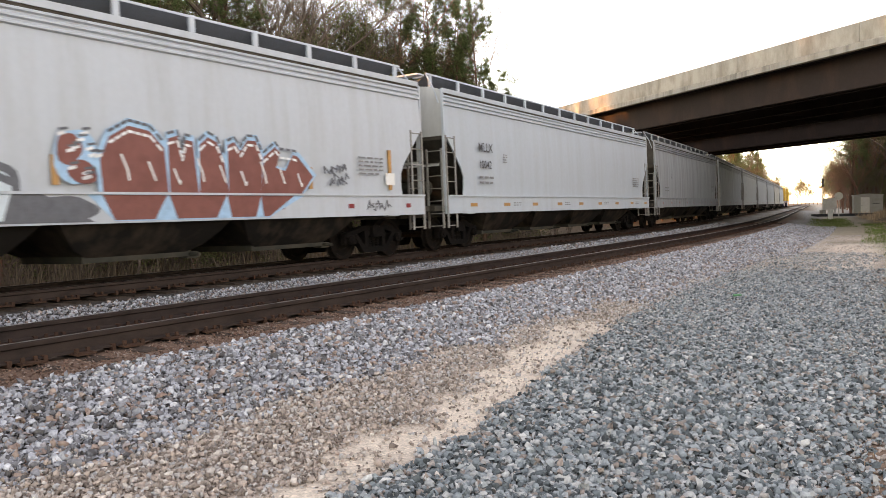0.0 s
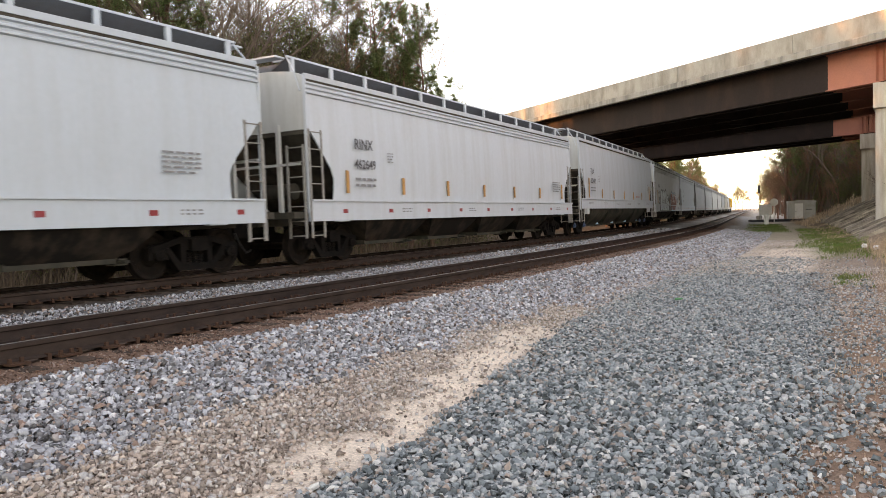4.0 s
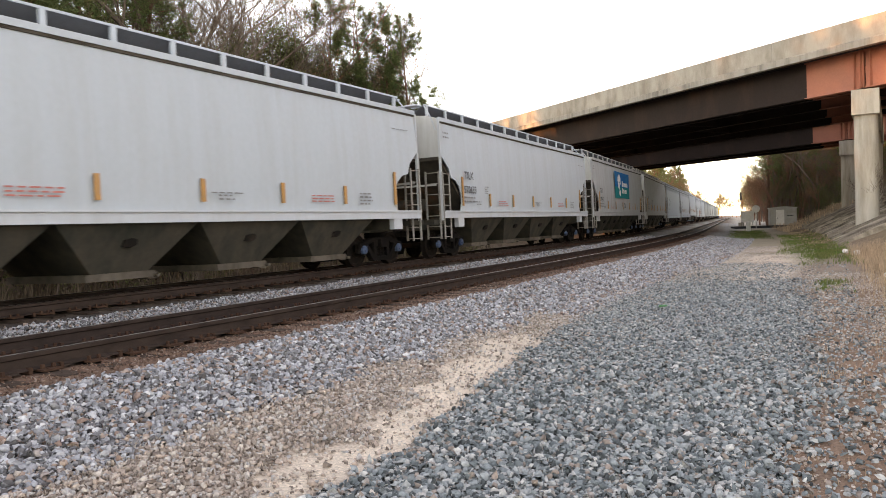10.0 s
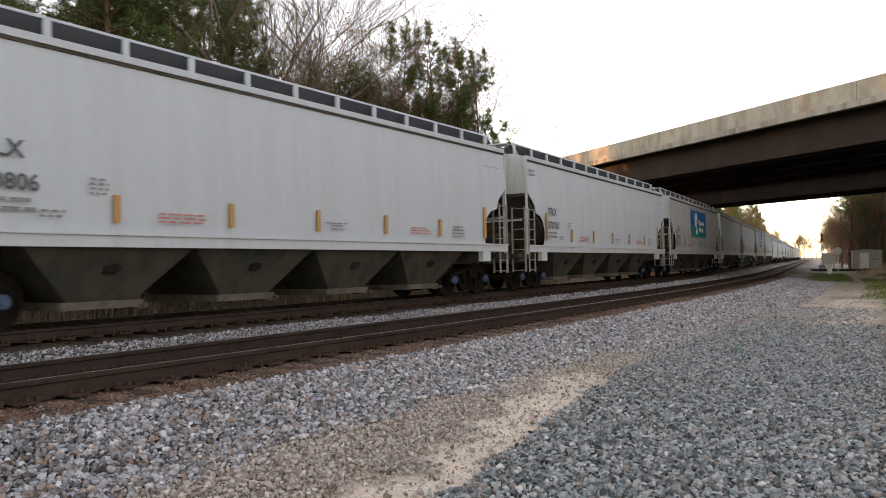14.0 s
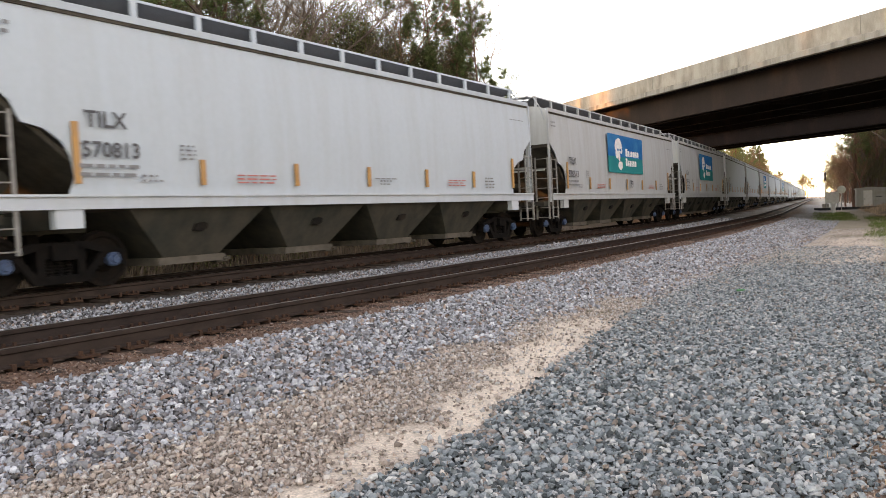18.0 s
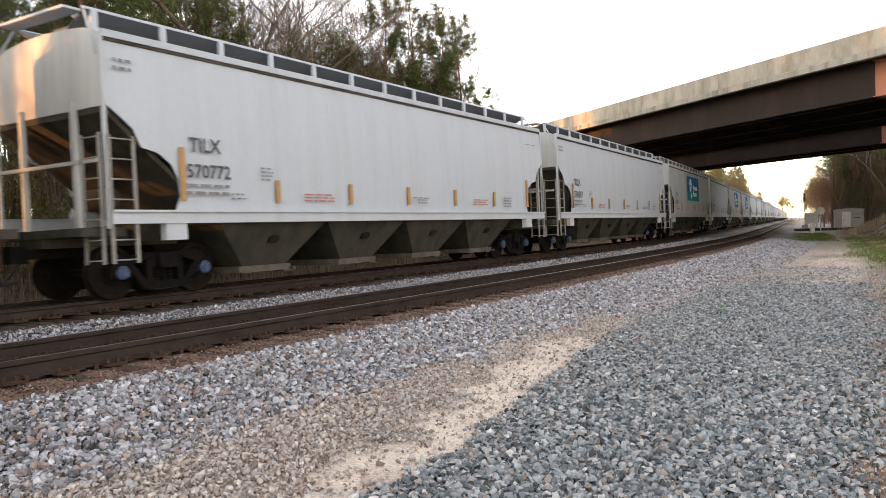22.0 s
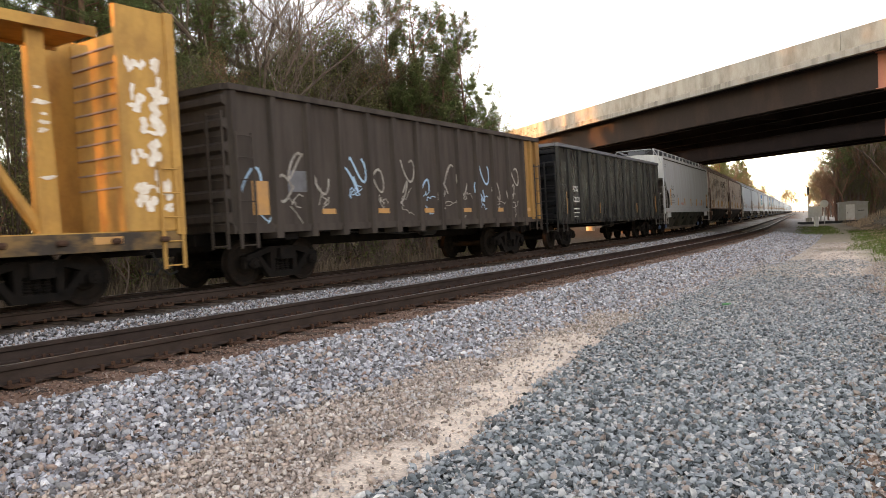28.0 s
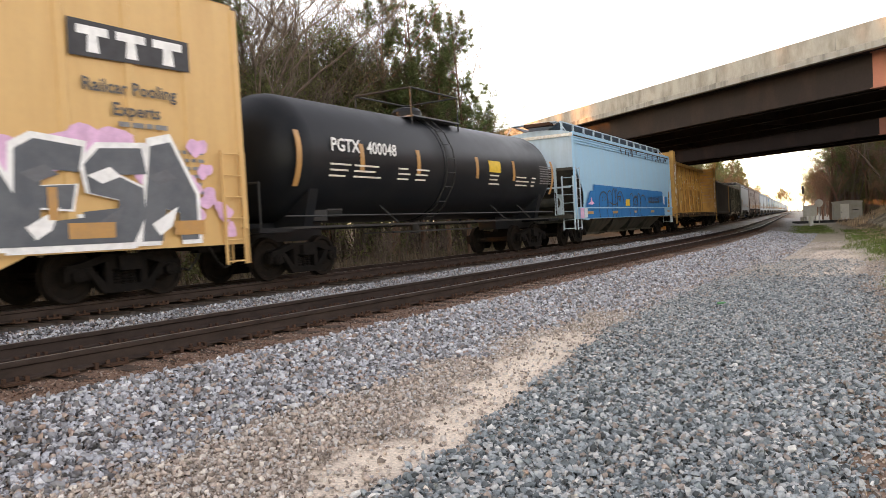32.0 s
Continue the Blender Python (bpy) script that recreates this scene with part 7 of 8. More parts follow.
def locomotive(nose):
    car = thing("locomotive", "dark blue and yellow diesel freight locomotive", "locomotive", "locomotives")
    hb = 10.3
    part("platform", Shape().box(-hb, hb, -1.5, 1.5, 1.25, 1.6), MAT["loco"], car, "walkway frame")
    hood = Shape().prism([(-0.85, 1.6), (0.85, 1.6), (0.85, 4.2), (0.6, 4.45), (-0.6, 4.45), (-0.85, 4.2)], lambda a, b: (-hb + 0.9, a, b), lambda a, b: (4.6, a, b))
    part("hood", hood, MAT["loco"], car, "long engine hood")
    part("hood_panel", Shape().box(-8.8, 3.5, -0.89, -0.84, 3.2, 4.1), MAT["locoy"], car, "yellow hood stripe")
    cab = Shape().prism([(4.6, 1.6), (8.0, 1.6), (8.0, 2.9), (7.3, 3.2), (7.1, 4.5), (4.6, 4.65)], lambda a, b: (a, -1.5, b), lambda a, b: (a, 1.5, b))
    part("cab", cab, MAT["locoy"], car, "yellow driver's cab")
    part("cab_window", Shape().box(5.2, 6.4, -1.53, -1.5, 3.3, 4.0), MAT["dark"], car, "dark side window")
    part("fuel_tank", Shape().box(-2.8, 2.8, -1.35, 1.35, 0.35, 1.2), MAT["loco"], car, "fuel tank")
    for k in range(3):
        part("radiator_fan", Shape().lathe((-8.2 + 1.5 * k, 0, 4.45), (0, 0, 1), [(0, 0.6), (0.15, 0.6), (0.15, 0.5)], 16), MAT["dark"], car, "roof fan")
    rails = Shape()
    for sgn in (-1, 1):
        rails.rod((-hb, sgn * 1.47, 2.6), (4.5, sgn * 1.47, 2.6), 0.02, n=6)
        for i in range(9):
            x = -hb + i * 1.8
            rails.rod((x, sgn * 1.47, 1.6), (x, sgn * 1.47, 2.6), 0.02, n=6)
    part("handrail", rails, MAT["locoy"], car)
    for d in (-1, 1):
        part("end_light", Shape().lathe((d * (hb - 0.9), 0.0, 4.0), (d, 0, 0), [(0, 0.12), (0.05, 0.12)], 12), MAT["signwhite"], car, "headlight housing")
        add_truck(car, d * 7.0)
        add_truck(car, d * 4.8)
        add_coupler(car, d * (hb + 0.1), d)
    return car


# ---- the train ----
def train_shift(t):
    u = t / 32.0
    return 471.470 * u - 37.607 * u ** 2 + 65.599 * u ** 3 - 28.044 * u ** 4 + 0.5 * max(t - 30.4, 0.0)


GAPS = [16.15 + 20.72 * k for k in range(8, 0, -1)] + [16.15 - 20.69 * k for k in range(6)] + [-106.35 - 18.97 * k for k in range(12)]
CARS = []


def build_train():
    def take(car, i, more=0.0):
        CARS.append((car, (GAPS[i] + GAPS[i + 1]) / 2 + 0.32 + more))
    P = [GAPS[i] - GAPS[i + 1] for i in range(len(GAPS) - 1)]
    front = ["beige", "tan", "grey", "beige", "beige", "grey", "grey"]
    for i, paint in enumerate(front):
        car, hb = lip_car(P[i], "", "", paint, paint, {"beige": "dusty pale grey", "tan": "dusty tan", "grey": "grimy grey"}[paint] + " covered hopper car", bays=4, end_paint="slope" if paint == "grey" else "cream")
        take(car, i)
    car, hb = lip_car(P[7], "MLLX", "10042", "cool", "cool", refl="orange")
    take(car, 7)
    car, hb = lip_car(P[8], "RINX", "462415", "white", "white", "white covered hopper car with large maroon and pale blue graffiti", gap=1.35)
    graffiti_big(car, hb)
    take(car, 8, 0.2)
    car = deep_sill_car(P[9], "623403", 11)
    take(car, 9, 0.15)
    car, hb = lip_car(P[10], "RINX", "462649")
    reflectors(car, hb, (0.55, 0.45, 0.45, 0.4, 0.4, 0.4, 0.6))
    take(car, 10)
    car, hb = lip_car(P[11], "RINX", "463314", "cool", "cool")
    take(car, 11)
    car = pellet_car(P[12], "621556", "beige", hb_label="pale grey covered hopper car streaked with dust", seed=13)
    sh = Shape()
    for k, (a, b) in enumerate(((-4.9, 2.2), (-4.6, 2.35), (-4.3, 2.15), (-4.7, 1.95), (-4.35, 1.85))):
        stroke(sh, [(a + 0.2 * math.cos(q + k), b + 0.16 * math.sin(1.7 * q)) for q in [0.45 * m for m in range(12)]], 0.03, -1.66)
    part("tag", sh, MAT["black"], car, "small spiky black sprayed tag")["kind"] = "stuff"
    take(car, 12)
    numbers = ["570492", "570633", "570599", "570519", "570763", "570806", "570561", "570513", "570813", "570481", "570557", "570772"]
    ads = {0: "20", 3: "101", 6: "", 7: "79", 9: "95"}
    for k, num in enumerate(numbers):
        car = pellet_car(P[13 + k], num, "beige" if k in ads else "cool", ads.get(k), seed=20 + 3 * k)
        take(car, 13 + k)
    CARS.append((ribbed_hopper("72", False, 90), -323.95))
    CARS.append((ribbed_hopper("", True, 95), -341.85))
    CARS.append((pellet_car(18.4, "570784", "beige", hb_label="dusty pale grey covered hopper car with cream end", seed=61), -359.75))
    CARS.append((black_gondola(), -377.0))
    CARS.append((brown_gondola(), -393.85))
    CARS.append((centrebeam(), -413.5))
    CARS.append((blue_hopper(), -434.95))
    CARS.append((tank_car(), -453.22))
    CARS.append((boxcar(), -471.45))
    CARS.append((locomotive(1), GAPS[0] + 11.2))
    CARS.append((locomotive(1), GAPS[0] + 33.4))


def motions():
    times = [-1.0] + [0.5 * i for i in range(65)] + [33.0]
    for car, s0 in CARS:
        rows = []
        for t in times:
            s = s0 + train_shift(t)
            h = along(s)[2]
            p = at_track(s, TRAIN, TRAIN_Z - 0.014)
            rows.append((t, Matrix.Translation(p) @ Matrix.Rotation(math.pi / 2 - h, 4, "Z") @ Matrix.Rotation(-0.018, 4, "X")))
        walk(car, rows)


# ---- trees ----
class Limbs:
    """Tapered trunk and branches, gathered into one mesh."""

    def __init__(self):
        self.sh = Shape()
        self.tips = []

    def limb(self, pts, r0, r1, n):
        rows = []
        for i, p in enumerate(pts):
            d = (pts[min(i + 1, len(pts) - 1)] - pts[max(i - 1, 0)]).normalized()
            u = Vector((0, 0, 1)) if abs(d.z) < 0.9 else Vector((1, 0, 0))
            a = d.cross(u).normalized()
            b = a.cross(d)
            r = r0 + (r1 - r0) * i / (len(pts) - 1)
            rows.append([p + (a * math.cos(2 * math.pi * k / n) + b * math.sin(2 * math.pi * k / n)) * r for k in range(n + 1)])
        self.sh.sheet(rows)


def wander(rng, p, d, length, steps, bend, lift=0.0):
    pts = [p.copy()]
    d = d.normalized()
    for _ in range(steps):
        d = (d + Vector((rng.uniform(-bend, bend), rng.uniform(-bend, bend), rng.uniform(-bend, bend) + lift))).normalized()
        pts.append(pts[-1] + d * length / steps)
    return pts, d


def fork(L, rng, p, d, length, r, depth, lift=0.05, spread=0.6, kids=3):
    steps = 4 if depth > 2 else 2
    pts, d2 = wander(rng, p, d, length, steps, 0.16, lift)
    L.limb(pts, r, r * 0.6, 6 if depth > 3 else (4 if depth > 1 else 3))
    L.tips.append(pts[-1])
    if depth <= 0:
        return
    for k in range(kids):
        q = pts[rng.randint(1, steps)] if k else pts[-1]
        a = rng.uniform(0, 6.28)
        side = Vector((math.cos(a), math.sin(a), rng.uniform(-0.2, 0.5)))
        fork(L, rng, q, d2 * (1 - spread * 0.6) + side * spread, length * rng.uniform(0.55, 0.8), max(r * rng.uniform(0.42, 0.6), 0.0075), depth - 1, lift, spread, kids)


def tufts(name, centres, per, length, width, rng, flat=0.4, mat=None):
    """Sprays of thin blades round many centres (pine needles, leaves)."""
    n = len(centres) * per
    c = np.repeat(np.array([tuple(p) for p in centres]), per, axis=0)
    d = rng.normal(0, 1, (n, 3))
    d[:, 2] = d[:, 2] * (1 - flat) + 0.25
    d /= np.linalg.norm(d, axis=1, keepdims=True)
    s = np.cross(d, rng.normal(0, 1, (n, 3)))
    s /= np.linalg.norm(s, axis=1, keepdims=True)
    l = length * rng.uniform(0.6, 1.3, (n, 1))
    base = c + rng.normal(0, length * 0.18, (n, 3))
    v = np.stack([base - s * width / 2, base + s * width / 2, base + d * l], 1).reshape(-1, 3)
    return mesh_from_arrays(name, v, np.arange(3 * n).reshape(-1, 3))


def leaf_cloud(name, centres, per, radius, size, rng):
    n = len(centres) * per
    c = np.repeat(np.array([tuple(p) for p in centres]), per, axis=0) + rng.normal(0, radius * 0.5, (n, 3))
    a = rng.normal(0, 1, (n, 3))
    a /= np.linalg.norm(a, axis=1, keepdims=True)
    b = np.cross(a, rng.normal(0, 1, (n, 3)))
    b /= np.linalg.norm(b, axis=1, keepdims=True)
    s = size * rng.uniform(0.6, 1.4, (n, 1))
    v = np.stack([c - a * s, c - b * s * 0.5, c + a * s, c + b * s * 0.5], 1).reshape(-1, 3)
    q = np.arange(4 * n).reshape(-1, 4)
    return mesh_from_arrays(name, v, q)


def plant(name, label, trunk, bark, crown=None, foliage=None):
    t = thing(name, label, "tree", "woods beside the railway")
    part("trunk", trunk, MAT[bark], t, "bare trunk and limbs", 60)
    if crown is not None:
        crown.materials.append(MAT[foliage])
        part("crown", crown, None, t, "foliage")
    return t


def pine(seed, height, bare=0.45):
    rng = random.Random(seed)
    nr = np.random.default_rng(seed)
    L = Limbs()
    trunk, _ = wander(rng, Vector((0, 0, -0.4)), Vector((0, 0, 1)), height, 10, 0.05, 0.05)
    L.limb(trunk, 0.016 * height, 0.03, 8)
    cs = []
    n = int(height * 2.6)
    for i in range(n):
        f = bare + (1 - bare) * (i + rng.random()) / n
        k = min(int(f * 10), 9)
        p = trunk[k].lerp(trunk[k + 1], f * 10 - k)
        a = rng.uniform(0, 6.28)
        reach = height * 0.23 * (1.05 - f) ** 0.6 * rng.uniform(0.5, 1.1) + 0.35
        pts, _ = wander(rng, p, Vector((math.cos(a), math.sin(a), rng.uniform(0.0, 0.45))), reach, 4, 0.2, 0.08)
        L.limb(pts, 0.035, 0.008, 4)
        for q in pts[2:]:
            for _ in range(4):
                cs.append(q + Vector((rng.gauss(0, 0.22), rng.gauss(0, 0.22), rng.gauss(0.05, 0.16))))
        cs.append(pts[1].lerp(pts[2], 0.5))
    for _ in range(10):
        cs.append(trunk[-1] + Vector((rng.gauss(0, 0.2), rng.gauss(0, 0.2), rng.gauss(-0.2, 0.3))))
    return L.sh, tufts("crown", cs, 20, 0.34, 0.035, nr)


def tufted_pine(seed, height):
    """An open young pine: few limbs, each with separate upright needle clumps."""
    rng = random.Random(seed)
    nr = np.random.default_rng(seed)
    L = Limbs()
    trunk, _ = wander(rng, Vector((0, 0, -0.4)), Vector((0.04, 0, 1)), height, 10, 0.07, 0.04)
    L.limb(trunk, 0.010 * height, 0.02, 7)
    cs = []

    def clump(q, tall):
        for k in range(7):
            cs.append(q + Vector((rng.gauss(0, 0.10), rng.gauss(0, 0.10), tall * (k / 6 - 0.4) + rng.gauss(0, 0.05))))
    n = 26
    for i in range(n):
        f = 0.42 + 0.56 * (i + rng.random()) / n
        k = min(int(f * 10), 9)
        p = trunk[k].lerp(trunk[k + 1], f * 10 - k)
        a = rng.uniform(0, 6.28)
        reach = (0.5 + 2.3 * (1.04 - f) ** 0.5) * rng.uniform(0.6, 1.15)
        pts, _ = wander(rng, p, Vector((math.cos(a), math.sin(a), rng.uniform(0.1, 0.6))), reach, 4, 0.22, 0.12)
        L.limb(pts, 0.028, 0.008, 4)
        clump(pts[-1], rng.uniform(0.5, 0.95))
        if reach > 1.3 and rng.random() < 0.7:
            clump(pts[2] + Vector((0, 0, 0.25)), rng.uniform(0.4, 0.7))
    clump(trunk[-1], 0.9)
    return L.sh, tufts("crown", cs, 34, 0.26, 0.034, nr)


def bare_tree(seed, height, depth=5, kids=3, leaves=0, leaf=0.05):
    rng = random.Random(seed)
    L = Limbs()
    fork(L, rng, Vector((0, 0, -0.3)), Vector((rng.uniform(-0.08, 0.08), rng.uniform(-0.08, 0.08), 1)), height * 0.36, 0.012 * height, depth, 0.07, 0.5, kids)
    crown = None
    if leaves:
        pts = rng.sample(L.tips, min(len(L.tips), leaves))
        crown = leaf_cloud("crown", pts, 20, 0.32, leaf * 0.6, np.random.default_rng(seed))
    return L.sh, crown


def bush(seed, height, width, n=90):
    rng = random.Random(seed)
    L = Limbs()
    cs = []
    for i in range(n):
        a, f = rng.uniform(0, 6.28), rng.random() ** 0.8
        r = width * (1 - 0.75 * f) * math.sqrt(rng.random())
        q = Vector((r * math.cos(a), r * math.sin(a), height * f * 0.97))
        cs.append(q)
        if i % 6 == 0:
            L.limb([Vector((rng.uniform(-0.2, 0.2), rng.uniform(-0.2, 0.2), -0.2)), q * 0.5 + Vector((0, 0, 0.2)), q], 0.05, 0.01, 4)
    return L.sh, leaf_cloud("crown", cs, 62, 0.62, 0.056, np.random.default_rng(seed))


def ground_at(x, y):
    return float(ground_height(np.array([x]), np.array([y]))[0])


def build_woods():
    kinds = {}
    for k, (sd, h) in enumerate(((1, 17.0), (2, 15.0), (3, 18.5))):
        sh, cr = pine(sd, h)
        kinds["pine%d" % k] = plant("pine_tree", "tall dark green pine with reddish trunk", sh, "pinebark", cr, "needle")
    for k, (sd, h) in enumerate(((15, 15.5), (16, 14.0))):
        sh, cr = tufted_pine(sd, h)
        kinds["tuft%d" % k] = plant("pine_tree", "thin open pine with separate dark needle clumps", sh, "pinebark", cr, "needle")
    for k, (sd, h) in enumerate(((21, 15.0), (22, 13.0), (23, 11.0))):
        sh, cr = bare_tree(sd, h)
        kinds["bare%d" % k] = plant("bare_tree", "leafless grey-brown deciduous tree in early spring", sh, "twig")
    for k, (sd, h) in enumerate(((25, 14.5), (26, 13.0))):
        sh, cr = bare_tree(sd, h, 6, 3)
        kinds["fine%d" % k] = plant("bare_tree", "tall leafless tree with fine grey-brown twigs", sh, "twig")
    for k, (sd, h) in enumerate(((31, 13.0), (32, 11.0))):
        sh, cr = bare_tree(sd, h, leaves=480, leaf=0.06)
        kinds["bud%d" % k] = plant("bare_tree", "deciduous tree with sparse reddish-brown leaves", sh, "redtwig", cr, "dryleaf")
    for k, (sd, h, w) in enumerate(((41, 7.5, 2.6), (42, 5.5, 2.4), (43, 9.5, 2.8))):
        sh, cr = bush(sd, h, w, 110 + 20 * k)
        kinds["bush%d" % k] = plant("evergreen_shrub", "dense dull green evergreen shrub at the edge of the woods", sh, "bark", cr, "leaf")
    for k, sd in enumerate((51, 52)):
        sh, cr = bare_tree(sd, 4.0, 4, 4)
        kinds["brush%d" % k] = plant("brush", "tangled leafless grey-brown brush", sh, "twig")
    for k, (sd, h) in enumerate(((61, 11.5), (62, 10.0))):
        sh, cr = bare_tree(sd, h, 5, 4, leaves=900, leaf=0.07)
        kinds["mix%d" % k] = plant("leafing_tree", "leafing tree with dull olive and brown foliage", sh, "twig", cr, "leaf")
    used = set()
    rng = random.Random(77)

    def put(kind, s, o, scale=1.0, turn=None, fixed=False):
        p = at_track(s, o)
        # the open edge of the woods, planted tree by tree further down
        az, dist = math.degrees(math.atan2(p.x, p.y)), math.hypot(p.x, p.y)
        if not fixed and not kind.startswith("brush") and o > 9 and dist < 92 and -14.3 < az < 9.5 and scale > 0.5:
            return
        z = ground_at(p.x, p.y)
        m = Matrix.Translation((p.x, p.y, z - 0.05)) @ Matrix.Rotation(rng.uniform(0, 6.28) if turn is None else turn, 4, "Z")
        src = kinds[kind]
        if kind not in used:
            used.add(kind)
            src.matrix_basis = m
            src.scale = (scale,) * 3
        else:
            c = copy_thing(src, m)
            c.scale = (scale,) * 3
    # woods along the far side of the train, from the dense pines to the thin group that ends them
    for kind, s, o, sc in (("pine0", 14.1, 21.0, 0.93), ("pine1", 17.4, 25.0, 1.13), ("pine2", 21.6, 30.0, 1.07), ("pine2", 17.9, 22.0, 0.84), ("pine0", 22.8, 27.0, 1.10), ("pine1", 28.7, 33.0, 1.40), ("pine1", 19.7, 20.0, 1.03), ("pine0", 24.9, 24.0, 1.05),
                           ("pine2", 32.3, 30.0, 1.09), ("pine2", 23.7, 20.0, 0.82), ("pine1", 30.7, 25.0, 1.14), ("pine0", 40.1, 32.0, 1.29), ("bare0", 27.0, 19.0, 1.07), ("bare1", 36.8, 26.0, 1.46), ("bare0", 32.1, 21.0, 1.06), ("bare2", 43.6, 28.0, 1.75),
                           ("bare1", 37.0, 22.0, 1.34), ("bare0", 45.0, 26.0, 1.31), ("bud0", 37.8, 20.0, 1.20), 
                           ("mix0", 48.9, 23.0, 1.1), ("mix1", 49.8, 20.0, 1.15), ("bush2", 51.0, 19.0, 1.0), ("bud1", 45.1, 24.0, 1.3), ("bud1", 11.6, 16.0, 0.81), ("bush2", 13.2, 17.0, 0.86), ("bush0", 14.2, 16.0, 0.92),
                           ("bush2", 15.9, 16.0, 0.87), ("bush0", 18.0, 16.5, 0.92), ("bud1", 18.9, 16.0, 0.97), ("bush2", 21.6, 17.0, 0.92), ("bush0", 22.2, 16.0, 0.92), ("bush2", 25.0, 17.0, 0.92), ("bush2", 27.4, 17.0, 0.92), ("bush2", 31.8, 19.0, 0.92),
                           ("bush0", 29.7, 16.0, 0.92), ("bush2", 34.1, 18.0, 0.92), ("bush2", 38.8, 19.0, 0.78), ("bush0", 40.6, 18.0, 0.78), ("bush2", 40.7, 16.5, 0.78), ("bush2", 49.4, 19.0, 0.78), ("bush0", 45.6, 16.0, 0.78), ("bush1", 52.1, 18.0, 0.78),
                           ("bud0", 36.1, 23.0, 1.18), ("bud1", 40.6, 24.0, 1.46), ("bud0", 32.6, 22.0, 1.07), ("bud1", 35.1, 16.0, 1.22), ("bare2", 30.9, 15.5, 1.15), ("bare2", 37.4, 15.5, 1.25), ("bare2", 41.3, 16.0, 1.27)):
        put(kind, s, o, sc)
    # the brown and green mass below the thin pines
    for i in range(34):
        s = 28 + i * 0.76
        put(("mix0", "bud0", "mix1", "bud1", "bush2")[i % 5], s + rng.uniform(-1, 1), 15.5 + rng.uniform(0, 7), rng.uniform(0.95, 1.24) * (0.78 if s > 48 else 1.0))
    # trunks and brush deep in the woods
    for i in range(30):
        put(("bare0", "pine1", "bare1", "mix0", "pine0")[i % 5], 1 + i * 1.15 + rng.uniform(-1, 1), 18 + rng.uniform(0, 9), rng.uniform(0.8, 1.05))
    for i in range(16):
        put(("pine0", "bush2", "pine2", "bud0")[i % 4], 4 + i * 3.4 + rng.uniform(-1.2, 1.2), 35 + rng.uniform(-3, 8), rng.uniform(0.9, 1.15))
    for i in range(24):
        put(("bush0", "bush1", "brush0", "bush2", "brush1")[i % 5], 6 + i * 1.9 + rng.uniform(-1, 1), 15.0 + rng.uniform(-0.8, 2.6) + (5 if i % 3 == 0 else 0), rng.uniform(0.55, 0.95))
    for i in range(34):
        put("brush%d" % (i % 2), 0 + i * 1.6 + rng.uniform(-0.8, 0.8), 13.4 + rng.uniform(-1.4, 1.6), rng.uniform(0.5, 0.95))
    # pines out of view, added to shade the tracks
    for i in range(9):
        put("pine%d" % (i % 3), -22 + i * 4.0 + rng.uniform(-1.2, 1.2), 24 + rng.uniform(-4, 12), rng.uniform(0.9, 1.1))
    # unseen woods added behind the path to keep the low sun off the tracks
    for i in range(16):
        put("pine%d" % (i % 3), -30 - i * 4.5 + rng.uniform(-2, 2), 16 + rng.uniform(-3, 14), rng.uniform(0.85, 1.05))
    for i in range(10):
        put("bush%d" % (i % 3), -26 - i * 5.5 + rng.uniform(-2, 2), 15 + rng.uniform(-3, 6), rng.uniform(0.8, 1.1))
    for i in range(46):
        put(("bush2", "bush0", "brush0", "bush1", "mix1")[i % 5], -52 + i * 1.25 + rng.uniform(-0.6, 0.6), 15.0 + rng.uniform(-1.2, 4.5), rng.uniform(0.55, 0.9))
    # deep pines and bushes added on the sunset side to block the low sun
    for i in range(44):
        if -34 + (i % 22) * 4.2 > 30:
            continue
        put("pine%d" % (i % 3), -34 + (i % 22) * 4.2 + rng.uniform(-1.5, 1.5), 37 + (i // 22) * 11 + rng.uniform(-3, 6), rng.uniform(1.05, 1.25))
    for i in range(40):
        put("bush%d" % (i % 3), -30 + i * 2.1 + rng.uniform(-1, 1), 27 + rng.uniform(-3, 6), rng.uniform(0.6, 0.9))
    def stand(kind, az, dist, sc):
        x, y = math.sin(radians(az)) * dist, math.cos(radians(az)) * dist
        ss, oo = track_coords(np.array([x]), np.array([y]))
        put(kind, float(ss[0]), float(oo[0]), sc, fixed=True)
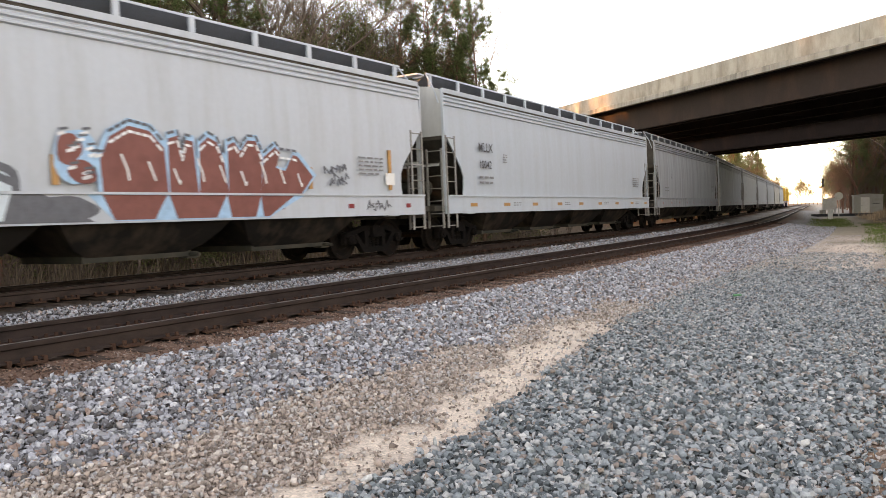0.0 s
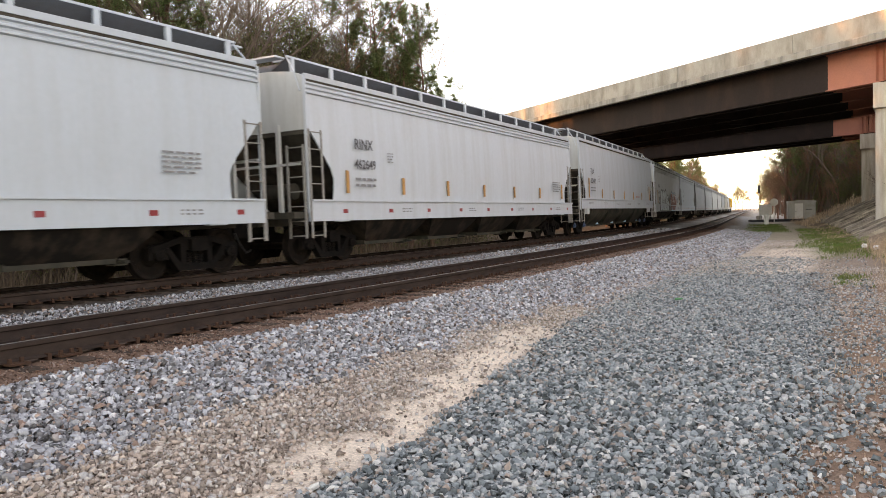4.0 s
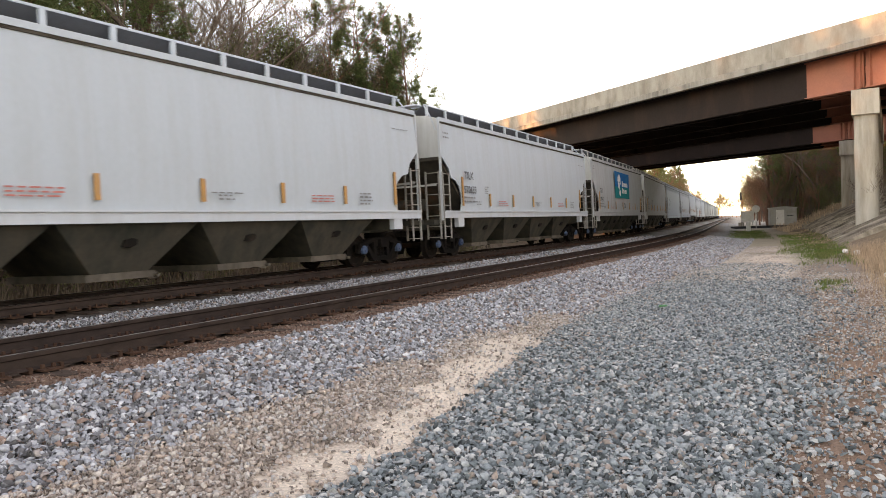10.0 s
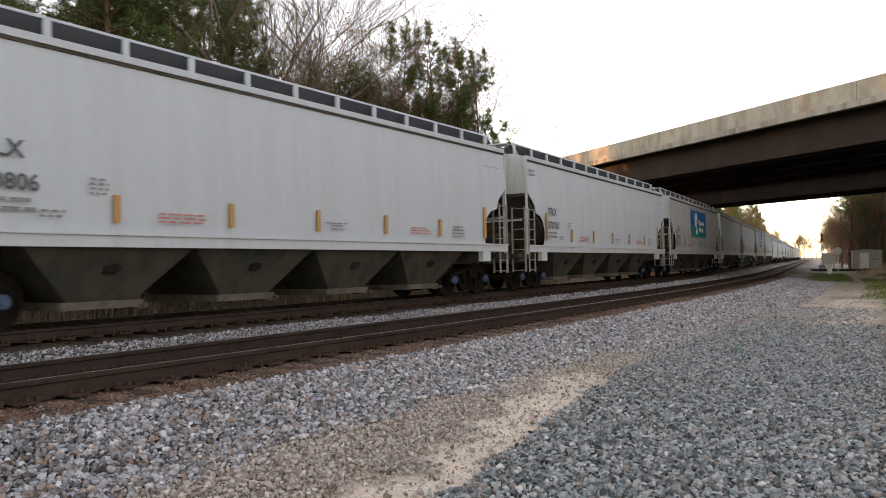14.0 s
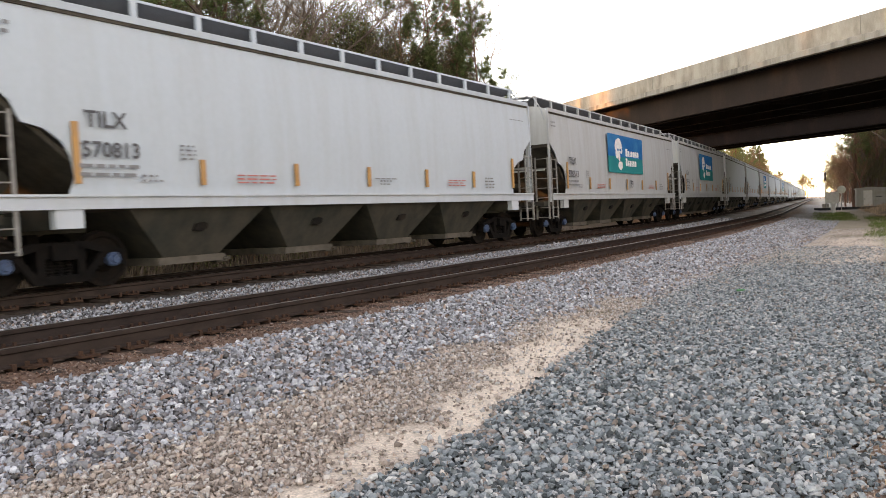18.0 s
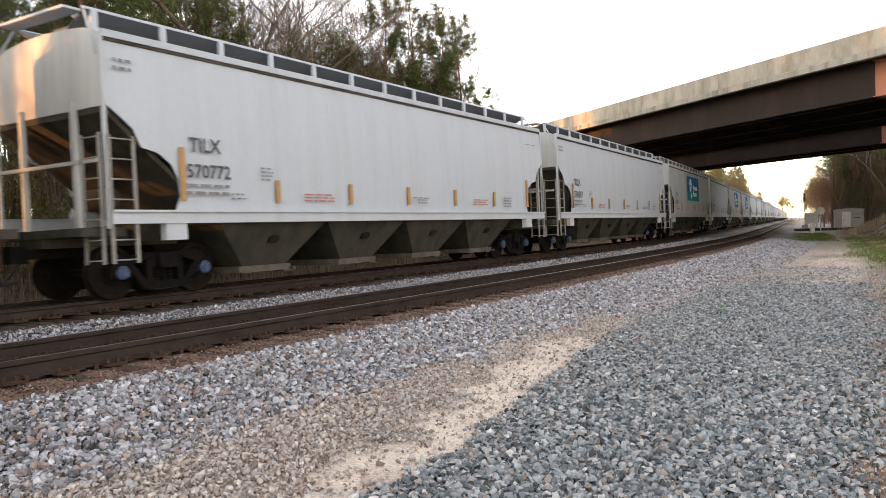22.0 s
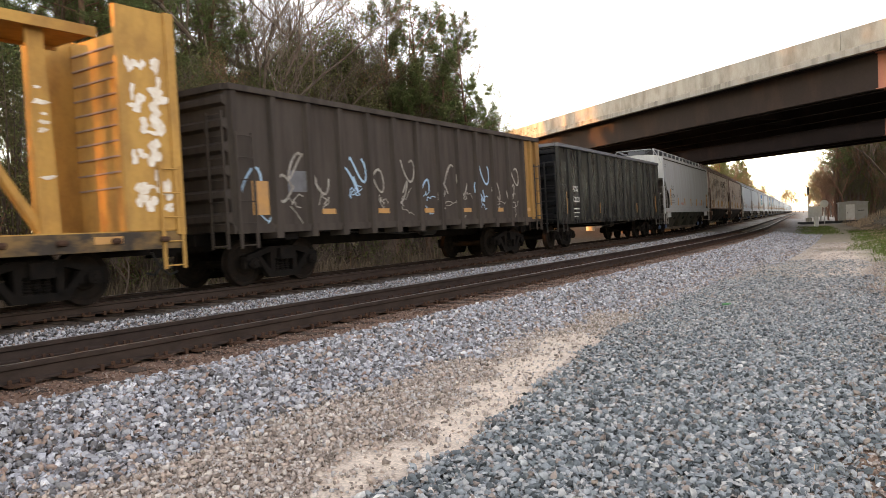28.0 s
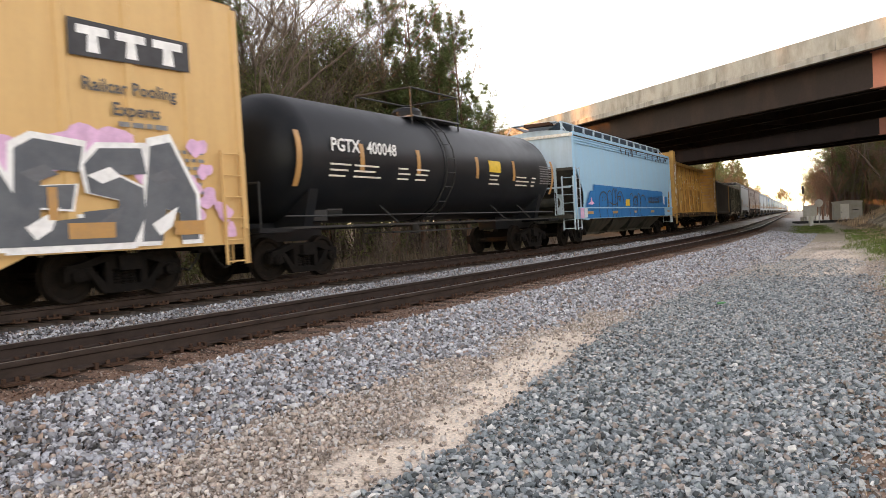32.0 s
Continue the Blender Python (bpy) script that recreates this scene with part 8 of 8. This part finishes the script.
    # the open edge: tall leafless trees, olive and brown thicket, then the thin tufted pines that end the woods
    for kind, az, dist, sc in (("fine0", -14.0, 39, 1.30), ("fine1", -13.2, 36, 1.40), ("fine0", -12.3, 43, 1.35), ("fine0", -11.5, 37, 1.50), ("fine1", -10.6, 46, 1.45), ("fine0", -9.4, 50, 1.30), ("fine0", -8.2, 44, 1.45), ("fine1", -7.0, 50, 1.30),
                               ("mix0", -10.6, 40, 1.08), ("mix1", -9.2, 40, 1.23), ("bush2", -9.6, 37, 1.18), ("mix0", -7.8, 42, 1.23), ("bush2", -7.0, 40, 1.30), ("mix1", -5.9, 43, 1.40), ("bud1", -7.0, 46, 1.10), ("mix0", -4.9, 44, 1.28),
                               ("bush2", -3.9, 43, 1.18), ("mix1", -3.0, 45, 1.27), ("bush0", -11.6, 35, 1.18), ("bush0", -5.2, 40, 1.30), ("bush1", -13.4, 33, 1.30), ("bush2", -12.6, 37, 0.94),
                               ("bud0", -4.9, 47, 1.20), ("bud1", -3.7, 45, 1.41), ("bud0", -2.7, 47, 1.25), ("bud1", -1.6, 46, 1.25), ("fine1", -3.1, 44, 1.02), ("fine0", -2.0, 48, 0.85), ("fine0", -0.8, 45, 1.06), ("brush1", 0.0, 47, 0.98),
                               ("tuft0", -2.3, 41, 1.00), ("tuft1", -0.3, 42, 1.05), ("tuft0", 1.5, 41, 0.89), ("tuft1", 3.1, 42, 0.94), ("tuft1", 0.7, 46, 1.00),
                               ("mix1", -1.9, 46, 1.17), ("bush2", -0.9, 43, 1.18), ("mix1", 0.2, 45, 1.17), ("bush2", 1.2, 45, 1.14), ("mix0", 2.4, 46, 1.06), ("mix0", 3.5, 47, 0.93), ("bush2", 4.4, 48, 0.92), ("bush1", 5.3, 50, 1.23), ("fine1", -12.8, 34, 1.15), ("fine0", -11.0, 40, 1.2), ("fine1", -8.8, 41, 1.1), ("fine0", -6.2, 42, 0.95), ("fine1", -4.4, 43, 1.0), ("bush0", 2.8, 45, 1.12)):
        stand(kind, az, dist, sc)
    # dim thicket behind the open edge
    for i in range(64):
        stand(("bush2", "mix0", "bush0", "mix1")[i % 4], -36 + (i % 32) * 1.3 + rng.uniform(-0.4, 0.4), 52 + 9 * (i // 32) + rng.uniform(-2, 4) + (6 if i % 32 > 26 else 0), rng.uniform(0.55, 0.72) * (1.25 if i % 32 < 17 else 1.0))
    # woods on the right of the straight beyond the overpass
    for i in range(54):
        put(("pine0", "mix0", "pine1", "bud0", "pine2", "mix1")[i % 6], 106 + (i % 27) * 8.2 + rng.uniform(-3, 3), -13 - 9 * (i // 27) - rng.uniform(0, 5), rng.uniform(0.9, 1.15))
    for i in range(34):
        put(("bud0", "fine1", "bud1", "mix0")[i % 4], 150 + i * 6 + rng.uniform(-2, 2), -7.2 - rng.uniform(0, 3), rng.uniform(0.95, 1.2))
    # tree lines along the straight beyond the overpass
    for i in range(20):
        put(("pine1", "bud0", "bush2", "bud1", "pine0")[i % 5], 165 + i * 9 + rng.uniform(-2, 2), 11.5 + rng.uniform(-1, 5), rng.uniform(0.7, 0.95))
    for i in range(16):
        put(("bud0", "bud1", "bush2", "pine1")[i % 4], 135 + i * 12 + rng.uniform(-2, 2), -12 - rng.uniform(0, 9), rng.uniform(0.65, 0.9))
    for i in range(44):
        put(("mix0", "bud0", "pine1", "mix1", "bush2", "bud1")[i % 6], 98 + i * 6.5 + rng.uniform(-2, 2), 13 + rng.uniform(0, 9), rng.uniform(0.7, 0.92))
    for i in range(26):
        put(("pine0", "mix0", "pine2", "bud0", "pine1")[i % 5], 112 + i * 5.0 + rng.uniform(-2, 2), 14 + rng.uniform(0, 8), rng.uniform(0.9, 1.1))
    for i in range(34):
        put(("bush2", "bush0", "bush2", "pine0")[i % 4], 108 + i * 6.2 + rng.uniform(-1.5, 1.5), 12.5 + rng.uniform(0, 5), rng.uniform(1.15, 1.5) if i % 4 != 3 else 1.0)
    # beyond the overpass
    for i in range(11):
        put(("pine1", "bud0", "bush2", "pine0", "bare1")[i % 5], 92 + i * 8 + rng.uniform(-2, 2), 13 + rng.uniform(-1.5, 5), rng.uniform(0.6, 0.8))
    def put_at(kind, az, dist, sc):
        if 27.7 < az < 30.4 and dist < 108:
            dist += 11
        x, y = math.sin(radians(az)) * dist, math.cos(radians(az)) * dist
        ss, oo = track_coords(np.array([x]), np.array([y]))
        put(kind, float(ss[0]), float(oo[0]), sc)
    for i in range(51):
        az = 27.3 + (i % 17) * 0.72 + rng.uniform(-0.2, 0.2)
        d = 110 + (i // 17) * 8 + rng.uniform(-3, 5) + (8 if i % 17 < 2 else 0)
        put_at(("bud0", "bud1", "pine1", "bush2", "pine0", "bush0", "bare1", "bush2")[i % 8] if i % 17 > 1 else "bud%d" % (i % 2), az, d, rng.uniform(0.7, 0.95))
    for i in range(39):
        put_at(("pine0", "pine2", "pine1")[i % 3], 28.6 + (i % 13) * 0.85 + rng.uniform(-0.3, 0.3), 113 + (i // 13) * 9 + rng.uniform(-2, 2), rng.uniform(0.75, 1.0))
    for i in range(40):
        put_at(("pine1", "fine0", "bud0", "pine2", "bare0")[i % 5], 28.0 + i * 0.29, 109 + rng.uniform(-2, 5), rng.uniform(0.8, 1.15))
    for i in range(26):
        put_at(("bud0", "mix1", "bare2", "bud1")[i % 4], 28.0 + i * 0.45, 107 + rng.uniform(-2, 3), rng.uniform(0.55, 0.8))
    for i in range(22):
        put_at(("brush0", "bush1", "brush1")[i % 3], 28.4 + i * 0.42, 106 + rng.uniform(-2, 4), rng.uniform(0.8, 1.1))
    for i in range(30):
        put_at(("bud0", "bud1", "mix0")[i % 3], 20.5 + i * 0.25, 560 + rng.uniform(0, 80), rng.uniform(1.2, 1.9))
    # reddish leafless trees that close the straight on its far side
    for i in range(26):
        put(("bud0", "bud1", "fine0", "bud1")[i % 4], 125 + i * 8.5 + rng.uniform(-2, 2), 10.2 + rng.uniform(0, 1.5), rng.uniform(0.8, 1.0))
    # a leafless bush on the slope beside the column
    put("brush0", 44.0, -9.2, 0.9)
    put("brush1", 45.0, -9.6, 0.8)
    for k in kinds:
        if k not in used:
            put(k, 60, 60)


def blades(name, label, spots, height, width, mat, seed, lean=0.35, category="grass"):
    """Upright grass blades at the given places; one mesh."""
    rng = np.random.default_rng(seed)
    x, y, hh = spots
    n = len(x)
    z = ground_height(x, y)
    a = rng.uniform(0, 2 * np.pi, n)
    h = height * hh * rng.uniform(0.5, 1.25, n)
    l = rng.normal(0, lean, n) * h
    dx, dy = np.cos(a) * width / 2, np.sin(a) * width / 2
    b = rng.uniform(0, 2 * np.pi, n)
    lx, ly = np.cos(b) * l, np.sin(b) * l
    v = np.stack([np.stack([x - dx, y - dy, z - 0.03], 1), np.stack([x + dx, y + dy, z - 0.03], 1),
                  np.stack([x + dx * 0.7 + lx * 0.45, y + dy * 0.7 + ly * 0.45, z + h * 0.6], 1), np.stack([x - dx * 0.7 + lx * 0.45, y - dy * 0.7 + ly * 0.45, z + h * 0.6], 1),
                  np.stack([x + lx, y + ly, z + h * (1 - 0.2 * np.abs(l) / (h + 0.01))], 1)], 1).reshape(-1, 3)
    k = 5 * np.arange(n)[:, None]
    tri = np.concatenate([k + np.array([[0, 1, 2]]), k + np.array([[0, 2, 3]]), k + np.array([[3, 2, 4]])])
    me = mesh_from_arrays(name, v, tri)
    me.materials.append(MAT[mat])
    return tagged(new(name, me), label, category, kind="stuff")


def strip(s0, s1, o0, o1, n, seed, patch=None):
    rng = np.random.default_rng(seed)
    s, o = rng.uniform(s0, s1, n), rng.uniform(min(o0, o1), max(o0, o1), n)
    h = HEAD0 - CURV * np.minimum(s, BEND)
    ex, ey, eh = along(BEND)
    r = 1 / CURV - o
    x = np.where(s < BEND, CX + r * np.cos(h), ex + (s - BEND) * math.sin(eh) - math.cos(eh) * o)
    y = np.where(s < BEND, CY - r * np.sin(h), ey + (s - BEND) * math.cos(eh) + math.sin(eh) * o)
    u, v = (s - s0) / (s1 - s0), (o - min(o0, o1)) / abs(o1 - o0)
    k = rng.uniform(0, 1, n) < np.clip(4.5 * np.minimum(np.minimum(u, 1 - u) * 2, np.minimum(v, 1 - v)) + 0.05, 0, 1)
    hh = np.ones(n)
    if patch is not None:
        w = wobble(x * patch, y * patch)
        k &= rng.uniform(-0.6, 0.6, n) < w + 0.15
        hh = np.clip(0.75 + 0.5 * w, 0.35, 1.5)
    return x[k], y[k], hh[k]


def build_grass():
    blades("dry_grass", "tall grey-brown dead grass beyond the far track", strip(-22, 50, 9.2, 14.5, 15000, 1, 0.8), 0.6, 0.02, "weed", 1)
    blades("dry_grass", "tall grey-brown dead grass at the edge of the woods", strip(-22, 50, 12, 17, 7000, 2, 0.5), 1.05, 0.03, "weed", 2)
    blades("green_weeds", "low green weeds at the edge of the woods", strip(-22, 50, 9, 15, 5000, 3, 0.6), 0.4, 0.03, "grass", 3)
    blades("dry_grass", "pale dry grass on the bank below the overpass", strip(6, 33, -12, -7.5, 38000, 4, 1.1), 0.42, 0.007, "straw", 4, 0.6)
    blades("dry_grass", "pale dry grass on the bank below the overpass", strip(14, 33, -10.5, -7.7, 12000, 5, 0.9), 0.60, 0.009, "straw", 5, 0.6)
    blades("green_grass", "fresh green grass beside the gravel", strip(25, 42, -8.0, -6.1, 7000, 6, 0.7), 0.15, 0.02, "grass", 6)
    blades("green_grass", "fresh green grass beside the gravel", strip(52, 80, -5.0, -1.9, 9000, 7, 0.8), 0.10, 0.03, "grass", 7)
    blades("dead_weeds", "short dead weeds on the gravel edge", strip(3, 22, -8.6, -6.6, 7000, 8, 1.3), 0.06, 0.007, "straw", 8)
    blades("dry_grass", "thin dry grass along the foot of the slope paving", strip(36, 92, -8.0, -6.3, 8000, 10, 0.7), 0.14, 0.018, "straw", 10, 0.6)
    blades("green_grass", "patch of fresh green grass beside the gravel", strip(16.5, 19.5, -7.4, -6.6, 1100, 12, 0.9), 0.12, 0.016, "grass", 12)
    blades("green_grass", "fresh green grass beside the sandy path", strip(31, 62, -7.9, -5.2, 14000, 11, 0.9), 0.13, 0.025, "grass", 11)
    blades("dry_grass", "dry grass before the trees", strip(70, 100, -14, -6, 5000, 9, 0.4), 0.6, 0.04, "straw", 9)


build_woods()
build_grass()


# ---- slope paving under the overpass ----
def build_paving():
    pv = thing("slope_paving", "mossy concrete slope paving under the overpass", "slope paving", kind="structure")
    rng = random.Random(9)
    for i in range(64):
        s = 36.0 + i * 0.66
        o0, o1 = -7.55 - 0.005 * i + rng.uniform(-0.12, 0.12), -21.5
        sh = Shape()
        lift = rng.uniform(0.02, 0.14)
        pts = []
        for o in (o0, o0 - 0.5, -10, -14, -18, o1):
            for e in (0.02, 0.64):
                p = at_track(s + e, o)
                pts.append((p, -0.45 + min(max((-o - 7.3) * 0.47, 0), 7.2) + lift + 0.02))
        rows = [[(p.x, p.y, z) for p, z in pts[2 * k:2 * k + 2]] for k in range(6)]
        low = [[(a, b, c - 0.25) for a, b, c in r] for r in rows]
        sh.sheet(rows)
        sh.sheet(low)
        for k in (0, 1):
            sh.sheet([[r[k], q[k]] for r, q in zip(rows, low)])
        sh.add([*rows[0], *low[0][::-1]], [(0, 1, 2, 3)])
        part("slab", sh, MAT["paving"], pv, smooth=0)


def build_trackside():
    # instrument shelter
    c = at_track(101.5, -5.2)
    az = math.atan2(c.x, c.y)
    hut = thing("equipment_shelter", "small grey sheet-metal equipment shelter with a door", "shed", m=Matrix.Translation((47.6, 86.0, -0.42)) @ Matrix.Rotation(-az + 0.06, 4, "Z"))
    part("wall", Shape().box(-1.45, 1.45, 0, 2.2, 0.08, 2.15), MAT["metal"], hut, "ribbed sheet wall", 0)
    part("roof", Shape().prism([(-1.55, 2.15), (1.55, 2.15), (1.5, 2.27), (0, 2.40), (-1.5, 2.27)], lambda a, b: (a, -0.1, b), lambda a, b: (a, 2.3, b)), MAT["metal"], hut, "shallow pitched roof", 0)
    part("door", Shape().box(-0.75, 0.12, -0.05, 0.0, 0.15, 2.0), MAT["signwhite"], hut, "pale door", 0)
    part("handle", Shape().box(-0.66, -0.6, -0.09, -0.05, 1.0, 1.12), MAT["dark"], hut)
    part("notice", Shape().box(0.45, 1.1, -0.02, 0.0, 1.25, 1.33), MAT["dark"], hut)
    part("base", Shape().box(-1.5, 1.5, -0.05, 2.25, -0.3, 0.08), MAT["dark"], hut, "dark base", 0)
    for i in range(9):
        x = -1.4 + i * 0.35
        if not -0.8 < x < 0.15:
            part("seam", Shape().box(x - 0.02, x + 0.02, -0.02, 0, 0.1, 2.12), MAT["metal"], hut)
    # crossing track, seen end to end as a dark line
    cr = thing("crossing_track", "dark rails of a second line crossing the ground", "railway track", kind="structure")
    d = Vector((0.905, -0.426, 0))
    b = at_track(92.5, -2.0)
    for k in (0.0, 1.5):
        p = b + Vector((0.426, 0.905, 0)) * k
        q = p + d * 24
        part("rail", Shape().bar((p.x, p.y, -0.30), (q.x, q.y, -0.24), 0.12, 0.26), MAT["dark"], cr, "dark rail")
    # white bollard, cabinet, round sign, signal
    def spot(az_deg, dist):
        a = radians(az_deg)
        return math.sin(a) * dist, math.cos(a) * dist
    x, y = spot(26.75, 78.5)
    post = thing("marker_post", "short white square marker post", "post", m=pose(x, y, ground_at(x, y)))
    part("shaft", Shape().box(-0.15, 0.15, -0.15, 0.15, -0.1, 0.85), MAT["signwhite"], post, smooth=0)
    part("cap", Shape().box(-0.18, 0.18, -0.18, 0.18, 0.85, 0.95), MAT["signwhite"], post, smooth=0)
    x, y = spot(26.7, 97)
    cab = thing("signal_cabinet", "white signal cabinet on short legs", "cabinet", m=pose(x, y, ground_at(x, y), 0, 0, -27))
    part("case", Shape().box(-0.72, 0.72, -0.4, 0.4, 0.75, 1.95), MAT["signwhite"], cab, smooth=0)
    part("lid", Shape().box(-0.78, 0.78, -0.46, 0.46, 1.95, 2.03), MAT["signwhite"], cab, smooth=0)
    for i in (-0.55, 0.55):
        part("leg", Shape().box(i - 0.06, i + 0.06, -0.1, 0.1, -0.1, 0.75), MAT["metal"], cab, smooth=0)
    x, y = spot(27.25, 92)
    sg = thing("round_sign", "round white trackside sign on a pole", "sign", m=pose(x, y, ground_at(x, y), 0, 0, -27))
    part("pole", Shape().rod((0, 0, -0.1), (0, 0, 2.2), 0.05, n=10), MAT["metal"], sg)
    part("disc", Shape().lathe((0, -0.04, 2.2), (0, -1, 0), [(0, 0.42), (0.03, 0.42)], 24), MAT["signwhite"], sg, "white disc")
    x, y = spot(26.3, 118)
    ms = thing("signal_mast", "tall dark railway signal mast with hooded lamps", "railway signal", m=pose(x, y, ground_at(x, y), 0, 0, -27))
    part("mast", Shape().rod((0, 0, -0.2), (0, 0, 4.8), 0.06, n=10), MAT["metal"], ms)
    part("head", Shape().box(-0.12, 0.12, -0.10, 0.10, 3.7, 4.7), MAT["dark"], ms, "black signal head", 0)
    for z in (4.0, 4.35, 4.7):
        part("hood", Shape().lathe((0, -0.15, z), (0, -1, 0), [(0, 0.13), (0.2, 0.14)], 12), MAT["dark"], ms)
    part("base", Shape().box(-0.4, 0.4, -0.4, 0.4, -0.3, 0.5), MAT["concrete"], ms, smooth=0)
    # litter
    for i, (s, o) in enumerate(((19.5, -8.1), (30, -7.9), (31.5, -7.6), (27, -8.6))):
        p = at_track(s, o)
        sh = Shape()
        sh.lathe((0, 0, 0.06), (0.3, 1, 0.1), [(-0.12, 0.04), (-0.08, 0.08), (0.05, 0.085), (0.10, 0.05)], 9)
        solid("litter", sh, MAT["signwhite"], "crumpled white plastic litter in the grass", "litter").matrix_basis = pose(p.x, p.y, ground_at(p.x, p.y) + 0.05, 0, 0, i * 70)
    p = at_track(13.2, -4.4)
    solid("bottle", Shape().lathe((0, 0, 0.04), (1, 0.3, 0), [(-0.07, 0.02), (0.04, 0.022), (0.06, 0.011), (0.085, 0.011)], 10), material("green_plastic", (0.06, 0.25, 0.10), 0.3, bump=0), "small green plastic bottle lying on gravel", "bottle").matrix_basis = pose(p.x, p.y, ground_at(p.x, p.y) + 0.02)
    # distant buildings and depot behind the crossing
    rng = random.Random(3)
    for i in range(9):
        s, o = 430 + 30 * i, (-1) ** i * rng.uniform(14, 50) - 4
        p = at_track(s, o)
        w, d, h = rng.uniform(10, 18), rng.uniform(8, 14), rng.uniform(3.5, 6)
        bd = thing("warehouse", "distant low pale warehouse in evening sun", "building", "distant warehouses", m=pose(p.x, p.y, -0.6, 0, 0, rng.uniform(-40, 0)))
        part("wall", Shape().box(-w / 2, w / 2, -d / 2, d / 2, 0, h), MAT["cream" if i % 2 else "brown"], bd, smooth=0)
        part("roof", Shape().prism([(-w / 2 - 0.4, h), (w / 2 + 0.4, h), (0, h + 1.6)], lambda a, b: (a, -d / 2 - 0.3, b), lambda a, b: (a, d / 2 + 0.3, b)), MAT["metal"], bd, "low gable roof", 0)
        for k in range(4):
            xx = -w / 2 + (k + 0.6) * w / 4.4
            part("window", Shape().box(xx - 0.6, xx + 0.6, -d / 2 - 0.05, -d / 2, 1.4, 2.8), MAT["dark"], bd, "dark window", 0)


build_paving()
build_trackside()

build_stones()
build_train()
motions()
